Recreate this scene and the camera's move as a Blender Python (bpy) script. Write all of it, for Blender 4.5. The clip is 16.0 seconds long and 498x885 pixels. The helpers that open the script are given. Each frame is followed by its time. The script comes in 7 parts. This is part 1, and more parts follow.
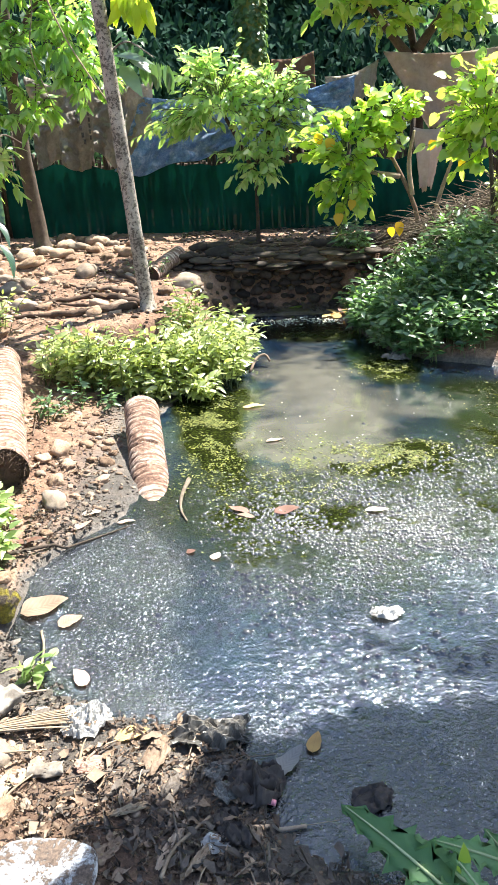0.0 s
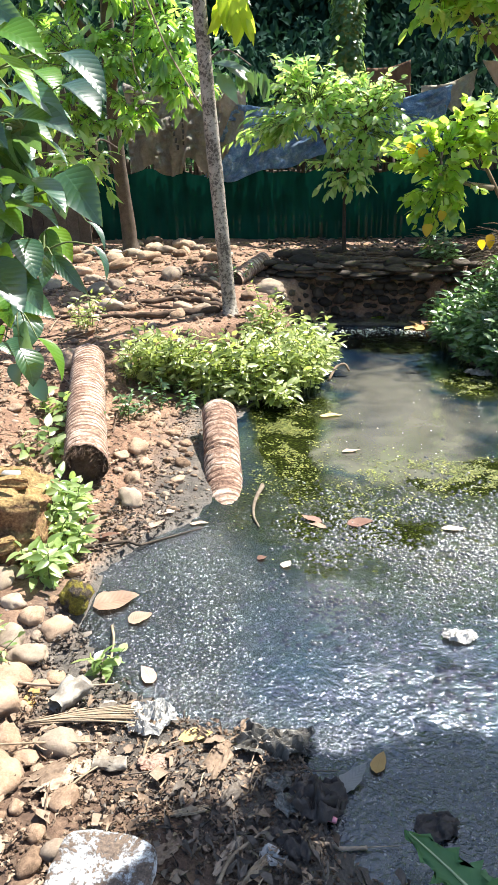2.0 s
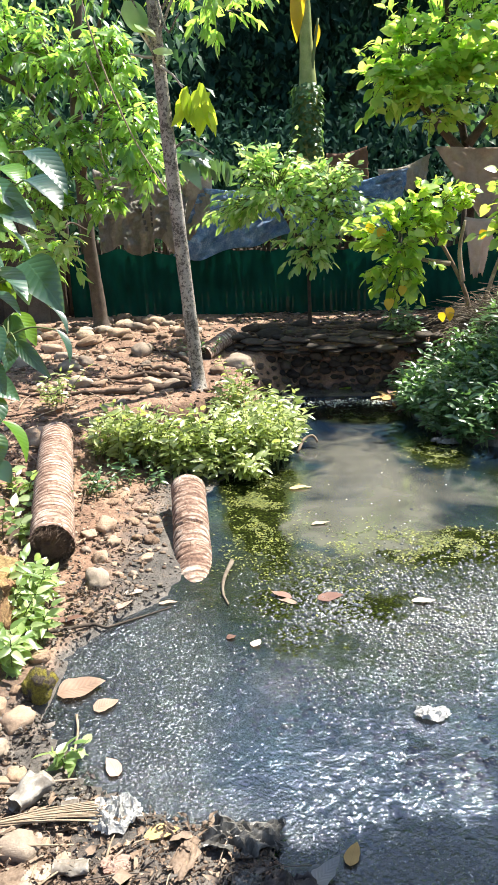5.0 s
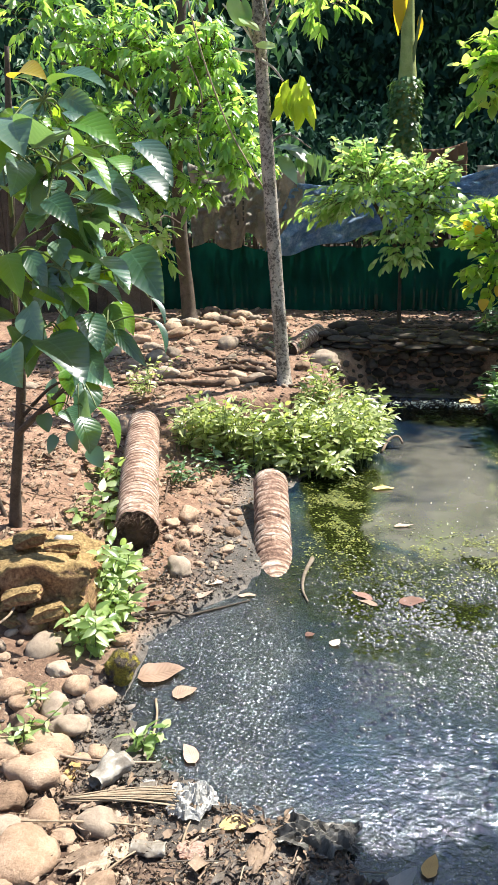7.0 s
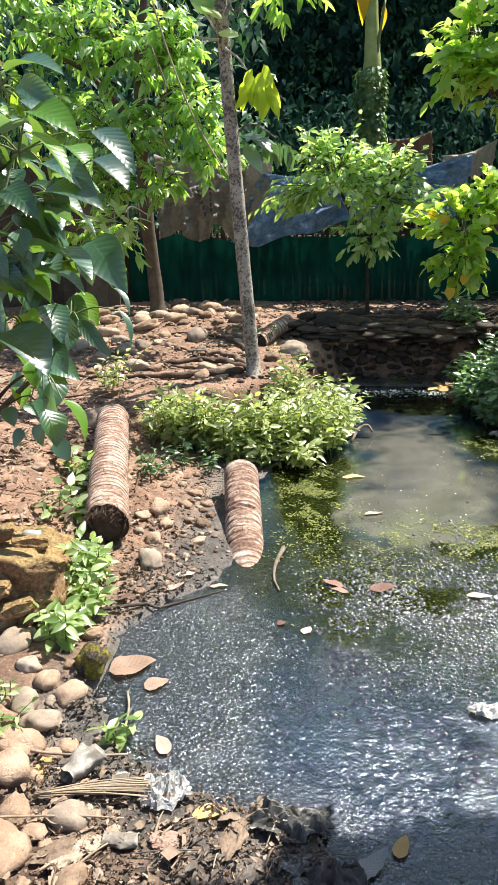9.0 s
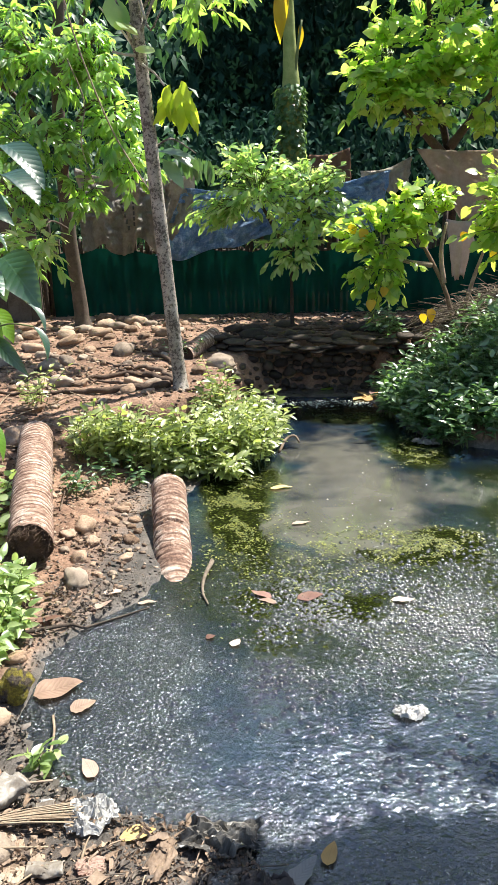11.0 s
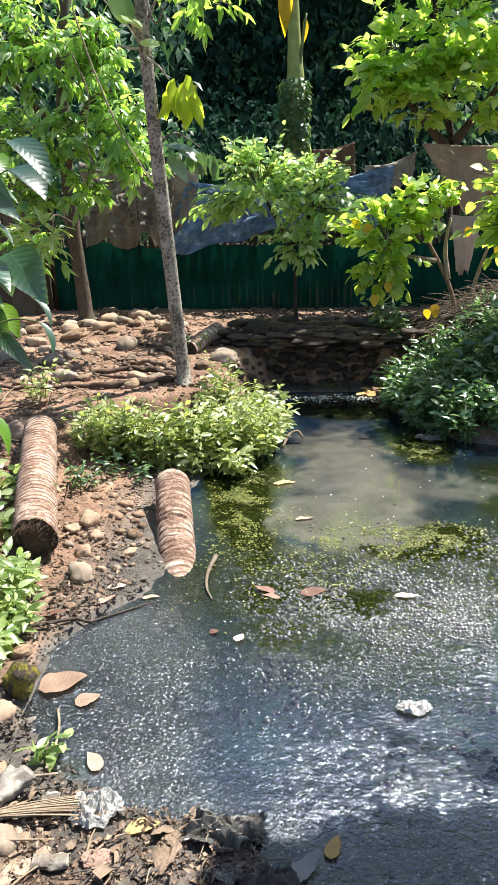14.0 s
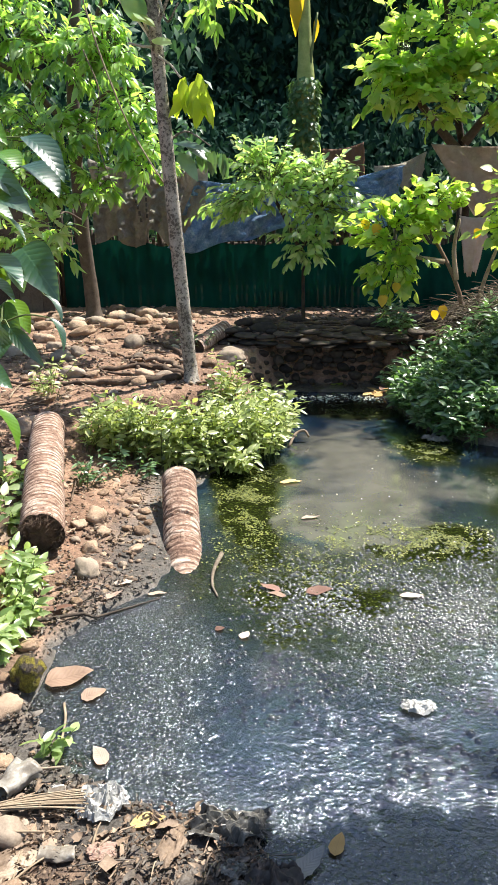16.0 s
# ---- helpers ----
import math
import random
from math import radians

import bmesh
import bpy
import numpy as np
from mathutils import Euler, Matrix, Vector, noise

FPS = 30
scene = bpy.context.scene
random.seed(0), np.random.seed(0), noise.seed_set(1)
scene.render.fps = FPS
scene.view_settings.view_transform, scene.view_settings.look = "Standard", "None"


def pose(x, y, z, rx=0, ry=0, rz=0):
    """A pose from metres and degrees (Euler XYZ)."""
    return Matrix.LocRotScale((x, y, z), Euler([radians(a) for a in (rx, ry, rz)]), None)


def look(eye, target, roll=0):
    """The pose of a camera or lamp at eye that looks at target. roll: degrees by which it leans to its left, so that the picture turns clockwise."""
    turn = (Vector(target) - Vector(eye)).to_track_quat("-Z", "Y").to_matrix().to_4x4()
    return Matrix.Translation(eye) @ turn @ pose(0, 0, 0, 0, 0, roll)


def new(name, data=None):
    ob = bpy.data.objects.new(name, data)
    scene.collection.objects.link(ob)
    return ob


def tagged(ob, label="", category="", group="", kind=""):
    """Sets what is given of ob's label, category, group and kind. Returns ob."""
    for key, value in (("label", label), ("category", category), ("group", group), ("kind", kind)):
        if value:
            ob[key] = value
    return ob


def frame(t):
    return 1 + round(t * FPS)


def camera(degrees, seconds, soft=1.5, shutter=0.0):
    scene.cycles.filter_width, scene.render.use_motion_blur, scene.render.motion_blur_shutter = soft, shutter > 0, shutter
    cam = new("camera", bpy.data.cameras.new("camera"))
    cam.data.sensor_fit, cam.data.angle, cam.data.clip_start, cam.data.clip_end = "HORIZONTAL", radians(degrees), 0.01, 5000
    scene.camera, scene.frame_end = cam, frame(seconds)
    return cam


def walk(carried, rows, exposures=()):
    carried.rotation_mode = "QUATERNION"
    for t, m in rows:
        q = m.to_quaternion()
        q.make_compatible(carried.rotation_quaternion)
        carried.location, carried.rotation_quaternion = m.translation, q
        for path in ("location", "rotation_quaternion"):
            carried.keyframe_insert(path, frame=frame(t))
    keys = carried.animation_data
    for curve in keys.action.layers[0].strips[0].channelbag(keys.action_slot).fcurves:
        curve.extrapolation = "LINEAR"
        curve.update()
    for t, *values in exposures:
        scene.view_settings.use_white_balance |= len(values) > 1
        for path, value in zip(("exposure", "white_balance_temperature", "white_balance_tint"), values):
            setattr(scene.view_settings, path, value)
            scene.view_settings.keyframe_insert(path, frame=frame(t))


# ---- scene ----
cam = camera(38.4, 16.0)
PATH = [
    (0, (0.123, -0.246, 1.849), (0.134, 1.597, 1.073), -2.0),
    (0.5, (0.112, -0.249, 1.861), (0.029, 1.619, 1.152), -1.5),
    (1, (0.099, -0.245, 1.858), (-0.062, 1.613, 1.136), -1.9),
    (1.5, (0.106, -0.233, 1.85), (-0.062, 1.616, 1.106), -1.7),
    (2, (0.091, -0.236, 1.852), (-0.095, 1.606, 1.097), -1.0),
    (2.5, (0.085, -0.234, 1.846), (-0.117, 1.604, 1.083), -1.1),
    (3, (0.094, -0.234, 1.852), (-0.117, 1.604, 1.093), -1.5),
    (3.5, (0.101, -0.233, 1.844), (-0.047, 1.615, 1.093), -1.9),
    (3.7, (0.121, -0.231, 1.851), (-0.002, 1.627, 1.121), -2.1),
    (5.8, (0.141, -0.232, 1.902), (0.012, 1.69, 1.362), -1.3),
    (6, (0.125, -0.231, 1.903), (-0.079, 1.68, 1.349), -1.3),
    (6.5, (0.095, -0.23, 1.897), (-0.224, 1.662, 1.335), -0.9),
    (7, (0.082, -0.224, 1.886), (-0.249, 1.66, 1.303), -0.7),
    (7.5, (0.084, -0.23, 1.883), (-0.232, 1.653, 1.289), -0.8),
    (8, (0.087, -0.233, 1.885), (-0.237, 1.651, 1.295), -1.0),
    (8.5, (0.085, -0.226, 1.881), (-0.23, 1.653, 1.274), -0.8),
    (9, (0.106, -0.22, 1.871), (-0.151, 1.669, 1.268), -1.1),
    (9.5, (0.129, -0.223, 1.873), (-0.02, 1.679, 1.271), -1.1),
    (9.7, (0.14, -0.215, 1.857), (0.02, 1.686, 1.247), -1.3),
    (12, (0.158, -0.228, 1.893), (0.093, 1.695, 1.344), -1.2),
    (12.5, (0.157, -0.225, 1.894), (0.1, 1.696, 1.341), -1.3),
    (13, (0.155, -0.225, 1.891), (0.11, 1.692, 1.324), -1.0),
    (13.5, (0.143, -0.219, 1.883), (0.085, 1.694, 1.303), -0.8),
    (14, (0.145, -0.228, 1.886), (0.066, 1.682, 1.297), -0.9),
    (14.5, (0.145, -0.233, 1.883), (0.067, 1.68, 1.307), -0.8),
    (15, (0.136, -0.237, 1.888), (0.045, 1.677, 1.313), -0.6),
    (15.5, (0.132, -0.244, 1.887), (0.026, 1.666, 1.302), -0.4),
    (16, (0.13, -0.24, 1.884), (0.038, 1.669, 1.293), -0.3),
]
walk(cam, [(t, look(eye, target, roll)) for t, eye, target, roll in PATH], exposures=[(0, 1.92), (0.6, 1.70), (1.5, 1.62), (3, 1.68), (7, 1.43), (12, 1.32), (16, 1.31)])

# ---- daylight: high sun ahead and to the right, clear sky ----
SUN_EL, SUN_AZ = 60.0, 52.0
world = bpy.data.worlds.new("sky")
scene.world = world
world.use_nodes = True
wn = world.node_tree
wn.nodes.clear()
sky = wn.nodes.new("ShaderNodeTexSky")
sky.sky_type = "NISHITA"
sky.sun_disc = False
sky.sun_elevation, sky.sun_rotation = radians(SUN_EL), radians(SUN_AZ)
bg = wn.nodes.new("ShaderNodeBackground")
bg.inputs["Strength"].default_value = 0.088
wout = wn.nodes.new("ShaderNodeOutputWorld")
wn.links.new(sky.outputs[0], bg.inputs[0])
wn.links.new(bg.outputs[0], wout.inputs[0])
sun_data = bpy.data.lights.new("sun", "SUN")
sun_data.energy, sun_data.angle, sun_data.color = 5.0, radians(0.55), (1.0, 0.96, 0.88)
sun = new("sun", sun_data)
to_sun = Vector((math.sin(radians(SUN_AZ)) * math.cos(radians(SUN_EL)), math.cos(radians(SUN_AZ)) * math.cos(radians(SUN_EL)), math.sin(radians(SUN_EL))))
sun.matrix_world = look(to_sun * 40, (0, 0, 0))

# ---- material helpers ----
def set_in(nt, nd, key, val):
    sock = nd.inputs[key]
    if isinstance(val, bpy.types.NodeSocket):
        nt.links.new(val, sock)
    else:
        sock.default_value = (*val, 1.0) if isinstance(val, tuple) and len(val) == 3 and sock.type == "RGBA" else val


def nd(nt, kind, ins=None, **props):
    n = nt.nodes.new(kind)
    if "operation" in props:
        n.operation = props["operation"]
    if "use_clamp" in props:
        n.use_clamp = props["use_clamp"]
    if "data_type" in props:
        n.data_type = props["data_type"]
    if "blend_type" in props:
        n.blend_type = props["blend_type"]
    if "interpolation_type" in props:
        n.interpolation_type = props["interpolation_type"]
    if "attribute_name" in props:
        n.attribute_name = props["attribute_name"]
    if "feature" in props:
        n.feature = props["feature"]
    for k, v in (ins or {}).items():
        set_in(nt, n, k, v)
    return n


def noise_fac(nt, vec, scale, detail=5.0, rough=0.6, warp=0.0):
    return nd(nt, "ShaderNodeTexNoise", {"Vector": vec, "Scale": scale, "Detail": detail, "Roughness": rough, "Distortion": warp}).outputs["Fac"]


def ramp(nt, fac, stops):
    n = nd(nt, "ShaderNodeValToRGB", {"Fac": fac})
    el = n.color_ramp.elements
    while len(el) < len(stops):
        el.new(0.5)
    for e, (p, c) in zip(el, stops):
        e.position = p
        e.color = (c, c, c, 1) if isinstance(c, (int, float)) else (*c, 1)
    return n.outputs["Color"]


def mixc(nt, fac, a, b, mode="MIX"):
    n = nd(nt, "ShaderNodeMix", data_type="RGBA", blend_type=mode)
    for k, v in ((0, fac), (6, a), (7, b)):
        set_in(nt, n, k, v)
    return n.outputs[2]


def calc(nt, op, a, b=0.0, c=0.0, clamp=False):
    n = nd(nt, "ShaderNodeMath", {0: a, 1: b, 2: c}, operation=op, use_clamp=clamp)
    return n.outputs[0]


def bump(nt, height, strength=0.5, dist=0.01, normal=None):
    ins = {"Height": height, "Strength": strength, "Distance": dist}
    if normal is not None:
        ins["Normal"] = normal
    return nd(nt, "ShaderNodeBump", ins).outputs["Normal"]


def start(name):
    m = bpy.data.materials.new(name)
    m.use_nodes = True
    nt = m.node_tree
    nt.nodes.clear()
    out = nt.nodes.new("ShaderNodeOutputMaterial")
    return m, nt, out


def finish(nt, out, **ins):
    p = nd(nt, "ShaderNodeBsdfPrincipled", {k.replace("_", " "): v for k, v in ins.items()})
    nt.links.new(p.outputs[0], out.inputs["Surface"])
    return p


def obj_coords(nt, spread=True):
    """Object coordinates, shifted by each object's random number."""
    co = nd(nt, "ShaderNodeTexCoord").outputs["Object"]
    if not spread:
        return co
    r = nd(nt, "ShaderNodeObjectInfo").outputs["Random"]
    off = nd(nt, "ShaderNodeVectorMath", {0: co, 1: nd(nt, "ShaderNodeCombineXYZ", {"X": calc(nt, "MULTIPLY", r, 31.0), "Y": calc(nt, "MULTIPLY", r, 17.0), "Z": r}).outputs[0]}, operation="ADD")
    return off.outputs[0]


def simple(name, stops, scale, rough=0.8, bumpy=0.4, bscale=None, bdist=0.004, metal=0.0, per="object", spec=0.4, trans=0.0):
    """A surface of two noises: large blotches of colour and fine grain, with relief."""
    m, nt, out = start(name)
    co = obj_coords(nt)
    n1, n2 = noise_fac(nt, co, scale, 4), noise_fac(nt, co, scale * 7, 6, 0.7)
    f = calc(nt, "MULTIPLY_ADD", n2, 0.45, calc(nt, "MULTIPLY", n1, 0.6))
    if per == "island":
        r = nd(nt, "ShaderNodeNewGeometry").outputs["Random Per Island"]
    else:
        r = nd(nt, "ShaderNodeObjectInfo").outputs["Random"]
    f = calc(nt, "ADD", f, calc(nt, "MULTIPLY_ADD", r, 0.36, -0.18))
    lo, hi = 0.3, 0.75
    cols = [(lo + (hi - lo) * i / max(1, len(stops) - 1), c) for i, c in enumerate(stops)]
    col = ramp(nt, f, cols)
    nrm = bump(nt, noise_fac(nt, co, bscale or scale * 9, 7, 0.7), bumpy, bdist)
    p = finish(nt, out, Base_Color=col, Roughness=rough, Metallic=metal, Normal=nrm, Specular_IOR_Level=spec)
    if trans:
        tr = nd(nt, "ShaderNodeBsdfTranslucent", {"Color": col, "Normal": nrm})
        mx = nd(nt, "ShaderNodeMixShader", {0: trans, 1: p.outputs[0], 2: tr.outputs[0]})
        nt.links.new(mx.outputs[0], out.inputs["Surface"])
    return m


def leaf_mat(name, cols, glow, rough=0.38, part_of="island", trans=0.4, ribs=False, spec=0.5, vein_col=(0.20, 0.30, 0.10)):
    """Leaf blades: colour varies blade by blade, light shines through them."""
    m, nt, out = start(name)
    r = nd(nt, "ShaderNodeNewGeometry").outputs["Random Per Island"] if part_of == "island" else nd(nt, "ShaderNodeObjectInfo").outputs["Random"]
    co = nd(nt, "ShaderNodeTexCoord").outputs["Object"]
    blot = noise_fac(nt, co, 14.0, 3)
    f = calc(nt, "ADD", r, calc(nt, "MULTIPLY_ADD", blot, 0.5, -0.25), clamp=True)
    col = ramp(nt, f, [(i / max(1, len(cols) - 1), c) for i, c in enumerate(cols)])
    nrm = bump(nt, noise_fac(nt, co, 160.0, 2), 0.12, 0.002)
    glo = mixc(nt, f, glow, tuple(min(1.0, g * 1.5) for g in glow))
    if ribs:
        uv = nd(nt, "ShaderNodeSeparateXYZ", {0: nd(nt, "ShaderNodeTexCoord").outputs["UV"]})
        off = calc(nt, "ABSOLUTE", calc(nt, "SUBTRACT", uv.outputs[1], 0.5))
        mid = calc(nt, "LESS_THAN", off, 0.018)
        wave = calc(nt, "FRACT", calc(nt, "MULTIPLY", calc(nt, "SUBTRACT", uv.outputs[0], calc(nt, "MULTIPLY", off, 0.55)), 9.0))
        side = calc(nt, "LESS_THAN", wave, 0.08)
        vein = calc(nt, "MAXIMUM", mid, calc(nt, "MULTIPLY", side, 0.55))
        col = mixc(nt, calc(nt, "MULTIPLY", vein, 0.35), col, vein_col)
        nrm = bump(nt, calc(nt, "MULTIPLY", calc(nt, "SINE", calc(nt, "MULTIPLY", wave, 3.1416)), 0.5), 0.18, 0.009, nrm)
    p = nd(nt, "ShaderNodeBsdfPrincipled", {"Base Color": col, "Roughness": rough, "Normal": nrm, "Specular IOR Level": spec})
    tr = nd(nt, "ShaderNodeBsdfTranslucent", {"Color": glo, "Normal": nrm})
    mx = nd(nt, "ShaderNodeMixShader", {0: trans, 1: p.outputs[0], 2: tr.outputs[0]})
    nt.links.new(mx.outputs[0], out.inputs["Surface"])
    return m


# ---- materials ----
def make_mottled():
    m, nt, out = start("grey_mottled_bark")
    co = obj_coords(nt)
    big, spot, fine = noise_fac(nt, co, 7, 4), noise_fac(nt, co, 42, 4, 0.65), noise_fac(nt, co, 150, 5, 0.7)
    pale = ramp(nt, calc(nt, "MULTIPLY_ADD", fine, 0.4, calc(nt, "MULTIPLY", big, 0.6)), [(0.35, (0.18, 0.15, 0.12)), (0.65, (0.43, 0.385, 0.33))])
    dark = nd(nt, "ShaderNodeMapRange", {"Value": calc(nt, "MULTIPLY_ADD", big, 0.35, spot), "From Min": 0.60, "From Max": 0.68, "To Min": 1.0, "To Max": 0.0}).outputs[0]
    col = mixc(nt, calc(nt, "MULTIPLY", dark, 0.85), pale, (0.055, 0.045, 0.036))
    finish(nt, out, Base_Color=col, Roughness=0.9, Normal=bump(nt, spot, 0.7, 0.012, bump(nt, fine, 0.5, 0.004)))
    return m


BARK = make_mottled()
BARK_BROWN = simple("brown_bark", [(0.02, 0.014, 0.010), (0.06, 0.043, 0.031), (0.115, 0.088, 0.066)], 12, 0.9, 0.8, 60, 0.008)
TWIG = simple("dry_twig", [(0.10, 0.07, 0.045), (0.24, 0.18, 0.12), (0.42, 0.34, 0.24)], 10, 0.9, 0.5, 80, 0.003, per="island")
DRY_TWIG = simple("bleached_twig", [(0.30, 0.27, 0.23), (0.50, 0.47, 0.42), (0.66, 0.64, 0.60)], 14, 0.9, 0.4, 60, 0.003)
GREEN_STEM = simple("green_stem", [(0.07, 0.10, 0.03), (0.14, 0.18, 0.06)], 10, 0.6, 0.3, per="island")
ROOT = simple("root_bark", [(0.035, 0.021, 0.014), (0.10, 0.064, 0.043), (0.20, 0.14, 0.10)], 10, 0.95, 0.9, 50, 0.010)
# bark copy with the woods' shade put into its colour
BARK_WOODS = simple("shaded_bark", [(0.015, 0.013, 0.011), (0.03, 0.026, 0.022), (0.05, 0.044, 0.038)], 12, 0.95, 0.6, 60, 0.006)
STONE = simple("river_cobble", [(0.11, 0.068, 0.042), (0.27, 0.178, 0.115), (0.42, 0.30, 0.21)], 3, 0.9, 0.6, 18, 0.015)
STONE_GREY = simple("grey_cobble", [(0.16, 0.12, 0.09), (0.27, 0.21, 0.155), (0.38, 0.31, 0.24)], 3, 0.88, 0.55, 30, 0.008)
# wall stone darkened in its colour to stand for the shade under the ledge
STONE_DARK = simple("shade_toned_wall_stone", [(0.016, 0.011, 0.008), (0.042, 0.030, 0.021), (0.085, 0.063, 0.045)], 6, 0.85, 0.5, 60, 0.004)
def make_moss_stone():
    m, nt, out = start("mossy_stone")
    co = nd(nt, "ShaderNodeTexCoord").outputs["Object"]
    a, b = noise_fac(nt, co, 2.6, 4), noise_fac(nt, co, 14, 5, 0.7)
    rock = ramp(nt, b, [(0.35, (0.035, 0.025, 0.018)), (0.65, (0.13, 0.095, 0.065))])
    moss = ramp(nt, b, [(0.35, (0.14, 0.11, 0.012)), (0.65, (0.36, 0.30, 0.03))])
    f = nd(nt, "ShaderNodeMapRange", {"Value": a, "From Min": 0.43, "From Max": 0.52}).outputs[0]
    finish(nt, out, Base_Color=mixc(nt, f, rock, moss), Roughness=0.95, Normal=bump(nt, b, 0.9, 0.05))
    return m


MOSSY = make_moss_stone()
CHIP = simple("dead_leaf_and_chips", [(0.08, 0.052, 0.035), (0.20, 0.135, 0.088), (0.40, 0.30, 0.21)], 20, 0.8, 0.4, 90, 0.003, per="island", trans=0.12)
# dark chips: sodden on the mud, and shade-toned on the far ledge
CHIP_DARK = simple("sodden_and_shaded_litter", [(0.035, 0.027, 0.021), (0.08, 0.063, 0.049), (0.17, 0.14, 0.112)], 20, 0.6, 0.5, 90, 0.003, per="island")
DEAD_LEAF = leaf_mat("pale_dead_leaf", [(0.26, 0.17, 0.12), (0.42, 0.31, 0.23), (0.56, 0.45, 0.36)], (0.50, 0.36, 0.24), 0.65, "object", 0.14, True, 0.4, (0.13, 0.08, 0.055))
RED_LEAF = leaf_mat("reddish_dead_leaf", [(0.12, 0.06, 0.042), (0.24, 0.135, 0.10), (0.42, 0.30, 0.235)], (0.36, 0.18, 0.11), 0.65, "object", 0.14, True, 0.4, (0.08, 0.04, 0.03))
YELLOW_LEAF = leaf_mat("yellowed_leaf", [(0.36, 0.21, 0.07), (0.52, 0.35, 0.13), (0.64, 0.48, 0.22)], (0.60, 0.38, 0.10), 0.65, "object", 0.14, True, 0.4, (0.22, 0.12, 0.05))
GREY_LEAF = leaf_mat("wilted_grey_leaf", [(0.15, 0.14, 0.125), (0.22, 0.21, 0.19), (0.30, 0.29, 0.27)], (0.30, 0.28, 0.24), 0.5, "object", 0.1, True, 0.5, (0.16, 0.15, 0.14))
WHITE_PLASTIC = simple("dirty_white_plastic", [(0.30, 0.28, 0.255), (0.50, 0.485, 0.455), (0.66, 0.65, 0.62)], 9, 0.35, 0.5, 30, 0.006, trans=0.15)
FILM = simple("dirty_clear_film", [(0.11, 0.105, 0.092), (0.29, 0.28, 0.26), (0.54, 0.53, 0.50)], 14, 0.3, 0.7, 40, 0.008, spec=1.0, trans=0.2)
GREY_PLASTIC = simple("muddy_plastic", [(0.028, 0.025, 0.021), (0.125, 0.115, 0.098), (0.44, 0.42, 0.37)], 11, 0.3, 0.5, 30, 0.006)
BLACK_RAG = simple("black_sodden_lump", [(0.02, 0.016, 0.014), (0.055, 0.043, 0.036), (0.12, 0.095, 0.08)], 8, 0.5, 0.6, 40, 0.006)
PINK = simple("pink_plastic", [(0.70, 0.22, 0.28), (0.80, 0.34, 0.38)], 20, 0.4, 0.1)
PALE_WOOD = simple("pale_split_wood", [(0.12, 0.08, 0.052), (0.23, 0.165, 0.115), (0.38, 0.30, 0.225)], 15, 0.75, 0.5, 90, 0.003)

# upper stops lightened to paint yellowish-white highlights on some blades
LEAF_BUSH = leaf_mat("bush_leaf", [(0.06, 0.095, 0.022), (0.19, 0.235, 0.075), (0.33, 0.37, 0.15), (0.50, 0.51, 0.27)], (0.50, 0.60, 0.12), 0.32, trans=0.36, spec=0.9)
LEAF_DEEP = leaf_mat("deep_green_leaf", [(0.018, 0.055, 0.02), (0.05, 0.115, 0.042), (0.11, 0.19, 0.08), (0.24, 0.33, 0.17)], (0.20, 0.38, 0.08), 0.3, trans=0.3, spec=1.0)
LEAF_TREE = leaf_mat("tree_leaf", [(0.03, 0.09, 0.026), (0.085, 0.20, 0.055), (0.18, 0.31, 0.09), (0.40, 0.50, 0.24)], (0.46, 0.80, 0.10), 0.3, trans=0.47, spec=1.0)
LEAF_LIME = leaf_mat("lime_leaf", [(0.035, 0.11, 0.022), (0.11, 0.23, 0.035), (0.22, 0.36, 0.07), (0.40, 0.50, 0.17)], (0.60, 0.95, 0.10), 0.3, trans=0.52, spec=1.0)
# palest stops paint the whitish sheen of glossy blades
LEAF_GLOSS = leaf_mat("glossy_leaf", [(0.035, 0.11, 0.05), (0.12, 0.25, 0.11), (0.27, 0.40, 0.20), (0.52, 0.60, 0.42)], (0.58, 0.95, 0.18), 0.3, trans=0.5, spec=1.0)
LEAF_YELLOW = leaf_mat("yellow_young_leaf", [(0.26, 0.36, 0.025), (0.36, 0.44, 0.03), (0.44, 0.48, 0.06)], (0.58, 0.74, 0.05), 0.4, trans=0.6)
LEAF_GOLD = leaf_mat("golden_old_leaf", [(0.55, 0.30, 0.02), (0.65, 0.42, 0.03)], (0.85, 0.52, 0.02), 0.45, trans=0.5)
# near-black green: the depth shade of the woods is in the leaf colour
LEAF_WOODS = leaf_mat("shade_dark_woods_leaf", [(0.006, 0.025, 0.018), (0.012, 0.040, 0.028), (0.021, 0.058, 0.038)], (0.03, 0.09, 0.045), 0.8, trans=0.12, spec=0.05)
LEAF_BROAD = leaf_mat("broad_tree_leaf", [(0.03, 0.11, 0.03), (0.09, 0.23, 0.05), (0.19, 0.35, 0.08), (0.38, 0.50, 0.20)], (0.58, 0.95, 0.12), 0.3, trans=0.58, spec=1.0)
# darker copy of the tree leaf, shade painted into its greens
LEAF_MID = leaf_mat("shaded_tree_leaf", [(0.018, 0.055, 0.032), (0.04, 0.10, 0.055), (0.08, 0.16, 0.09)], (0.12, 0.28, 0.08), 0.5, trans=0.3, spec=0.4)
LEAF_BIG = leaf_mat("ribbed_leaf", [(0.009, 0.038, 0.025), (0.018, 0.062, 0.037), (0.04, 0.105, 0.055)], (0.30, 0.54, 0.05), 0.33, "object", 0.16, True, 1.0, (0.10, 0.20, 0.12))
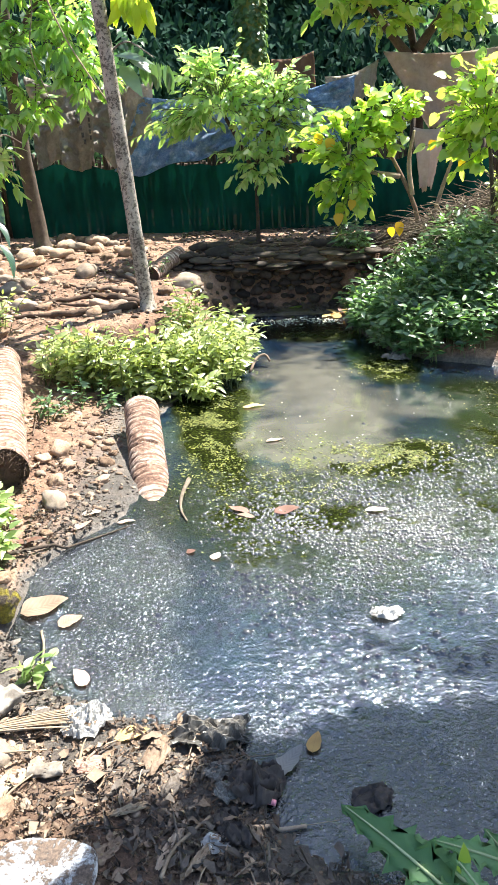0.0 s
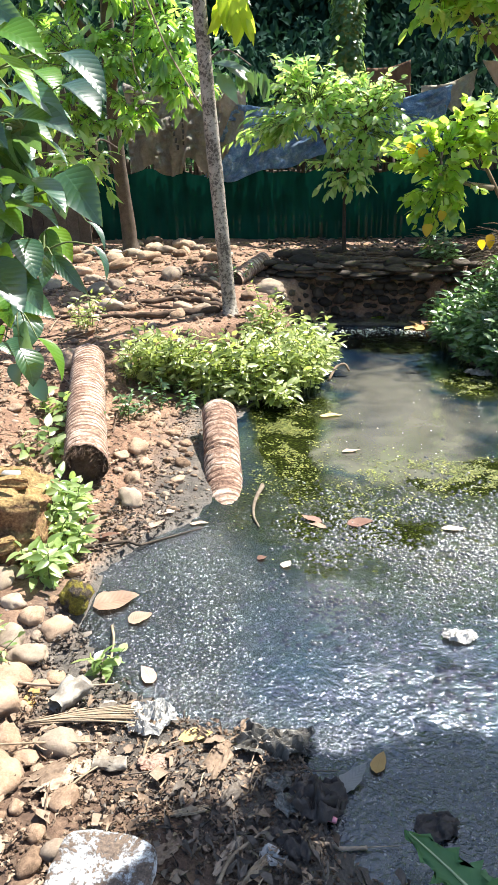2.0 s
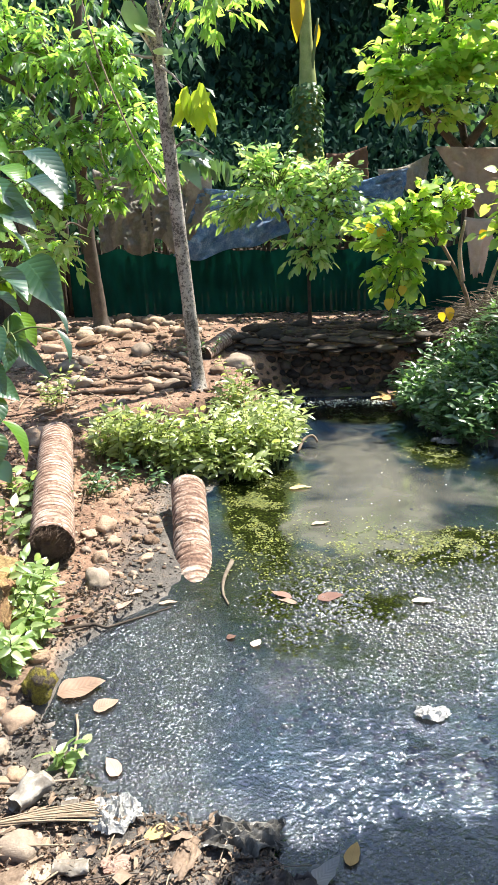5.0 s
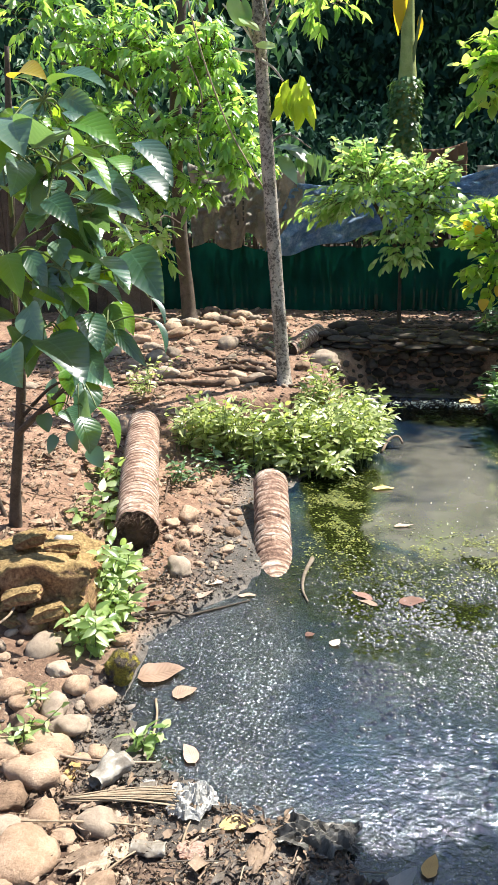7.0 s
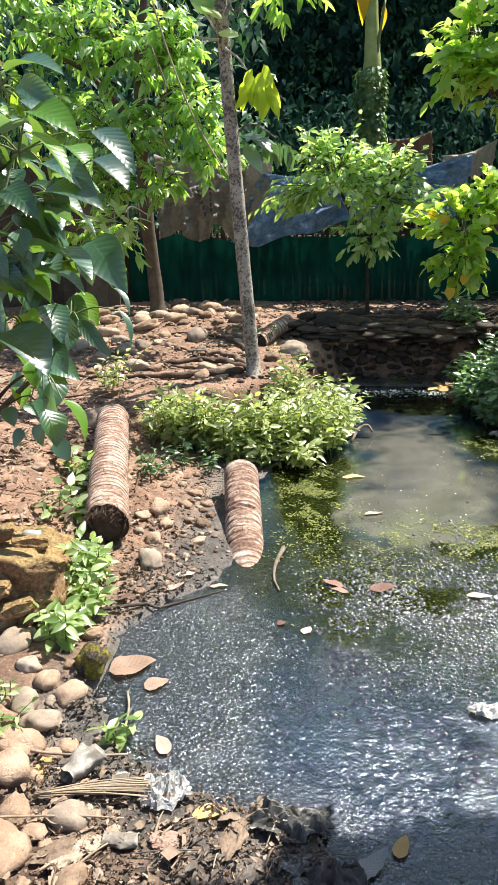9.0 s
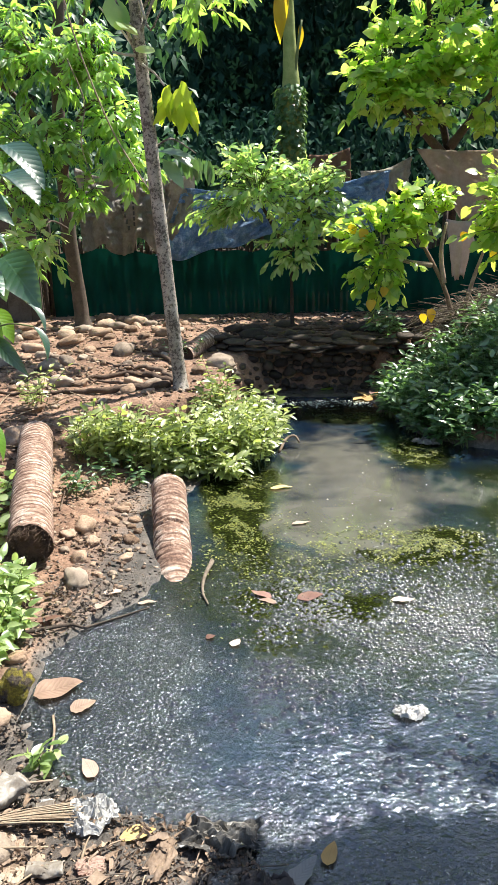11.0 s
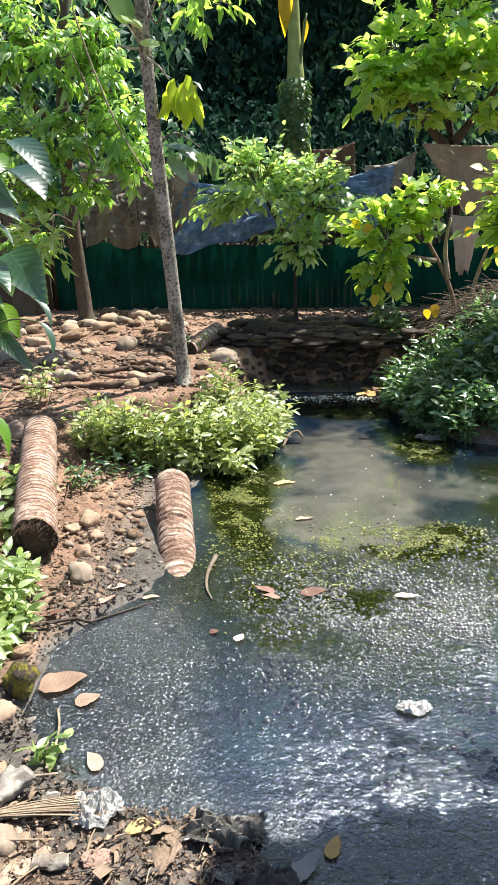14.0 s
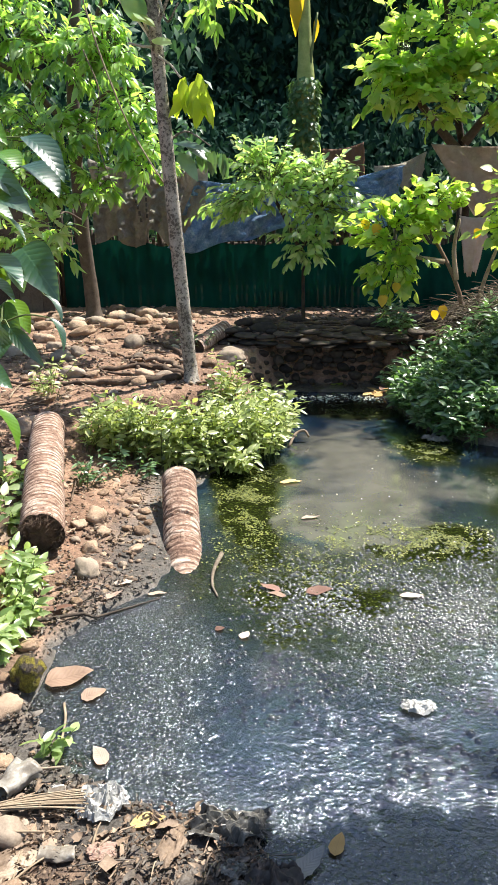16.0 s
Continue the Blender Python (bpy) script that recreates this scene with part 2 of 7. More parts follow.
LEAF_WEED = leaf_mat("broad_weed_leaf", [(0.08, 0.19, 0.075), (0.12, 0.25, 0.10), (0.18, 0.32, 0.14)], (0.28, 0.50, 0.12), 0.6, "object", 0.32, True, 0.4)
LEAF_IVY = leaf_mat("ivy_leaf", [(0.03, 0.085, 0.03), (0.06, 0.13, 0.045), (0.10, 0.18, 0.07)], (0.16, 0.30, 0.06), 0.4, trans=0.25)
BRUSH = simple("dark_dry_brush", [(0.05, 0.036, 0.025), (0.13, 0.10, 0.072), (0.27, 0.22, 0.16)], 10, 0.9, 0.5, 80, 0.003, per="island")
LEAF_PALE = leaf_mat("pale_herb_leaf", [(0.09, 0.16, 0.045), (0.22, 0.30, 0.11), (0.42, 0.48, 0.25)], (0.46, 0.62, 0.15), 0.35, spec=0.9)


def make_ground_mat():
    m, nt, out = start("bank_soil")
    geo = nd(nt, "ShaderNodeNewGeometry")
    pos = geo.outputs["Position"]
    z = nd(nt, "ShaderNodeSeparateXYZ", {0: pos}).outputs["Z"]
    big, mid, fine = noise_fac(nt, pos, 1.3, 4), noise_fac(nt, pos, 9, 5), noise_fac(nt, pos, 55, 6, 0.7)
    f = calc(nt, "MULTIPLY_ADD", fine, 0.4, calc(nt, "MULTIPLY_ADD", mid, 0.4, calc(nt, "MULTIPLY", big, 0.3)))
    dry = ramp(nt, f, [(0.38, (0.055, 0.029, 0.018)), (0.53, (0.18, 0.102, 0.064)), (0.70, (0.40, 0.255, 0.17))])
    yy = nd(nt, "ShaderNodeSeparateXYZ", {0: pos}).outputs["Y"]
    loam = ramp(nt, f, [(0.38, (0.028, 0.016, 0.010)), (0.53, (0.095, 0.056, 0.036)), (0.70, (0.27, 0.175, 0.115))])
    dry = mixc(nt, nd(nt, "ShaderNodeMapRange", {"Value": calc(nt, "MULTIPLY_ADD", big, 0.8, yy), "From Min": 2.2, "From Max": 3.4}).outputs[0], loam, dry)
    # mud tones lightened so the colour carries part of the wet sheen
    mud = ramp(nt, f, [(0.4, (0.024, 0.021, 0.018)), (0.56, (0.085, 0.072, 0.060)), (0.72, (0.20, 0.17, 0.142))])
    lvl = calc(nt, "MULTIPLY_ADD", mid, 0.06, z)
    wet = nd(nt, "ShaderNodeMapRange", {"Value": lvl, "From Min": 0.05, "From Max": 0.115, "To Min": 1.0, "To Max": 0.0}, interpolation_type="SMOOTHSTEP").outputs[0]
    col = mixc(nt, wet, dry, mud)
    rgh = calc(nt, "MULTIPLY_ADD", wet, -0.45, 0.92)
    nrm = bump(nt, mid, 0.5, 0.03, bump(nt, fine, 0.8, 0.015))
    finish(nt, out, Base_Color=col, Roughness=rgh, Normal=nrm)
    return m


def make_water_mat():
    """Foul pond: oily black film tinted sky blue, granular crust with glints in its colour, clouded patch and weed
    given by the surface's own maps.
    """
    m, nt, out = start("foul_water")
    pos = nd(nt, "ShaderNodeNewGeometry").outputs["Position"]

    def chart(name):
        return nd(nt, "ShaderNodeAttribute", attribute_name=name).outputs["Fac"]

    def mapped(val, lo, hi, a=0.0, b=1.0):
        return nd(nt, "ShaderNodeMapRange", {"Value": val, "From Min": lo, "From Max": hi, "To Min": a, "To Max": b}, interpolation_type="SMOOTHSTEP").outputs[0]

    weed, scum, crust = chart("weed"), chart("scum"), chart("crust")
    lobes = noise_fac(nt, pos, 3.2, 4, 0.5, 1.0)
    milk = mapped(calc(nt, "MULTIPLY_ADD", lobes, 1.5, calc(nt, "SUBTRACT", chart("cloud"), 0.78)), 0.05, 0.95)
    n1, n2, n3 = noise_fac(nt, pos, 3, 5, 0.6, 0.5), noise_fac(nt, pos, 30, 6, 0.7, 0.4), noise_fac(nt, pos, 70, 2, 0.5)
    crinkle = noise_fac(nt, pos, 24, 3, 0.6, 2.2)
    # blue in the film colour helps out the sky reflection
    film = ramp(nt, n2, [(0.35, (0.002, 0.005, 0.011)), (0.55, (0.004, 0.010, 0.021)), (0.75, (0.013, 0.024, 0.040))])
    # paler cyan patches paint a sheen onto the film
    film = mixc(nt, ramp(nt, noise_fac(nt, pos, 2.2, 4, 0.6, 0.8), [(0.48, 0.0), (0.66, 0.8)]), film, (0.016, 0.034, 0.046))
    fine = noise_fac(nt, pos, 85, 2.5, 0.55)
    # dark crust grains; the palest stops are painted sun glints
    grit_glints = ramp(nt, calc(nt, "MULTIPLY_ADD", fine, 0.65, calc(nt, "MULTIPLY", n2, 0.35)), [(0.44, (0.003, 0.004, 0.005)), (0.54, (0.011, 0.012, 0.013)), (0.60, (0.07, 0.07, 0.068)), (0.66, (0.30, 0.295, 0.28))])
    film = mixc(nt, crust, film, grit_glints)
    film = mixc(nt, calc(nt, "MULTIPLY", weed, 3.0, clamp=True), film, (0.008, 0.011, 0.004))
    cloud = ramp(nt, n1, [(0.3, (0.076, 0.074, 0.062)), (0.7, (0.128, 0.122, 0.102))])
    col = mixc(nt, milk, film, cloud)
    wm = mapped(calc(nt, "ADD", weed, calc(nt, "MULTIPLY_ADD", n2, 1.0, calc(nt, "MULTIPLY_ADD", n1, 1.3, -1.15))), 0.42, 0.62)
    algae = ramp(nt, calc(nt, "MULTIPLY_ADD", n3, 0.5, calc(nt, "MULTIPLY", n2, 0.5)), [(0.44, (0.004, 0.006, 0.002)), (0.54, (0.014, 0.018, 0.004)), (0.62, (0.045, 0.056, 0.010)), (0.72, (0.16, 0.175, 0.045))])
    col = mixc(nt, wm, col, algae)
    calm = calc(nt, "MULTIPLY_ADD", milk, -0.93, 1.0, clamp=True)
    hgt = calc(nt, "MULTIPLY_ADD", crinkle, 1.0, calc(nt, "MULTIPLY", n3, 0.3))
    nrm = bump(nt, hgt, calc(nt, "MULTIPLY", calc(nt, "MULTIPLY_ADD", scum, 0.8, 0.04), calm), 0.008)
    grit = noise_fac(nt, pos, 88, 3, 0.6, 0.5)
    nrm = bump(nt, grit, calc(nt, "MULTIPLY_ADD", crust, 0.40, calc(nt, "MULTIPLY", calc(nt, "MULTIPLY", scum, calm), 0.16)), 0.010, nrm)
    greasy = mapped(n1, 0.48, 0.68, 0.0, 0.03)
    rgh = calc(nt, "ADD", calc(nt, "MULTIPLY_ADD", wm, 0.40, 0.11), calc(nt, "MULTIPLY_ADD", crust, 0.06, calc(nt, "MULTIPLY", calc(nt, "SUBTRACT", 1.0, crust), greasy)))
    # bluish specular tint pushes the reflected sky towards blue
    finish(nt, out, Base_Color=col, Roughness=rgh, Normal=nrm, IOR=1.7, Specular_IOR_Level=calc(nt, "MULTIPLY_ADD", wm, -0.8, calc(nt, "SUBTRACT", calc(nt, "MULTIPLY_ADD", crust, -0.25, 1.0), calc(nt, "MULTIPLY", weed, 0.9)), clamp=True), Specular_Tint=(0.80, 0.90, 1.0))
    return m


def make_log_mat():
    """Weathered palm bark: pale worn rings with dark torn scars between them."""
    m, nt, out = start("ringed_palm_trunk")
    co = obj_coords(nt)
    st = nd(nt, "ShaderNodeMapping", {"Vector": co, "Scale": (6.0, 6.0, 55.0)}).outputs[0]
    crk = nd(nt, "ShaderNodeMapping", {"Vector": co, "Scale": (60.0, 60.0, 7.0)}).outputs[0]
    streak, n1, n2, n3 = noise_fac(nt, st, 1.0, 5, 0.7), noise_fac(nt, co, 7, 4), noise_fac(nt, co, 45, 6, 0.7), noise_fac(nt, crk, 1.0, 4, 0.6)
    f = calc(nt, "MULTIPLY_ADD", streak, 0.45, calc(nt, "MULTIPLY_ADD", n2, 0.35, calc(nt, "MULTIPLY", n1, 0.38)))
    col = ramp(nt, f, [(0.48, (0.07, 0.034, 0.022)), (0.555, (0.21, 0.122, 0.083)), (0.62, (0.37, 0.255, 0.19)), (0.69, (0.60, 0.50, 0.41))])
    scar = nd(nt, "ShaderNodeAttribute", attribute_name="scar").outputs["Fac"]
    torn = calc(nt, "MULTIPLY_ADD", n2, 1.6, calc(nt, "MULTIPLY_ADD", n1, 1.0, -0.6), clamp=True)
    col = mixc(nt, calc(nt, "MULTIPLY", scar, torn, clamp=True), col, (0.065, 0.033, 0.021))
    crack = nd(nt, "ShaderNodeMapRange", {"Value": n3, "From Min": 0.64, "From Max": 0.70}).outputs[0]
    col = mixc(nt, calc(nt, "MULTIPLY", crack, 0.6), col, (0.09, 0.05, 0.033))
    nrm = bump(nt, calc(nt, "SUBTRACT", streak, calc(nt, "MULTIPLY", crack, 0.6)), 0.7, 0.012, bump(nt, n2, 0.6, 0.006))
    finish(nt, out, Base_Color=col, Roughness=0.9, Normal=nrm)
    return m


def make_net_mat():
    m, nt, out = start("green_shade_net")
    pos = nd(nt, "ShaderNodeNewGeometry").outputs["Position"]
    n = noise_fac(nt, pos, 2.2, 4)
    v = nd(nt, "ShaderNodeMapping", {"Vector": pos, "Scale": (6.0, 1.0, 1.6)}).outputs[0]
    stripe = noise_fac(nt, v, 1.0, 3)
    col = ramp(nt, calc(nt, "MULTIPLY_ADD", stripe, 0.5, calc(nt, "MULTIPLY", n, 0.5)), [(0.35, (0.0015, 0.020, 0.016)), (0.65, (0.005, 0.055, 0.042))])
    p = nd(nt, "ShaderNodeBsdfPrincipled", {"Base Color": col, "Roughness": 0.95, "Specular IOR Level": 0.05})
    t = nd(nt, "ShaderNodeBsdfTransparent")
    tl = nd(nt, "ShaderNodeBsdfTranslucent", {"Color": (0.008, 0.13, 0.09)})
    a = nd(nt, "ShaderNodeMixShader", {0: 0.06, 1: p.outputs[0], 2: tl.outputs[0]})
    b = nd(nt, "ShaderNodeMixShader", {0: 0.012, 1: a.outputs[0], 2: t.outputs[0]})
    nt.links.new(b.outputs[0], out.inputs["Surface"])
    return m


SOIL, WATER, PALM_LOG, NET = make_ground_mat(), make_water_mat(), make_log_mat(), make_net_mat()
SACK = simple("weathered_sack_cloth", [(0.20, 0.172, 0.138), (0.34, 0.30, 0.25), (0.50, 0.45, 0.38)], 3.2, 0.85, 1.0, 6, 0.09, trans=0.38)
BLUE_TARP = simple("faded_blue_tarp", [(0.11, 0.22, 0.42), (0.27, 0.41, 0.60), (0.60, 0.69, 0.79), (0.78, 0.82, 0.86)], 7.0, 0.35, 1.0, 11, 0.09, trans=0.4)
BEIGE_TARP = simple("sunlit_beige_tarp", [(0.26, 0.19, 0.14), (0.40, 0.31, 0.24), (0.52, 0.43, 0.35)], 2.0, 0.8, 0.4, 20, 0.01, trans=0.25)
# weathered wood, base darkened further to stand for the wall's shadow
BOARD = simple("weathered_shadow_board", [(0.025, 0.018, 0.013), (0.065, 0.048, 0.036), (0.12, 0.095, 0.075)], 6, 0.9, 0.5, 50, 0.004)
RUST = simple("rusty_sheet", [(0.035, 0.018, 0.012), (0.085, 0.04, 0.026), (0.15, 0.08, 0.05)], 5, 0.9, 0.5, 40, 0.004)
DARK_INK = simple("faded_black_print", [(0.07, 0.064, 0.058), (0.12, 0.11, 0.10)], 12, 0.9, 0.1)
SCUM_WHITE = simple("pale_scum", [(0.20, 0.20, 0.15), (0.42, 0.42, 0.34), (0.6, 0.6, 0.52)], 20, 0.5, 0.5, 90, 0.004)
WEED = simple("pond_weed", [(0.03, 0.05, 0.01), (0.12, 0.14, 0.02), (0.27, 0.27, 0.06)], 14, 0.5, 0.6, 90, 0.006, per="island")


def make_bubble_mat(base, rough):
    m, nt, out = start("bubble_film")
    finish(nt, out, Base_Color=base, Roughness=rough, Specular_IOR_Level=1.0, IOR=1.6)
    return m


BUBBLE, BUBBLE_DARK = make_bubble_mat((0.045, 0.046, 0.042), 0.2), make_bubble_mat((0.006, 0.008, 0.012), 0.1)

# ---- geometry helpers ----
rng = np.random.default_rng(7)


class Geo:
    """Collects vertices and faces of one mesh, optionally with blade coordinates."""

    def __init__(self):
        self.v, self.f, self.uv, self.n = [], [], [], 0

    def add(self, verts, faces, uv=None):
        verts = np.asarray(verts, float)
        self.v.append(verts)
        self.f.extend([tuple(i + self.n for i in f) for f in faces])
        if uv is not None:
            self.uv.extend([uv[i] for f in faces for i in f])
        self.n += len(verts)
        return self

    def add_many(self, stack, faces):
        """stack: count x verts x 3, all with the same faces."""
        k, m, _ = stack.shape
        self.v.append(stack.reshape(-1, 3))
        base = self.n
        for j in range(k):
            o = base + j * m
            self.f.extend([tuple(i + o for i in f) for f in faces])
        self.n += k * m
        return self

    def mesh(self, name, mat, smooth=True):
        me = bpy.data.meshes.new(name)
        me.from_pydata(np.concatenate(self.v).tolist(), [], self.f)
        if self.uv:
            lay = me.uv_layers.new(name="blade")
            lay.data.foreach_set("uv", np.array(self.uv, float).ravel())
        if smooth:
            me.polygons.foreach_set("use_smooth", [True] * len(me.polygons))
        me.materials.append(mat)
        me.update()
        return me


def part(name, geo, material, parent, label="", smooth=True):
    ob = new(name, geo.mesh(name, material, smooth) if isinstance(geo, Geo) else geo)
    ob.parent = parent
    if label:
        tagged(ob, label)
    return ob


def thing(name, at, label, category, group="", kind=""):
    """An empty at the thing's base, which parents its parts. Parts keep world coordinates."""
    ob = new(name)
    ob.empty_display_size = 0.05
    ob.location = at
    return tagged(ob, label, category, group, kind)


def under(name, geo, material, parent, label="", smooth=True, kind=""):
    """A part given in world coordinates."""
    ob = part(name, geo, material, parent, label, smooth)
    ob.matrix_parent_inverse = Matrix.Translation(parent.location).inverted()
    return tagged(ob, kind=kind)


def lone(name, geo, material, label, category, at=(0, 0, 0), group="", kind="", smooth=True):
    """A thing of one mesh, given in world coordinates, with its origin at its base."""
    off = np.array(at, float)
    geo.v = [v - off for v in geo.v]
    ob = new(name, geo.mesh(name, material, smooth))
    ob.location = at
    return tagged(ob, label, category, group, kind)


def unit(v):
    v = np.asarray(v, float)
    return v / np.maximum(np.linalg.norm(v, axis=-1, keepdims=True), 1e-9)


def tube(geo, path, radii, sides=6, wob=0.0, cap=True):
    """A tapered round limb along a path."""
    path = np.asarray(path, float)
    k = len(path)
    radii = np.interp(np.linspace(0, 1, k), np.linspace(0, 1, len(radii)), radii)
    tang = unit(np.gradient(path, axis=0))
    ref = np.array([0.0, 0.0, 1.0]) if abs(tang[:, 2]).mean() < 0.8 else np.array([1.0, 0.0, 0.0])
    a = unit(np.cross(tang, ref))
    b = np.cross(tang, a)
    ang = np.linspace(0, 2 * np.pi, sides, endpoint=False)
    r = radii[:, None] * (1 + wob * rng.uniform(-1, 1, (k, sides)))
    ring = path[:, None] + r[..., None] * (np.cos(ang)[None, :, None] * a[:, None] + np.sin(ang)[None, :, None] * b[:, None])
    faces = [(i * sides + j, i * sides + (j + 1) % sides, (i + 1) * sides + (j + 1) % sides, (i + 1) * sides + j) for i in range(k - 1) for j in range(sides)]
    if cap:
        faces += [tuple(range(sides))[::-1], tuple((k - 1) * sides + j for j in range(sides))]
    return geo.add(ring.reshape(-1, 3), faces)


def curve_pts(pts, n=12):
    """A smooth path through a few points."""
    p = np.asarray(pts, float)
    if len(p) == 2:
        return p[0] + (p[1] - p[0]) * np.linspace(0, 1, n)[:, None]
    q = np.vstack([2 * p[0] - p[1], p, 2 * p[-1] - p[-2]])
    out = []
    for s in np.linspace(0, len(p) - 1 - 1e-6, n):
        i, t = int(s), s - int(s)
        a, b, c, d = q[i], q[i + 1], q[i + 2], q[i + 3]
        out.append(0.5 * (2 * b + (c - a) * t + (2 * a - 5 * b + 4 * c - d) * t * t + (3 * b - a - 3 * c + d) * t**3))
    return np.array(out)


def blade(rows=4, width=0.4, fold=0.12, droop=0.15, kind="ovate"):
    """A leaf blade along +x from 0 to 1: rows of left edge, midrib and right edge."""
    s = np.linspace(0, 1, rows + 1)
    if kind == "lance":
        w = np.sin(np.pi * s**0.9) ** 0.9
    elif kind == "heart":
        w = np.where(s < 0.02, 0.55, np.sin(np.pi * np.clip(s * 0.88 + 0.12, 0, 1) ** 0.72) ** 0.8)
    elif kind == "round":
        w = np.sqrt(np.clip(1 - (2 * s - 1) ** 2, 0, 1))
    else:
        w = np.sin(np.pi * s**0.7) ** 0.85
    w[-1] = 0
    v, uv = [], []
    for si, wi in zip(s, w * width / 2):
        z = -droop * si * si
        v += [(si, wi, z + fold * wi), (si, 0, z), (si, -wi, z + fold * wi)]
        uv += [(si, 0.5 + 0.5 * wi / (width / 2)), (si, 0.5), (si, 0.5 - 0.5 * wi / (width / 2))]
    f = []
    for i in range(rows):
        a = 3 * i
        f += [(a, a + 3, a + 4, a + 1), (a + 1, a + 4, a + 5, a + 2)]
    return np.array(v), [tuple(reversed(q)) for q in f], uv


def set_leaves(geo, tmpl, pos, way, up, size):
    """Many blades: where, which way, which side up, how long."""
    d = unit(way)
    up = np.asarray(up, float)
    b = unit(np.cross(up, d))
    n = np.cross(d, b)
    t, s = tmpl[0], np.asarray(size, float)[:, None, None]
    stack = np.asarray(pos)[:, None] + s * (t[None, :, 0:1] * d[:, None] + t[None, :, 1:2] * b[:, None] + t[None, :, 2:3] * n[:, None])
    return geo.add_many(stack, tmpl[1])


def crown(geo, twigs, centre, radii, count, per, length, tmpl, droop=0.3, hollow=0.35, tw=0.006, spread=0.9, seed=0, root=None, lift=0.3):
    """Leafy shoots filling an uneven ellipsoid: shoots run outwards, blades alternate along them."""
    r = np.random.default_rng(seed)
    c, rad = np.array(centre, float), np.array(radii, float)
    lumps = unit(r.normal(0, 1, (9, 3)))
    P, D, U, S = [], [], [], []
    for _ in range(count):
        u = unit(r.normal(0, 1, 3))
        swell = (0.58 + 0.55 * max(0.0, float((lumps @ u).max())) ** 4) * (1.3 if r.uniform() < 0.1 else 1.0)
        tip = c + rad * u * (hollow + (1 - hollow) * r.uniform(0, 1) ** 0.55) * swell
        back = c + (tip - c) * r.uniform(0.35, 0.65) - np.array([0, 0, rad[2] * 0.12])
        if root is not None:
            back = back * 0.5 + root[int(np.argmin(np.linalg.norm(root - back, axis=1)))] * 0.5
        mid = (tip + back) / 2 + np.array([0, 0, 0.12 * rad[2]]) * r.uniform(0, 1)
        run = curve_pts([back, mid, tip], 6)
        if twigs is not None:
            tube(twigs, run, [tw, tw * 0.4], 3, cap=False)
        axis = unit(tip - mid)
        for k in range(per):
            t = 0.35 + 0.65 * (k + r.uniform(0, 0.6)) / per
            p = run[0] * (1 - t) ** 2 + 2 * run[2] * t * (1 - t) + run[-1] * t * t
            side = unit(np.cross(axis, [0, 0, 1]) + r.normal(0, 0.25, 3)) * (1 if k % 2 else -1)
            D.append(axis * r.uniform(0.3, 0.9) + side * spread * (1.15 - t * 0.8) + np.array([0, 0, -droop]) + r.normal(0, 0.22, 3))
            up = r.normal(0, 0.5, 3) + np.array([0.1, -0.25, 0.9]) + lift * u
            P.append(p), U.append(up), S.append(length * r.uniform(0.45, 1.2) * (0.75 + 0.25 * t))
    return set_leaves(geo, tmpl, np.array(P), np.array(D), np.array(U), np.array(S))


def herbs(geo, stems, bases, height, per, length, tmpl, seed=0, lean=0.35, out=None):
    """Upright leafy stems from the given bases."""
    r = np.random.default_rng(seed)
    P, D, U, S = [], [], [], []
    for b in bases:
        h = height * r.uniform(0.55, 1.15)
        l = r.normal(0, lean, 2) if out is None else r.normal(0, lean * 0.6, 2) + np.array(out) * lean
        top = np.array(b) + np.array([l[0] * h, l[1] * h, h])
        mid = (np.array(b) + top) / 2 + np.array([-l[0], -l[1], 0]) * h * 0.15
        run = curve_pts([b, mid, top], 6)
        tube(stems, run, [0.004, 0.0018], 3, cap=False)
        a0 = r.uniform(0, 6.28)
        for k in range(per):
            t = 0.25 + 0.75 * (k + 0.5) / per
            i = min(4, int(t * 5))
            p = run[i] + (run[i + 1] - run[i]) * (t * 5 - i)
            a = a0 + k * 2.4 + r.normal(0, 0.3)
            rise = r.uniform(-0.25, 0.5) + (0.5 if k == per - 1 else 0)
            P.append(p), D.append((math.cos(a), math.sin(a), rise)), U.append(r.normal(0, 0.45, 3) + [0.1, -0.25, 1]), S.append(length * r.uniform(0.55, 1.1))
    return set_leaves(geo, tmpl, np.array(P), np.array(D), np.array(U), np.array(S))


def lump_mesh(name, mat, seed, squash=(1, 0.8, 0.6), rough=0.18, sub=3, sharp=0.0):
    """A worn stone about one unit across."""
    bm = bmesh.new()
    bmesh.ops.create_icosphere(bm, subdivisions=sub, radius=0.5)
    off = Vector((seed * 3.1, seed * 1.7, seed * 0.9))
    for v in bm.verts:
        d = v.co.normalized()
        k = 1 + rough * noise.noise(d * 1.1 + off) * 1.6 + rough * 0.5 * noise.noise(d * 2.6 + off) + rough * 0.16 * noise.noise(d * 7 - off)
        if sharp:
            k *= 1 - sharp * max(0.0, abs(noise.noise(d * 1.5 - off)) - 0.15)
        v.co = Vector((d.x * squash[0], d.y * squash[1], d.z * squash[2])) * 0.5 * k
    me = bpy.data.meshes.new(name)
    bm.to_mesh(me)
    bm.free()
    me.polygons.foreach_set("use_smooth", [True] * len(me.polygons))
    me.materials.append(mat)
    return me


def sstep(x, a, b):
    t = np.clip((np.asarray(x, float) - a) / (b - a), 0, 1)
    return t * t * (3 - 2 * t)


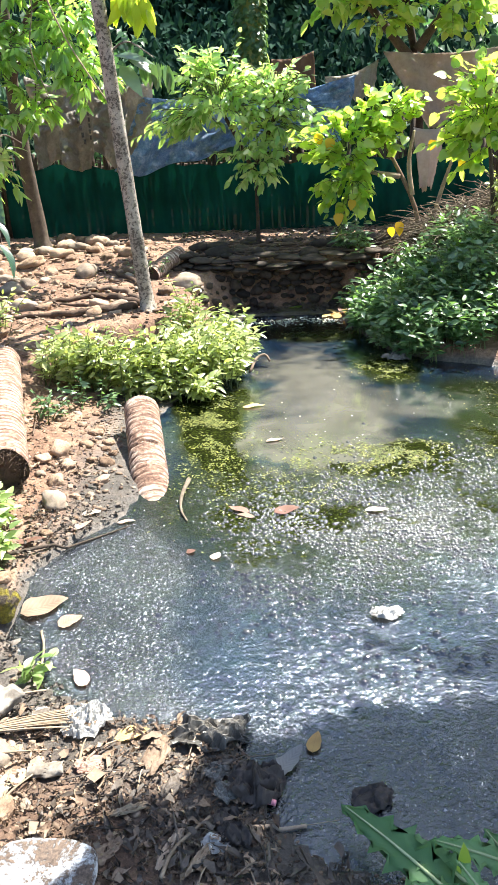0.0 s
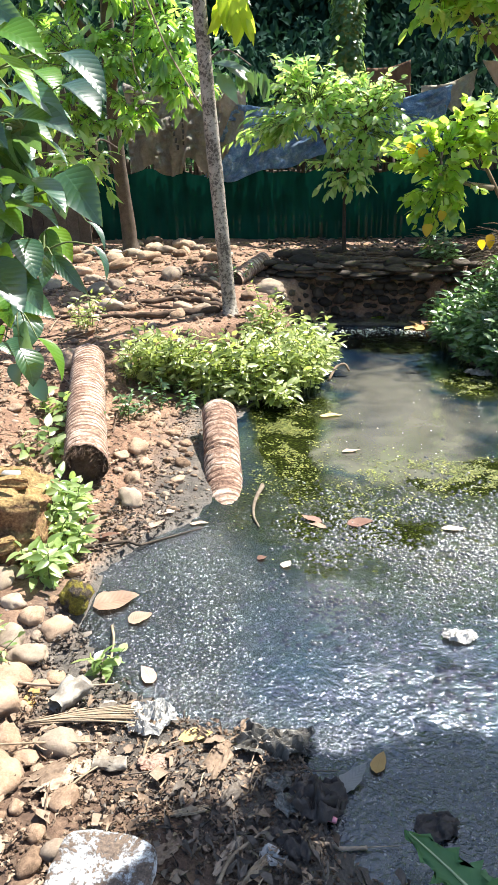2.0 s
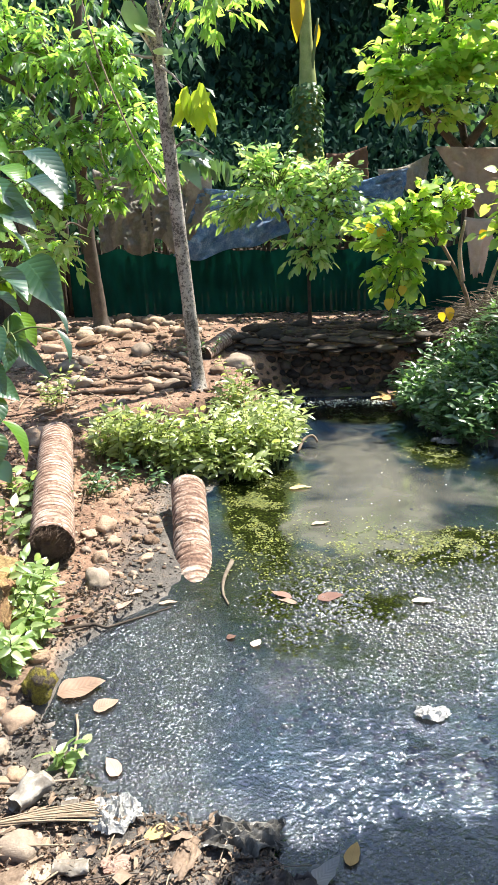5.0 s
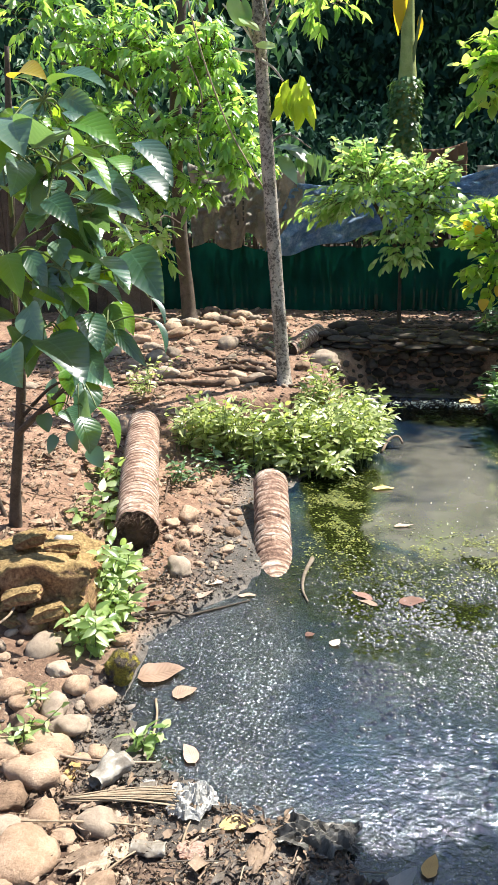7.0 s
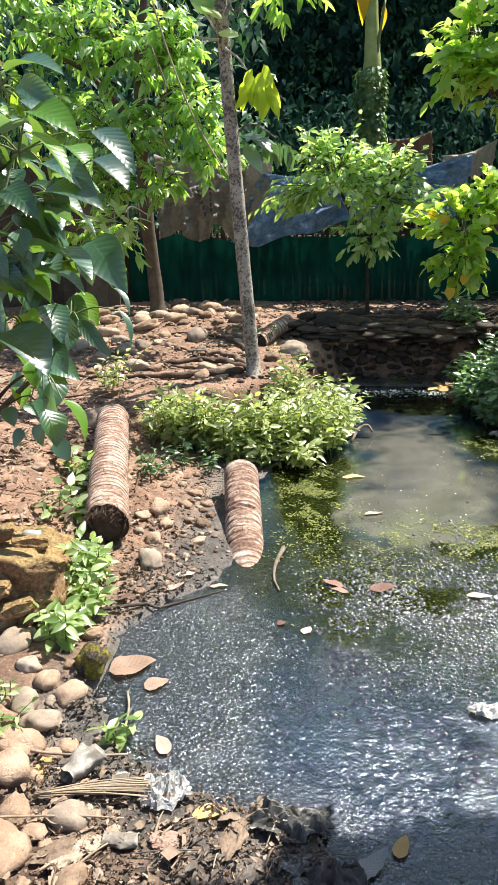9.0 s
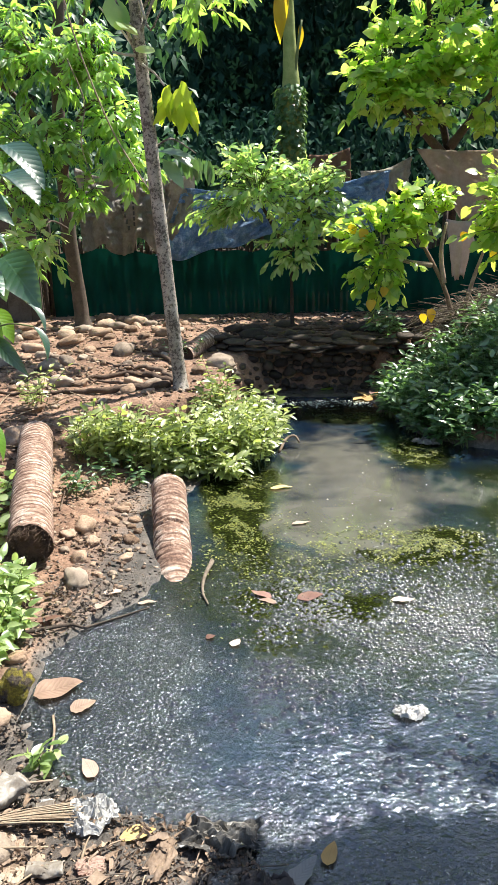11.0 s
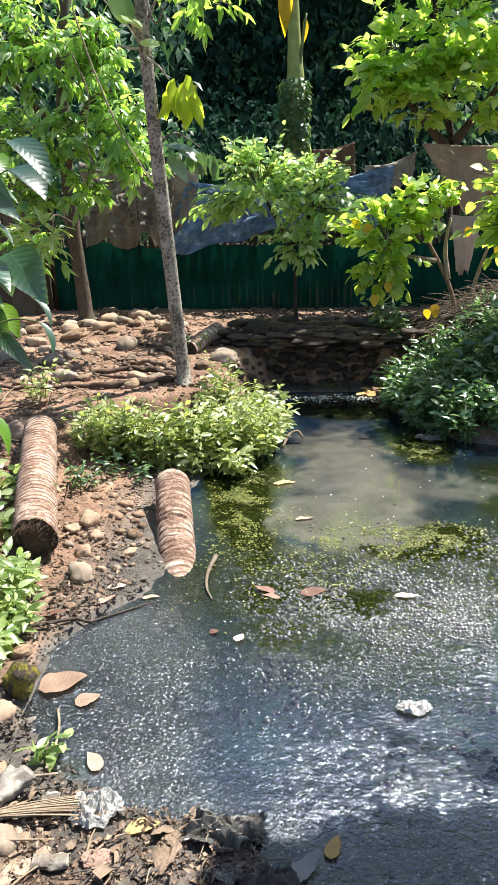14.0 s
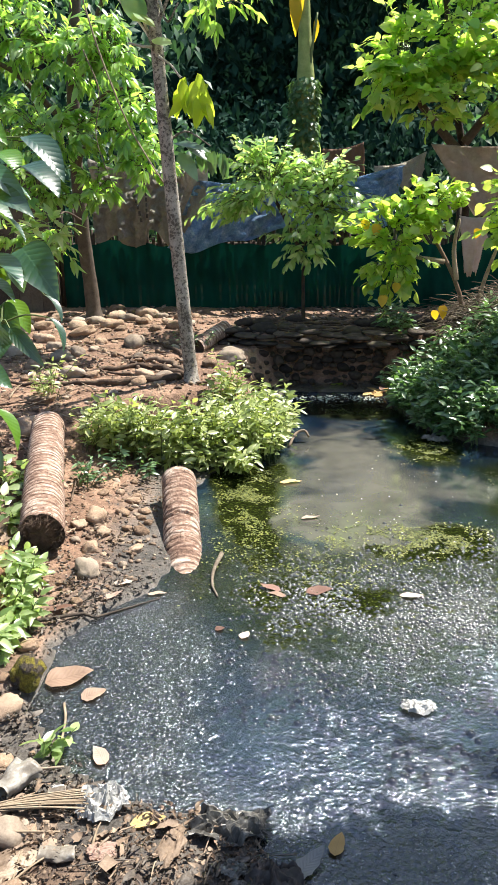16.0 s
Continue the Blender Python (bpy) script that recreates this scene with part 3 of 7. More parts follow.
# ---- lie of the land ----
SHORE = np.array([(5.0, 0.4), (1.6, 0.75), (0.75, 0.98), (0.3, 1.12), (0.15, 1.25), (0.12, 1.42), (0.05, 1.56), (-0.18, 1.66), (-0.38, 1.70), (-0.66, 1.86), (-0.88, 2.15), (-0.92, 2.6),
                  (-0.76, 2.92), (-0.58, 3.13), (-0.50, 3.40), (-0.48, 3.8), (-0.47, 4.3), (-0.50, 4.72), (-0.38, 5.1), (-0.1, 5.6), (0.1, 6.6), (0.0, 7.5), (0.3, 7.85), (1.2, 7.85), (1.35, 7.0), (1.5, 6.3), (1.8, 5.9), (2.4, 5.6), (3.4, 5.2), (5.0, 4.6)])


def shore_dist(x, y):
    """Distance from the waterline, positive on land."""
    p = np.stack([x, y], -1)[..., None, :]
    a, b = SHORE, np.roll(SHORE, -1, 0)
    ab = b - a
    t = np.clip(((p - a) * ab).sum(-1) / (ab * ab).sum(-1), 0, 1)
    d = np.linalg.norm(p - a - t[..., None] * ab, axis=-1).min(-1)
    inside = np.zeros(np.shape(x), bool)
    for (x0, y0), (x1, y1) in zip(a, b):
        if y0 == y1:
            continue
        hit = ((y0 > y) != (y1 > y)) & (x < (x1 - x0) * (y - y0) / (y1 - y0) + x0)
        inside ^= hit
    return np.where(inside, -d, d)


def fnoise(x, y, s, seed=0.0):
    return np.array([noise.noise((a * s + seed, b * s - seed, seed)) for a, b in zip(np.ravel(x), np.ravel(y))]).reshape(np.shape(x))


def land(x, y):
    """Height of the ground above the water."""
    x, y = np.asarray(x, float), np.asarray(y, float)
    d = shore_dist(x, y)
    near = 0.015 + 0.13 * sstep(d, 0.0, 0.9) + 0.12 * sstep(-y, -0.6, 1.5)
    left = np.interp(-x, [0.42, 0.75, 0.95, 1.25, 1.6, 2.0, 2.8, 5.0], [0.012, 0.03, 0.06, 0.10, 0.17, 0.30, 0.42, 0.6])
    terr = 0.40 + 0.055 * np.clip(y - 6, -1, 4.5)
    far = 0.60 + 0.06 * np.clip(y - 8.4, 0, 2)
    right = 0.12 + 0.5 * sstep(d, 0.1, 1.2) + 0.5 * np.exp(-((x - 3.4) ** 2) / 1.2 - ((y - 8.0) ** 2) / 1.3)
    h = near + (left - near) * sstep(y, 1.6, 2.6) * (x < 0.6)
    lip = 0.33 * sstep(x, -1.5, -1.15)
    t = sstep(y + 0.35 * np.clip(-x - 1.2, -1, 1.2) - lip * 0.6, 5.15 + lip, 5.75) * sstep(d, 0.12, 0.5) * sstep(-x, -0.35, 0.15)
    h = h + (np.maximum(terr, left) - h) * t
    w = sstep(y, 8.12, 8.42)
    h = h * (1 - w) + (far * w + 0 * x)
    rr = sstep(x, 1.25, 1.6) * sstep(y, 4.4, 5.4)
    h = h + (np.maximum(right, np.where(y > 8.2, far, 0)) - h) * rr
    h = np.where(y > 10.6, 0.73, h)
    h = np.where(d > 0, np.minimum(h, 0.015 + 1.6 * d + 0 * h), -0.30 * sstep(-d, 0.0, 0.5) - 0.012)
    return h


def ground_z(x, y):
    return float(land(np.array([x]), np.array([y]))[0])


def graded(lo, hi, step, reach):
    mid = np.arange(lo, hi + step / 2, step)
    out, s = [], step
    while not out or out[-1] < reach:
        s *= 1.45
        out.append((out[-1] if out else 0) + s)
    out = np.array(out)
    return np.concatenate([lo - out[::-1], mid, hi + out])


def grid_mesh(xs, ys, zs):
    nx, ny = len(xs), len(ys)
    X, Y = np.meshgrid(xs, ys, indexing="ij")
    v = np.stack([X, Y, zs], -1).reshape(-1, 3)
    i, j = np.meshgrid(np.arange(nx - 1), np.arange(ny - 1), indexing="ij")
    a = (i * ny + j).ravel()
    return v, np.stack([a, a + ny, a + ny + 1, a + 1], 1).tolist()


gx, gy = graded(-4.6, 4.2, 0.04, 900), graded(-0.6, 10.6, 0.04, 900)
GX, GY = np.meshgrid(gx, gy, indexing="ij")
core = (np.abs(GX) < 30) & (np.abs(GY) < 40)
GZ = np.full(GX.shape, 0.7)
GZ[core] = land(GX[core], GY[core])
fine = (GX > -4.8) & (GX < 4.4) & (GY > -0.8) & (GY < 10.8)
dry = sstep(GZ[fine], 0.02, 0.1)
GZ[fine] += (0.022 * fnoise(GX[fine], GY[fine], 2.3, 3.0) + 0.016 * fnoise(GX[fine], GY[fine], 9.0, 5.0)) * (0.35 + 0.65 * dry) + 0.008 * fnoise(GX[fine], GY[fine], 23.0, 9.0) * dry
gv, gf = grid_mesh(gx, gy, GZ)
g = Geo()
g.add(gv, gf)
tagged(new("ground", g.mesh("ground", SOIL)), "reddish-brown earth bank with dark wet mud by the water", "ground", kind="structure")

# ---- the pond ----
wx = np.concatenate([np.arange(-1.3, -0.95, 0.03), np.arange(-0.95, 0.75, 0.0042), np.arange(0.75, 1.75, 0.0065), np.arange(1.75, 5.2, 0.04)])
wy = np.concatenate([np.arange(0.3, 1.0, 0.03), np.arange(1.0, 3.1, 0.0046), np.arange(3.1, 3.75, 0.009), np.arange(3.75, 8.6, 0.035)])
WX, WY = np.meshgrid(wx, wy, indexing="ij")
n_a, n_b, n_c = fnoise(WX, WY, 1.6, 2.0), fnoise(WX, WY, 4.5, 4.0), fnoise(WX, WY, 12.0, 6.0)


def blob(cx, cy, rx, ry, soft=0.35, turn=0.0, ragged=1.0):
    c, s = math.cos(turn), math.sin(turn)
    u, v = ((WX - cx) * c + (WY - cy) * s) / rx, (-(WX - cx) * s + (WY - cy) * c) / ry
    r = np.sqrt(u * u + v * v) + ragged * (0.16 * n_a + 0.12 * n_b + 0.05 * n_c)
    return 1 - sstep(r, 1 - soft, 1 + soft)


cloudy = np.clip(1.0 * blob(0.66, 4.75, 0.44, 1.15, 0.6, 0.03, 1.5) + 0.5 * blob(0.34, 4.15, 0.32, 0.42, 0.6, 0, 1.5) + 0.42 * blob(1.22, 4.75, 0.62, 0.34, 0.5, 0, 1.5) + 0.35 * blob(0.62, 5.9, 0.5, 0.6, 0.6), 0, 1)
weedy = np.clip(0.8 * blob(-0.10, 4.45, 0.24, 0.85, 0.3, 0.12, 1.8) + 0.55 * blob(0.12, 5.0, 0.13, 0.35, 0.4, 0, 1.5) + 0.34 * blob(0.3, 3.4, 0.62, 0.45, 0.35, 0, 1.6) + 0.75 * blob(1.02, 3.82, 0.5, 0.22, 0.3, 0.3, 1.8) + 0.3 * blob(1.5, 3.4, 0.7, 0.7) + 0.22 * blob(0.55, 2.8, 0.5, 0.4, 0.5, 0, 2.5) + 0.6 * blob(1.36, 5.7, 0.26, 0.42) + 0.45 * blob(1.9, 4.5, 0.4, 0.8) + 0.42 * blob(0.9, 7.0, 0.5, 0.4) + 0.2 * blob(0.6, 3.2, 1.1, 0.7, 0.6), 0, 1)
weedy = np.clip(weedy - 0.75 * cloudy, 0, 1)
scummy = np.clip(1 - sstep(WY, 3.2, 5.2), 0.12, 1) * (0.75 + 0.5 * n_a)
# granular crust to the near left, wrinkled oily film to the near right, calm water beyond
crusty = np.clip(sstep(-WX + 0.25 * n_a + 0.1 * n_b, 0.0, 0.42) * (1 - sstep(WY, 3.0, 3.6)) + 0.6 * (1 - sstep(WY + 0.2 * n_b, 1.45, 1.8)) + 0.22 * (1 - sstep(WY + 0.3 * n_a, 2.2, 3.2)), 0, 1)
oily = np.clip((1 - crusty) * (1 - sstep(WY + 0.3 * n_a, 2.7, 3.5)), 0, 1)
near_w = (WX < 1.8) & (WX > -1.0) & (WY < 3.75) & (WY > 0.9)
grain = np.zeros(WX.shape)
grain[near_w] = 0.0024 * fnoise(WX[near_w], WY[near_w], 58.0, 1.0) + 0.0022 * fnoise(WX[near_w], WY[near_w], 96.0, 8.0)
wrink = np.zeros(WX.shape)
skew = 0.35 * WY + 0.09 * n_b + 0.04 * n_c
wrink[near_w] = 0.0032 * np.abs(fnoise((WX + skew)[near_w], (WY + 0.12 * n_a)[near_w], 22.0, 11.0)) + 0.0015 * fnoise(WX[near_w], WY[near_w], 46.0, 12.0)
swell = np.zeros(WX.shape)
swell[near_w] = 0.0040 * fnoise(WX[near_w], WY[near_w], 8.5, 21.0) + 0.0022 * fnoise((WX + 0.3 * WY)[near_w], WY[near_w], 15.0, 22.0) + 0.0012 * np.abs(fnoise(WX[near_w], WY[near_w], 25.0, 23.0))
WZ = swell * np.clip(scummy, 0, 1) * (1 - sstep(WY, 3.2, 3.7)) * (1 - sstep(-WX, 0.8, 0.97)) + crusty * grain + oily * wrink * (0.2 + 1.0 * sstep(n_b + 0.6 * n_a, -0.3, 0.35)) * (1 - 0.75 * blob(0.85, 2.0, 0.5, 0.26, 0.4)) * (1 - 0.8 * blob(0.08, 2.4, 0.22, 0.34, 0.4)) + 0.0012 * n_c * np.clip(scummy, 0, 1)
wv, wf = grid_mesh(wx, wy, WZ)
g = Geo()
g.add(wv, wf)
water_me = g.mesh("water", WATER)
for nm, arr in (("cloud", cloudy), ("weed", weedy), ("scum", np.clip(scummy, 0, 1)), ("crust", crusty)):
    at = water_me.attributes.new(nm, "FLOAT", "POINT")
    at.data.foreach_set("value", arr.ravel())
tagged(new("water", water_me), "stagnant black pond water with scum, green algae and a milky grey patch", "water", kind="structure")

# ---- felled palm trunks ----
def palm_log(name, a, b, r0, r1, rings, label, split=None, hollow=False):
    a, b = Vector(a), Vector(b)
    axis = (b - a).to_track_quat("Z", "Y").to_matrix().to_4x4()
    length = (b - a).length
    root = thing(name, (0, 0, 0), label, "log", "felled palm logs")
    root.matrix_basis = Matrix.Translation(a) @ axis
    g, sides, rows = Geo(), 44, rings * 10
    v, scars = [], []
    bend = rng.uniform(-0.012, 0.012, 2)
    for i in range(rows + 1):
        t = i / rows
        for j in range(sides):
            an = 2 * math.pi * j / sides
            ca, sa = math.cos(an), math.sin(an)
            run = t * rings + 0.22 * noise.noise((ca * 0.9, sa * 0.9, t * 5 + rings)) + 0.25 * noise.noise((ca * 2.5, sa * 2.5, t * rings * 0.5))
            ph = run % 1.0
            gap = math.exp(-((min(ph, 1 - ph) / 0.13) ** 2))
            ragged = 0.4 + 0.9 * noise.noise((ca * 2.2 + 4, sa * 2.2, t * 14))
            r = (r0 + (r1 - r0) * t) * (1 + 0.022 * (1 - ph) ** 0.8 - 0.035 * gap * max(0.15, ragged))
            k = 1 + 0.035 * noise.noise((ca * 1.5, sa * 1.5, t * 9)) + 0.022 * noise.noise((ca * 5, sa * 5, t * 40))
            tilt = 0.012 * math.sin(an + 1.3)
            if split is not None and abs(t - split - 0.02 * noise.noise((ca * 2, sa * 2, 3))) < 0.009:
                k *= 0.62
            if hollow and i == 0:
                tilt += 0.035 * noise.noise((ca * 3, sa * 3, 7)) - 0.012
            v.append((r * k * ca + bend[0] * math.sin(math.pi * t) * 2, r * k * sa + bend[1], t * length + tilt))
            scars.append(min(1.0, gap * max(0.2, 0.55 + ragged)))
    f = [(i * sides + j, i * sides + (j + 1) % sides, (i + 1) * sides + (j + 1) % sides, (i + 1) * sides + j) for i in range(rows) for j in range(sides)]
    g.add(v, f)
    trunk = part("trunk", g, PALM_LOG, root)
    trunk.data.attributes.new("scar", "FLOAT", "POINT").data.foreach_set("value", scars)
    for nm, z, r, sgn in (("cut_end", 0.0, r0, 1), ("cut_end", length, r1, -1)):
        e = Geo()
        ev, rr = [(0, 0, z + sgn * (0.022 if hollow else 0.012))], 7
        for q in range(1, rr + 1):
            for j in range(sides):
                an = 2 * math.pi * j / sides
                dep = sgn * (0.018 if hollow else 0.01) * (1 - q / rr) + sgn * 0.014 * noise.noise((math.cos(an) * q, math.sin(an) * q, z + 2))
                ev.append((r * 0.985 * q / rr * math.cos(an), r * 0.985 * q / rr * math.sin(an), z + dep + 0.004 * sgn + 0.012 * math.sin(an + 1.3)))
        ef = [(0, 1 + j, 1 + (j + 1) % sides) for j in range(sides)]
        ef += [(1 + (q - 1) * sides + j, 1 + q * sides + j, 1 + q * sides + (j + 1) % sides, 1 + (q - 1) * sides + (j + 1) % sides) for q in range(1, rr) for j in range(sides)]
        e.add(ev, ef)
        part(nm, e, LOG_END, root, "dark rotten fibrous cut end")
    if hollow:
        h = Geo()
        for k in range(420):
            an, q = rng.uniform(0, 6.283), rng.uniform(0.2, 1) ** 0.35 * r0 * 1.02
            p = np.array([q * math.cos(an), q * math.sin(an), 0.02])
            tube(h, curve_pts([p, p + rng.normal(0, 0.006, 3) + [0, 0, -0.03], p + rng.normal(0, 0.02, 3) + [0.012, 0, -rng.uniform(0.02, 0.08)]], 4), [0.0024, 0.001], 3, cap=False)
        part("fibre", h, LOG_END, root, "frayed dark bark fibres")
    return root


LOG_END = simple("rotten_trunk_end", [(0.02, 0.012, 0.008), (0.065, 0.04, 0.026), (0.14, 0.09, 0.06)], 22, 0.95, 0.9, 120, 0.008)
palm_log("log", (-1.205, 3.37, 0.215), (-1.64, 4.90, 0.40), 0.125, 0.120, 34, "ringed brown palm log with rotten dark end on the pebble bank", hollow=True)
palm_log("log", (-0.375, 3.20, -0.165), (-0.575, 4.36, 0.185), 0.114, 0.116, 22, "ringed palm log sloping down into black water", split=0.6)
palm_log("log", (-0.82, 7.65, 0.54), (-0.56, 8.3, 0.66), 0.085, 0.095, 12, "short grey log stub lying by the stone ledge")

# ---- cobbles on the near and left bank ----
COB = [lump_mesh("cobble", STONE if k % 3 else STONE_GREY, k + 1, (1, 0.74 + 0.07 * (k % 3), 0.52 + 0.07 * (k % 4)), 0.25, 3, 0.3) for k in range(12)]
placed = []


def stone(x, y, w, h=None, name="cobble", label="rounded tan river cobble lying on the bank", group="bank cobbles", me=None, sink=0.33, turn=None, flat=1.0):
    me = me or COB[len(placed) % len(COB)]
    ob = new(name, me)
    s = w * 1.12
    ob.scale = (s, s, s * flat)
    ob.rotation_euler = (rng.uniform(-0.25, 0.25), rng.uniform(-0.25, 0.25), rng.uniform(0, 6.28) if turn is None else turn)
    zmin = min(v.co.z for v in me.vertices) * s * flat
    ob.location = (x, y, ground_z(x, y) - zmin * (1 - 2 * sink))
    placed.append((x, y, w))
    return tagged(ob, label, "stone", group)


for x, y, w in [(-1.00, 1.92, 0.15), (-1.01, 1.63, 0.18), (-0.89, 1.46, 0.11), (-0.71, 1.47, 0.13), (-0.86, 1.28, 0.20), (-1.03, 1.50, 0.12), (-1.10, 2.00, 0.13), (-1.14, 1.87, 0.14),
                (-1.02, 1.78, 0.15), (-1.30, 2.33, 0.15), (-1.41, 2.47, 0.15), (-1.07, 2.15, 0.10), (-1.18, 2.22, 0.11), (-1.15, 1.71, 0.11), (-1.30, 2.04, 0.12), (-0.98, 1.36, 0.11), (-1.06, 1.18, 0.16), (-1.25, 1.45, 0.16)]:
    stone(x, y, w)
for x, y, w in [(-1.97, 6.62, 0.27), (-2.13, 6.58, 0.17), (-2.30, 8.35, 0.28), (-2.27, 8.95, 0.30), (-2.02, 8.7, 0.29), (-2.08, 9.3, 0.24), (-1.89, 9.2, 0.27), (-1.67, 8.95, 0.24), (-1.70, 9.5, 0.30),
                (-1.59, 8.0, 0.3), (-1.75, 6.61, 0.17), (-1.23, 6.61, 0.22), (-1.02, 6.55, 0.2), (-2.43, 6.99, 0.19), (-1.97, 5.75, 0.2), (-1.5, 9.4, 0.18), (-1.83, 5.2, 0.32), (-1.24, 6.35, 0.17), (-0.37, 7.54, 0.22)]:
    stone(x, y, w, label="sunlit rounded cobble on the upper earth terrace", group="terrace cobbles", flat=0.8)
for x, y, w in [(-1.05, 3.93, 0.16), (-0.96, 3.73, 0.09), (-0.92, 3.22, 0.15), (-1.12, 3.79, 0.10), (-0.84, 3.34, 0.06), (-1.09, 3.58, 0.07), (-0.98, 3.5, 0.10), (-0.90, 2.92, 0.06)]:
    stone(x, y, w, label="brown stone on the pebbly waterline beside the logs", group="waterline stones")
stone(-0.42, 7.35, 0.30, name="boulder", label="pale rounded boulder beside the bush below the ledge", group="", sink=0.15)
stone(-0.62, 7.0, 0.16, name="boulder", label="small brown boulder at the foot of the slim tree", group="", sink=0.2)
stone(-1.72, 5.02, 0.22, name="boulder", label="brown boulder lying behind the upper log end", group="", sink=0.15)
stone(-0.92, 2.27, 0.15, name="mossy_stone", label="small stone capped with yellow-green moss at the waterline", group="", me=lump_mesh("mossy_stone", MOSSY, 31, (0.95, 0.8, 0.85), 0.2, 3, 0.35), sink=0.15)


def free_spot(x, y, w):
    return all((x - a) ** 2 + (y - b) ** 2 > (0.42 * (w + c)) ** 2 for a, b, c in placed)


def strew(n, x0, x1, y0, y1, w0, w1, tries=40, **kw):
    for _ in range(n):
        for _ in range(tries):
            x, y, w = rng.uniform(x0, x1), rng.uniform(y0, y1), w0 + (w1 - w0) * rng.uniform(0, 1) ** 2.2
            if free_spot(x, y, w) and ground_z(x, y) > 0.02:
                stone(x, y, w, **kw)
                break


strew(60, -1.75, -0.85, 0.95, 2.5, 0.05, 0.17)
strew(14, -0.8, -0.55, 1.0, 1.6, 0.04, 0.09)
strew(62, -3.4, -1.0, 7.2, 9.7, 0.10, 0.26, label="sunlit rounded cobble on the upper earth terrace", group="terrace cobbles", flat=0.95)
strew(20, -3.4, -0.9, 5.8, 7.6, 0.05, 0.16, label="sunlit rounded cobble on the upper earth terrace", group="terrace cobbles", flat=0.8)
strew(40, -1.22, -0.72, 3.0, 4.7, 0.035, 0.10, label="brown stone on the pebbly waterline beside the logs", group="waterline stones")
strew(24, -3.6, -1.75, 3.4, 5.6, 0.04, 0.15, label="dusty tan stone lying on the earth slope", group="slope stones")


def pebble_field(name, label, n, area, w0, w1, mat, seed):
    r = np.random.default_rng(seed)
    bm = bmesh.new()
    bmesh.ops.create_icosphere(bm, subdivisions=1, radius=0.5)
    tv = np.array([v.co[:] for v in bm.verts])
    tf = [tuple(v.index for v in f.verts) for f in bm.faces]
    bm.free()
    x, y = r.uniform(area[0], area[1], n), r.uniform(area[2], area[3], n)
    z = land(x, y)
    keep = z > 0.012
    x, y, z = x[keep], y[keep], z[keep]
    k = len(x)
    w = w0 + (w1 - w0) * r.uniform(0, 1, k) ** 2.5
    a = r.uniform(0, 6.28, k)
    sc = np.stack([w, w * r.uniform(0.5, 0.95, k), w * r.uniform(0.28, 0.55, k)], -1)
    st = tv[None] * sc[:, None] * (1 + r.uniform(-0.3, 0.22, (k, len(tv), 1)))
    ca, sa = np.cos(a)[:, None], np.sin(a)[:, None]
    st = np.stack([st[..., 0] * ca - st[..., 1] * sa + x[:, None], st[..., 0] * sa + st[..., 1] * ca + y[:, None], st[..., 2] + (z + sc[:, 2] * 0.22)[:, None]], -1)
    g = Geo()
    g.add_many(st, tf)
    return lone(name, g, mat, label, "pebbles", kind="stuff")


PEB = simple("mixed_pebbles", [(0.09, 0.058, 0.04), (0.20, 0.14, 0.095), (0.38, 0.29, 0.215)], 9, 0.85, 0.3, per="island")
pebble_field("pebbles", "small tan pebbles on the near bank", 900, (-1.7, 0.1, 0.7, 2.5), 0.012, 0.045, PEB, 1)
pebble_field("pebbles", "small pebbles along the muddy waterline", 600, (-1.4, -0.25, 2.6, 5.2), 0.012, 0.05, PEB, 2)
pebble_field("pebbles", "stony rubble strewn over the upper terrace", 2200, (-4.4, -0.4, 5.4, 10.2), 0.02, 0.09, PEB, 3)
pebble_field("pebbles", "stony rubble strewn over the earth slope", 900, (-4.0, -1.5, 2.6, 5.6), 0.015, 0.07, PEB, 4)
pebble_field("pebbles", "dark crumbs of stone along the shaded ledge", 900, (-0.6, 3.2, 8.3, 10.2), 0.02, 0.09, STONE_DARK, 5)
CRUMB = simple("earth_crumbs", [(0.05, 0.032, 0.022), (0.13, 0.085, 0.058), (0.26, 0.18, 0.125)], 9, 0.9, 0.5, per="island")
pebble_field("earth_crumbs", "crumbs of dark brown soil over the near bank", 12000, (-1.5, 1.0, 0.6, 1.75), 0.004, 0.02, CRUMB, 6)
pebble_field("earth_crumbs", "crumbs of reddish soil on the slope and terrace", 5000, (-4.2, -0.7, 2.5, 9.5), 0.01, 0.045, CRUMB, 7)
pebble_field("mud_crumbs", "dark wet crumbs and grit on the muddy margin", 2600, (-1.35, -0.2, 1.6, 5.2), 0.006, 0.03, simple("wet_grit", [(0.02, 0.017, 0.015), (0.06, 0.048, 0.04), (0.15, 0.12, 0.095)], 9, 0.5, 0.5, per="island"), 8)

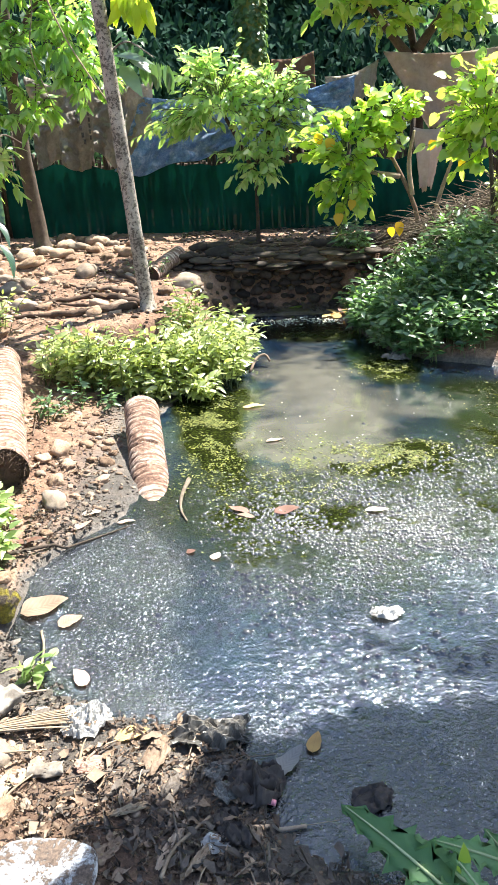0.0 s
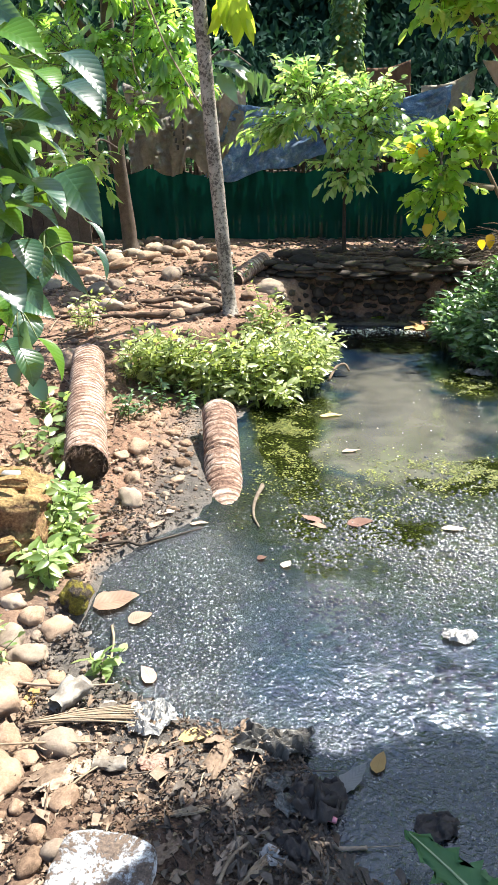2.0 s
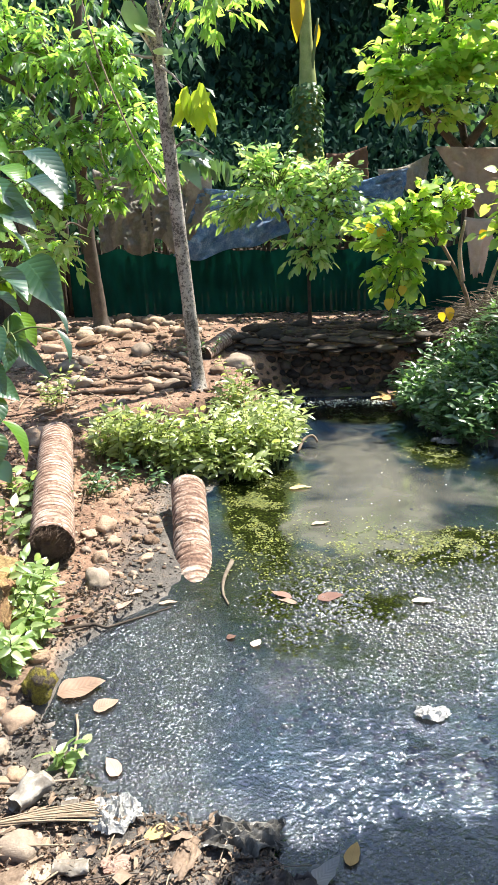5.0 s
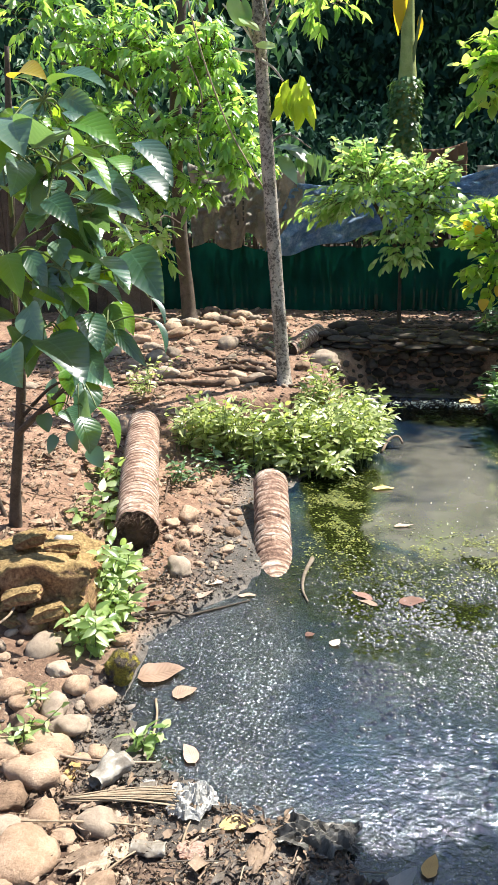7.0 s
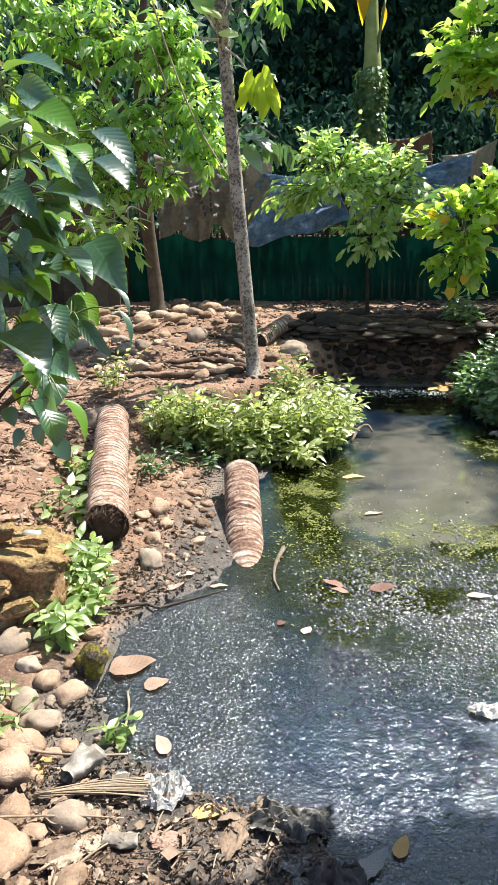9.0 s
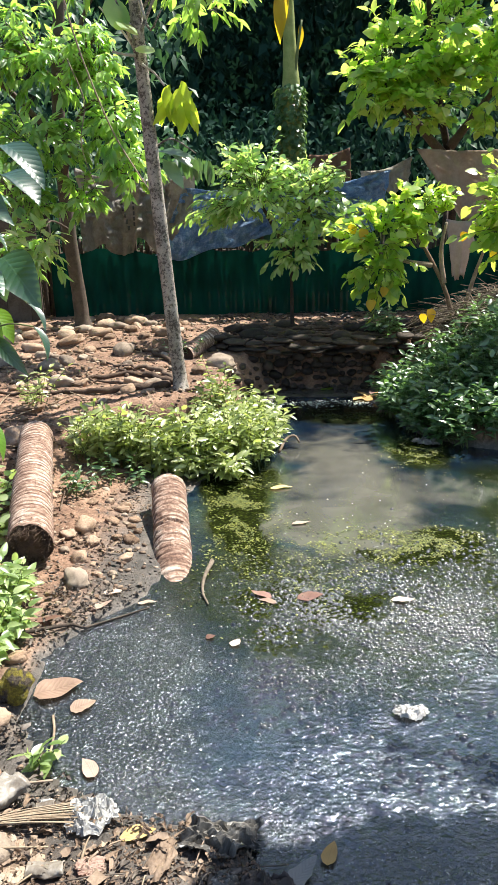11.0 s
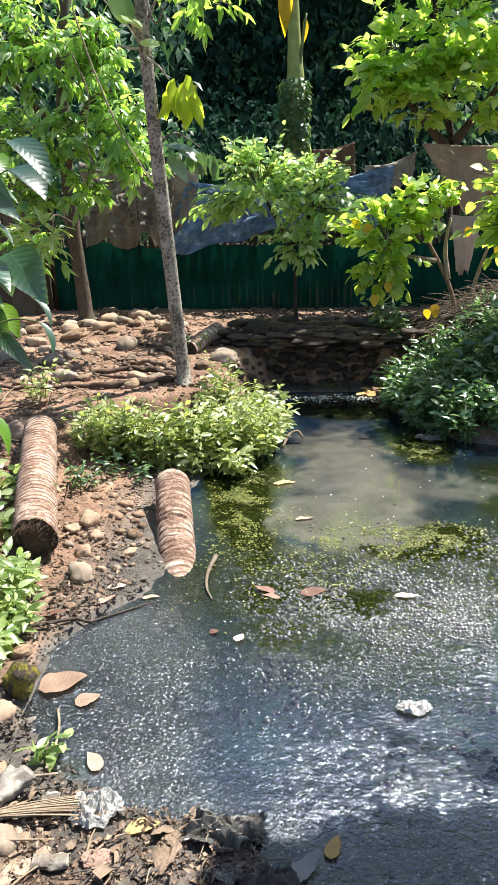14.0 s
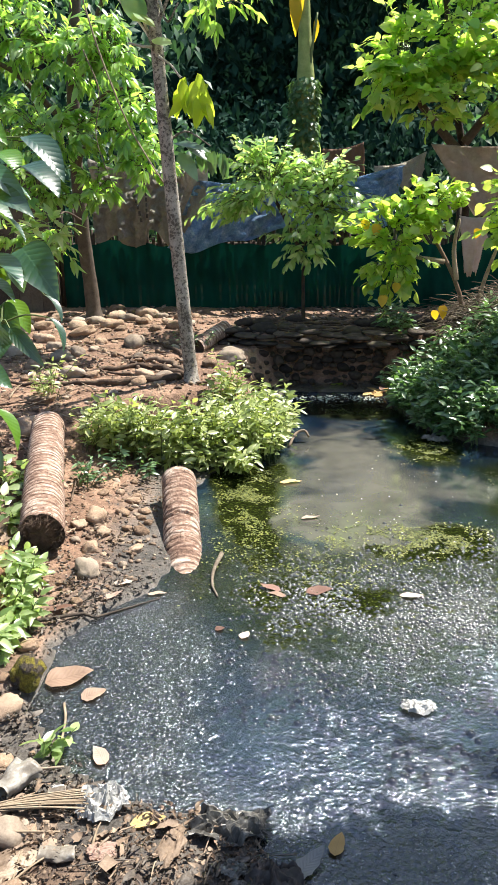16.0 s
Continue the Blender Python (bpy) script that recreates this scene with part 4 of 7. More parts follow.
# ---- fence with net and tarps ----
def sheet(name, corners, mat, label, nx=26, nz=20, sag=0.06, waves=3.0, edge=0.04, seed=0, thick=0.004, torn=None):
    """A hung cloth between four corners (top-left, top-right, bottom-right, bottom-left), rippled, with a ragged hem."""
    r = np.random.default_rng(seed)
    tl, tr, br, bl = [np.array(c, float) for c in corners]
    ph = r.uniform(0, 6.28, 4)
    v = []
    for i in range(nx + 1):
        u = i / nx
        hem = edge * (math.sin(u * 9 + ph[0]) + 0.6 * math.sin(u * 23 + ph[1])) + (torn(u) if torn else 0)
        for j in range(nz + 1):
            w = j / nz
            p = (tl * (1 - u) + tr * u) * (1 - w) + (bl * (1 - u) + br * u) * w
            fold = sag * (math.sin(u * waves * 6.28 + ph[2] + w * 1.5) * (0.3 + 0.7 * w) + 0.5 * noise.noise((u * 5 + seed, w * 4, seed)) + 0.8 * abs(noise.noise((u * 9 + w * 5 + seed, w * 7 - u * 4, seed + 2))) + 0.4 * abs(noise.noise((u * 24 - w * 9, w * 13 + u * 6, seed + 3))))
            p = p + np.array([0.02 * noise.noise((w * 6, u * 3, seed + 5)), -abs(fold) * 0.6 - fold * 0.4, hem * w - sag * 0.8 * math.sin(math.pi * u) * (1 - w)])
            v.append(p)
    m = nz + 1
    f = [(i * m + j, i * m + j + 1, (i + 1) * m + j + 1, (i + 1) * m + j) for i in range(nx) for j in range(nz)]
    g = Geo()
    g.add(v, f)
    lowest = min(p[2] for p in v)
    ob = lone(name, g, mat, label, "tarp", at=(float(tl[0] + tr[0]) / 2, float(tl[1]), float(lowest)))
    mod = ob.modifiers.new("thickness", "SOLIDIFY")
    mod.thickness = thick
    return ob


FY = 10.25
fence = thing("fence", (-0.5, FY, 0.68), "tall fence of dark bamboo pickets behind a green net", "fence")
r_f = np.random.default_rng(3)
x = -5.2
while x < 4.6:
    w = r_f.uniform(0.045, 0.085)
    top = r_f.uniform(1.62, 1.86) + (0.5 if r_f.uniform() < 0.15 else 0)
    g = Geo()
    tube(g, curve_pts([(x, FY + r_f.uniform(-0.015, 0.015), 0.6), (x + r_f.uniform(-0.02, 0.02), FY, 1.2), (x + r_f.uniform(-0.03, 0.03), FY, top)], 5), [w / 2, w / 2.3], 6, 0.05)
    under("picket", g, BARK_BROWN, fence)
    x += w + (r_f.uniform(0.015, 0.035) if r_f.uniform() < 0.25 else r_f.uniform(-0.004, 0.01))
for px in (-4.7, -3.1, -0.95, 0.55, 2.02, 3.4):
    g = Geo()
    tube(g, curve_pts([(px, FY + 0.09, 0.5), (px + 0.02, FY + 0.09, 1.8), (px + 0.03, FY + 0.09, 2.3)], 7), [0.055, 0.045], 8, 0.08)
    under("post", g, BARK_BROWN, fence)
for rz in (1.0, 1.55):
    g = Geo()
    tube(g, curve_pts([(-5.2, FY + 0.07, rz), (-1, FY + 0.065, rz + 0.03), (4.6, FY + 0.07, rz - 0.02)], 12), [0.025], 6, 0.08)
    under("rail", g, BOARD, fence)
g = Geo()
nv, nxn, nzn = [], 110, 12
for i in range(nxn + 1):
    for j in range(nzn + 1):
        u, w = i / nxn, j / nzn
        X = -3.0 + 6.6 * u
        top = 1.60 + 0.03 * math.sin(X * 5) + 0.02 * math.sin(X * 13)
        nv.append((X, FY - 0.11 - 0.03 * abs(math.sin(X * 6 + 1.5 * w)) - 0.02 * noise.noise((X * 3, w * 4, 1)), 0.63 + (top - 0.63) * w))
g.add(nv, [(i * (nzn + 1) + j, (i + 1) * (nzn + 1) + j, (i + 1) * (nzn + 1) + j + 1, i * (nzn + 1) + j + 1) for i in range(nxn) for j in range(nzn)])
under("net", g, NET, fence, "dark green shade netting")

sack = sheet("sack_tarp", [(-2.55, FY - 0.10, 2.72), (-1.20, FY - 0.10, 2.66), (-1.30, FY - 0.16, 1.75), (-2.46, FY - 0.16, 1.62)], SACK, "weathered brown woven sack tarp hung on the fence", nx=70, nz=52, sag=0.2, waves=3.2, edge=0.035, seed=4, torn=lambda u: -0.24 * max(0, 1 - abs(u - 0.88) / 0.16) - 0.14 * max(0, 1 - abs(u - 0.45) / 0.22) + 0.12 * max(0, 1 - abs(u - 0.66) / 0.08))
sheet("sack_tarp", [(-1.36, FY - 0.14, 2.62), (-0.90, FY - 0.14, 2.6), (-0.98, FY - 0.16, 2.0), (-1.32, FY - 0.16, 1.72)], SACK, "grey-brown sack cloth hung beside the blue tarp", 14, 14, 0.05, 1.5, 0.04, 8)
sheet("blue_tarp", [(-1.05, FY - 0.09, 2.42), (1.75, FY - 0.09, 2.60), (1.6, FY - 0.15, 1.86), (-1.5, FY - 0.15, 1.52)], BLUE_TARP, "faded blue plastic tarp slung along the fence", 120, 40, 0.2, 4.3, 0.06, 6)
sheet("beige_tarp", [(2.08, FY - 0.10, 2.86), (3.9, FY - 0.10, 2.92), (3.9, FY - 0.12, 2.0), (2.72, FY - 0.12, 1.95)], BEIGE_TARP, "sunlit beige cloth tarp with frayed edge on the fence", 34, 24, 0.09, 4.0, 0.06, 9)
sheet("beige_tarp", [(2.5, FY - 0.2, 1.95), (2.95, FY - 0.2, 1.95), (2.78, FY - 0.24, 1.2), (2.62, FY - 0.24, 1.15)], BEIGE_TARP, "torn strip of beige cloth hanging from the fence", 10, 14, 0.04, 1.5, 0.04, 12)
sheet("grey_tarp", [(1.35, FY + 0.02, 2.60), (2.05, FY + 0.02, 2.78), (2.0, FY - 0.03, 2.35), (1.4, FY - 0.03, 2.3)], SACK, "grey plastic sheet draped over the fence top", 20, 12, 0.08, 3.0, 0.04, 14)
g = Geo()
bm = bmesh.new()
bmesh.ops.create_cube(bm, size=1.0)
bmesh.ops.bevel(bm, geom=bm.edges[:], offset=0.02, segments=2, affect="EDGES")
BOX_V, BOX_F = np.array([v.co[:] for v in bm.verts]), [tuple(v.index for v in f.verts) for f in bm.faces]
bm.free()
sheet("rusty_sheet", [(0.66, FY + 0.2, 2.84), (1.22, FY + 0.2, 2.92), (1.25, FY + 0.2, 2.45), (0.64, FY + 0.2, 2.38)], RUST, "rusty brown metal sheet propped above the fence", 24, 12, 0.05, 5.0, 0.03, 19)
# print on the sack that cannot be read
for k, (bx, bz, bw, bh) in enumerate([(-1.83, 2.12, 0.045, 0.42), (-1.75, 2.14, 0.035, 0.36), (-1.70, 1.72, 0.10, 0.13)]):
    g = Geo()
    for q in range(5 if k < 2 else 3):
        g.add(BOX_V * (bw * 0.7, 0.004, bh / 7) + (bx + 0.02 * q * (k - 1), FY - 0.27, bz + bh * (q / 5 - 0.5)), BOX_F)
    ob = part("print_bar", g, DARK_INK, sack, "faded dark print")
    ob.matrix_parent_inverse = Matrix.Translation(sack.location).inverted()
# board wall of the yard beyond the shrub
hut = thing("board_wall", (-4.6, 9.6, 0.6), "brown weathered board wall behind the trees, shadow put into its colour", "wall")
for k in range(22):
    g = Geo()
    g.add(BOX_V * (0.16, 0.03, 2.0 + rng.uniform(-0.1, 0.1)) + (-6.6 + 0.165 * k, 9.75 + rng.uniform(-0.01, 0.01), 1.6), BOX_F)
    under("board", g, BOARD, hut, smooth=False)

# ---- stone retaining wall under the ledge ----
# wall, slabs and ledge stones share the stone colour with shade put in
wall = thing("stone_wall", (0.5, 8.3, 0.1), "low dark retaining wall of rounded stones in shade", "wall")
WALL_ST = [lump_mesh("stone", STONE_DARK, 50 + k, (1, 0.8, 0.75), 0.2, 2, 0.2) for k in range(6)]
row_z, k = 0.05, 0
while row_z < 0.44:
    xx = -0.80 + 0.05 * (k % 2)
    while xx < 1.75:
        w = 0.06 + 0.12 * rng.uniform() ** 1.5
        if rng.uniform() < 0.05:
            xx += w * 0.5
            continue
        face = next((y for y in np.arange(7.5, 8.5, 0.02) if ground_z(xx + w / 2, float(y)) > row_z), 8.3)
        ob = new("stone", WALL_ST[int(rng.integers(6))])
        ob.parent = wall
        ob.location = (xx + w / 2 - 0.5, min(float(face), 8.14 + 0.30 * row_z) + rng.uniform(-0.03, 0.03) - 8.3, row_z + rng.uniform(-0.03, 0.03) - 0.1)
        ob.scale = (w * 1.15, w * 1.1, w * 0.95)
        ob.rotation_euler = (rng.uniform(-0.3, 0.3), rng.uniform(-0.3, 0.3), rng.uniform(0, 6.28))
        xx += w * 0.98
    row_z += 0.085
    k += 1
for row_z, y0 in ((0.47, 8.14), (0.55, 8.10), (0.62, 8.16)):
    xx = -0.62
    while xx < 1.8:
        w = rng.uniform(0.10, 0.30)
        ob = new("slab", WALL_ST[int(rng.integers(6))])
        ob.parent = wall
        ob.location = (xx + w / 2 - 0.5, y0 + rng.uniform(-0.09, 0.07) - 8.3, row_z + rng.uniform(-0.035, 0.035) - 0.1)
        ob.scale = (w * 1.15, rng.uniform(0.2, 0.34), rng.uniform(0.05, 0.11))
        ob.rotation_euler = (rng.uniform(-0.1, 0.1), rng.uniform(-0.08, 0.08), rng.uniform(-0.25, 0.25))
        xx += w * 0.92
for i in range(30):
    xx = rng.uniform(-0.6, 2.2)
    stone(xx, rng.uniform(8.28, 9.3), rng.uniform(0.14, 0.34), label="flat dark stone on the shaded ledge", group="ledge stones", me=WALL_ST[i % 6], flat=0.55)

# ---- roots over the terrace and the ledge ----
def creep(pts, r0, r1, label, n=22, wob=0.25):
    p = curve_pts(pts, n)
    p[:, 2] = land(p[:, 0], p[:, 1]) + r0 * 0.35 + 0.02 * np.abs(np.sin(np.arange(n) * 0.9 + pts[0][0] * 7)) * (np.arange(n) > 0)
    p[:, :2] += rng.normal(0, 0.02, (n, 2))
    p[:, 1] += 0.05 * np.sin(np.linspace(0, 9, n) + pts[0][0] * 5 + pts[-1][1] * 3)
    g = Geo()
    tube(g, p, [r0 * 1.1, r0 * 0.8, r1 * 1.2, r1], 8, wob * 0.7)
    return lone("root", g, ROOT, label, "root", at=tuple(p[0]), group="surface roots")


creep([(-0.80, 6.62, 0), (-1.3, 6.9, 0), (-1.9, 6.75, 0), (-2.5, 7.2, 0)], 0.035, 0.012, "woody root snaking over the sunlit terrace")
creep([(-0.82, 6.66, 0), (-1.15, 7.2, 0), (-1.6, 7.35, 0), (-2.1, 7.9, 0)], 0.032, 0.01, "woody root snaking over the sunlit terrace")
creep([(-0.78, 6.7, 0), (-1.0, 7.6, 0), (-1.5, 8.1, 0), (-2.0, 8.2, 0)], 0.03, 0.01, "woody root snaking over the sunlit terrace")
creep([(-0.85, 6.5, 0), (-1.4, 6.35, 0), (-2.0, 6.2, 0), (-2.7, 6.4, 0)], 0.04, 0.014, "woody root snaking over the sunlit terrace")
creep([(-0.9, 6.58, 0), (-1.5, 6.62, 0), (-1.8, 7.0, 0)], 0.02, 0.008, "woody root snaking over the sunlit terrace")
creep([(-1.3, 6.85, 0), (-1.5, 7.3, 0), (-1.4, 7.7, 0)], 0.018, 0.008, "woody root snaking over the sunlit terrace")
creep([(-0.2, 8.5, 0), (0.5, 8.62, 0), (1.2, 8.5, 0), (1.9, 8.6, 0)], 0.028, 0.016, "thick dark root running along the ledge", wob=0.4)
creep([(-0.3, 8.8, 0), (0.4, 8.85, 0), (1.0, 8.95, 0), (1.7, 8.8, 0)], 0.026, 0.014, "thick dark root running along the ledge", wob=0.4)
creep([(0.3, 8.46, 0), (0.9, 8.48, 0), (1.5, 8.44, 0)], 0.024, 0.012, "thick dark root running along the ledge", wob=0.4)
for k in range(7):
    yy, xx = 8.42 + 0.12 * k, -0.5 + 0.33 * (k * 1.7 % 2.0)
    creep([(xx, yy, 0), (xx + 0.45, yy + 0.06 * (-1) ** k, 0), (xx + 0.9, yy - 0.04, 0), (xx + 1.3, yy + 0.05, 0)], 0.018, 0.008, "thin dark root running along the ledge", wob=0.4)
creep([(-2.4, 9.28, 0), (-2.45, 8.9, 0), (-2.7, 8.6, 0)], 0.035, 0.012, "root at the foot of the brown tree")
creep([(-2.4, 9.28, 0), (-2.2, 8.95, 0), (-2.25, 8.7, 0)], 0.03, 0.012, "root at the foot of the brown tree")

# ---- slim grey tree on the terrace ----
NARROW = blade(4, 0.34, 0.25, 0.2)
BROAD = blade(5, 0.62, 0.2, 0.2)
LANCE, OVATE, HEART, ROUND = blade(4, 0.30, 0.25, 0.18, "lance"), blade(4, 0.48, 0.2, 0.15), blade(5, 0.85, 0.15, 0.2, "heart"), blade(6, 0.95, 0.05, 0.05, "round")
slim = thing("slim_tree", (-0.77, 6.5, 0.40), "slim leaning tree with mottled grey trunk and sparse leaves", "tree")
g = Geo()
tube(g, curve_pts([(-0.72, 6.42, 0.30), (-0.755, 6.5, 0.55), (-0.80, 6.45, 1.2), (-0.87, 6.35, 2.33), (-0.92, 6.25, 3.28), (-0.95, 6.18, 4.2), (-0.9, 6.1, 5.2)], 60), [0.10, 0.068, 0.064, 0.062, 0.057, 0.05, 0.045, 0.035], 14, 0.03)
under("trunk", g, BARK, slim)
g, tw = Geo(), Geo()
for k, (bx, by, bz) in enumerate([(-1.25, 6.0, 3.75), (-0.45, 6.1, 3.85), (-0.2, 6.5, 4.1), (-1.5, 6.4, 4.2), (-0.7, 6.0, 3.5)]):
    tube(tw, curve_pts([(-0.93, 6.22, 3.2 + 0.15 * k), ((bx - 0.93) / 2, (by + 6.2) / 2, bz - 0.1), (bx, by, bz)], 8), [0.016, 0.006], 5)
crown(g, tw, (-0.45, 6.3, 3.72), (0.6, 0.5, 0.34), 40, 7, 0.16, NARROW, 0.4, seed=21)
crown(g, tw, (-1.2, 6.1, 3.85), (0.45, 0.5, 0.3), 18, 7, 0.16, NARROW, 0.4, seed=22)
tube(tw, curve_pts([(-0.86, 6.34, 2.55), (-0.7, 6.33, 2.62), (-0.5, 6.35, 2.5)], 8), [0.012, 0.005], 5)
under("foliage", g, LEAF_TREE, slim, kind="stuff")
under("twig_growth", tw, BARK, slim, kind="stuff")
g = Geo()
k = 24
hub = np.where(np.arange(k)[:, None] % 2 == 0, np.array([[-0.70, 6.3, 2.90]]), np.array([[-0.55, 6.3, 2.89]])) + rng.normal(0, 1, (k, 3)) * (0.03, 0.03, 0.055) + (0, 0, 0.04)
set_leaves(g, blade(5, 0.36, 0.2, 0.18), hub, np.stack([rng.normal(0.0, 0.38, k), rng.normal(0, 0.3, k), -np.ones(k)], -1), np.stack([rng.normal(0, 0.6, k), -np.ones(k), np.zeros(k)], -1), rng.uniform(0.16, 0.27, k))
under("yellow_shoot", g, LEAF_YELLOW, slim, "hanging bunch of bright yellow young leaves")
g = Geo()
k = 15
pos = np.stack([np.linspace(-0.62, -0.38, k), 6.34 + rng.normal(0, 0.03, k), 2.50 - 0.06 * np.linspace(0, 1, k)], -1)
set_leaves(g, LANCE, pos, np.stack([rng.normal(0.1, 0.12, k), rng.normal(0, 0.15, k), -np.ones(k)], -1), np.stack([rng.normal(0, 0.5, k), -np.ones(k), np.zeros(k)], -1), rng.uniform(0.15, 0.24, k))
set_leaves(g, OVATE, np.array([(-0.82, 6.3, 2.52), (-0.78, 6.3, 2.45), (-0.72, 6.28, 2.5)]), np.array([(1, -0.2, -0.1), (0.6, -0.3, -0.7), (1, 0, -0.45)]), np.array([(0, -0.4, 1), (0.3, -0.8, 0.5), (0, -0.5, 1)]), [0.34, 0.3, 0.3])
under("low_shoot", g, LEAF_DEEP, slim, "low shoot of hanging green leaflets")
g = Geo()
set_leaves(g, ROUND, np.array([(-0.94, 6.12, 3.27), (-0.9, 6.1, 3.36), (-1.0, 6.12, 3.4)]), np.array([(1, -0.1, -0.15), (-0.8, -0.2, 0.5), (-0.5, -0.3, 0.9)]), np.array([(0, -0.6, 1), (0.3, -0.5, 1), (0.5, -0.6, 0.3)]), [0.17, 0.2, 0.26])
for pts in ([(-0.95, 6.2, 3.28), (-1.05, 6.18, 3.42), (-1.21, 6.15, 3.58)], [(-0.95, 6.2, 3.24), (-1.03, 6.17, 3.24), (-1.13, 6.15, 3.26)], [(-0.90, 6.2, 3.17), (-0.80, 6.17, 3.10), (-0.72, 6.15, 3.00)], [(-0.93, 6.2, 3.36), (-0.99, 6.17, 3.48), (-1.03, 6.15, 3.56)]):
    tw = Geo()
    tube(tw, curve_pts(pts, 8), [0.013, 0.007], 6, 0.12)
    under("dead_twig", tw, DRY_TWIG, slim, "short bleached dead twig")
# white sun glare on these leaves comes from their pale colour
under("pale_leaf", g, LEAF_GLOSS, slim, "shiny leaves on the trunk with white glare in their colour")

# ---- brown tree at the back with drooping foliage and vines ----
brown = thing("brown_tree", (-2.42, 9.25, 0.66), "brown-trunked tree with a full crown of long drooping leaves", "tree")
g = Geo()
tube(g, curve_pts([(-2.36, 9.22, 0.52), (-2.39, 9.25, 0.9), (-2.45, 9.2, 2.0), (-2.4, 9.0, 3.2), (-2.2, 8.8, 4.6)], 26), [0.16, 0.10, 0.088, 0.082, 0.075, 0.06], 12, 0.06)
for a, b, c in [((-2.42, 9.05, 2.5), (-2.0, 8.6, 3.2), (-1.4, 8.2, 3.3)), ((-2.4, 9.0, 2.9), (-2.9, 8.4, 3.5), (-3.4, 8.0, 3.6)), ((-2.3, 8.9, 3.4), (-1.9, 8.5, 4.1), (-1.5, 8.0, 4.4))]:
    tube(g, curve_pts([a, b, c], 9), [0.04, 0.015], 6, 0.05)
under("trunk", g, BARK_BROWN, brown)
g, tw = Geo(), Geo()
for q, (c, rad, n) in enumerate([((-2.9, 8.3, 3.9), (0.7, 0.6, 0.5), 55), ((-2.25, 8.2, 3.65), (0.65, 0.6, 0.55), 60), ((-1.75, 8.0, 3.6), (0.5, 0.5, 0.5), 44), ((-1.5, 7.9, 2.95), (0.5, 0.5, 0.45), 42), ((-2.3, 7.9, 2.8), (0.75, 0.5, 0.45), 56),
                                 ((-3.3, 8.2, 3.0), (0.8, 0.7, 0.7), 60), ((-1.3, 7.8, 2.5), (0.42, 0.35, 0.24), 18), ((-2.5, 7.8, 2.2), (0.55, 0.4, 0.26), 24), ((-3.6, 8.2, 4.2), (0.8, 0.7, 0.7), 50), ((-1.9, 7.9, 2.3), (0.4, 0.35, 0.3), 18), ((-2.95, 8.3, 1.75), (0.5, 0.4, 0.4), 26)]):
    crown(g, tw, c, rad, int(n * 1.35), 9, 0.175, NARROW, 0.45, seed=31 + q)
under("foliage", g, LEAF_TREE, brown, kind="stuff")
under("twig_growth", tw, BARK_BROWN, brown, kind="stuff")
g, tw = Geo(), Geo()
tube(tw, curve_pts([(-2.43, 9.2, 1.9), (-2.4, 8.3, 2.0), (-2.3, 7.6, 1.8)], 9), [0.016, 0.006], 5)
crown(g, tw, (-2.3, 7.5, 1.80), (0.40, 0.28, 0.32), 20, 7, 0.2, NARROW, 0.2, seed=45)
under("low_spray", g, LEAF_GLOSS, brown, "low spray of pale shiny leaves")
under("low_branch", tw, BARK_BROWN, brown)
g = Geo()
tube(g, curve_pts([(-1.95, 7.5, 4.6), (-1.75, 7.45, 3.7), (-1.46, 7.4, 2.9), (-1.2, 7.3, 2.45), (-1.0, 7.2, 2.17)], 30), [0.010, 0.007], 5, 0.1)
tube(g, curve_pts([(-1.85, 7.5, 3.5), (-1.7, 7.45, 3.1), (-1.75, 7.4, 2.7), (-1.6, 7.4, 2.2)], 16), [0.007, 0.004], 4, 0.1)
lone("vine", g, TWIG, "bare grey vine hanging down in front of the foliage", "vine", at=(-1.0, 7.2, 2.17))

# ---- shrubs in front of the fence ----
def shrub(name, base, forks, blobs, mat, tmpl, length, label, bark=BARK_BROWN, r=0.03, per=8, seed=0, droop=0.3, dense=1.4):
    t = thing(name, base, label, "shrub")
    wood = [curve_pts(pts, 10) for pts in forks]
    for run in wood:
        g = Geo()
        tube(g, run, [r, r * 0.45], 7, 0.06)
        under("stem", g, bark, t)
    limbs = np.concatenate(wood)
    g, tw = Geo(), Geo()
    for k, (c, rad, n) in enumerate(blobs):
        crown(g, tw, c, rad, int(n * dense), per, length * 0.84, tmpl, droop, seed=seed + k, root=limbs)
    under("foliage", g, mat, t, kind="stuff")
    under("twig_growth", tw, GREEN_STEM, t, kind="stuff")
    return t


shrub("shrub", (0.39, 8.95, 0.60), [[(0.39, 8.95, 0.55), (0.38, 8.95, 1.1), (0.36, 8.9, 1.8)], [(0.36, 8.9, 1.5), (0.1, 8.8, 2.0), (-0.1, 8.7, 2.3)], [(0.37, 8.9, 1.6), (0.6, 8.8, 2.1), (0.7, 8.7, 2.5)]],
      [((0.05, 8.7, 2.38), (0.78, 0.5, 0.52), 96), ((0.6, 8.75, 2.2), (0.70, 0.5, 0.62), 92), ((0.4, 8.65, 1.65), (0.5, 0.4, 0.36), 34), ((-0.5, 8.7, 2.05), (0.5, 0.35, 0.26), 38), ((-0.25, 8.7, 2.72), (0.35, 0.3, 0.22), 16)], LEAF_GLOSS, blade(4, 0.40, 0.2, 0.18, "lance"), 0.16, "leafy shrub with glossy green leaves before the fence", seed=41)
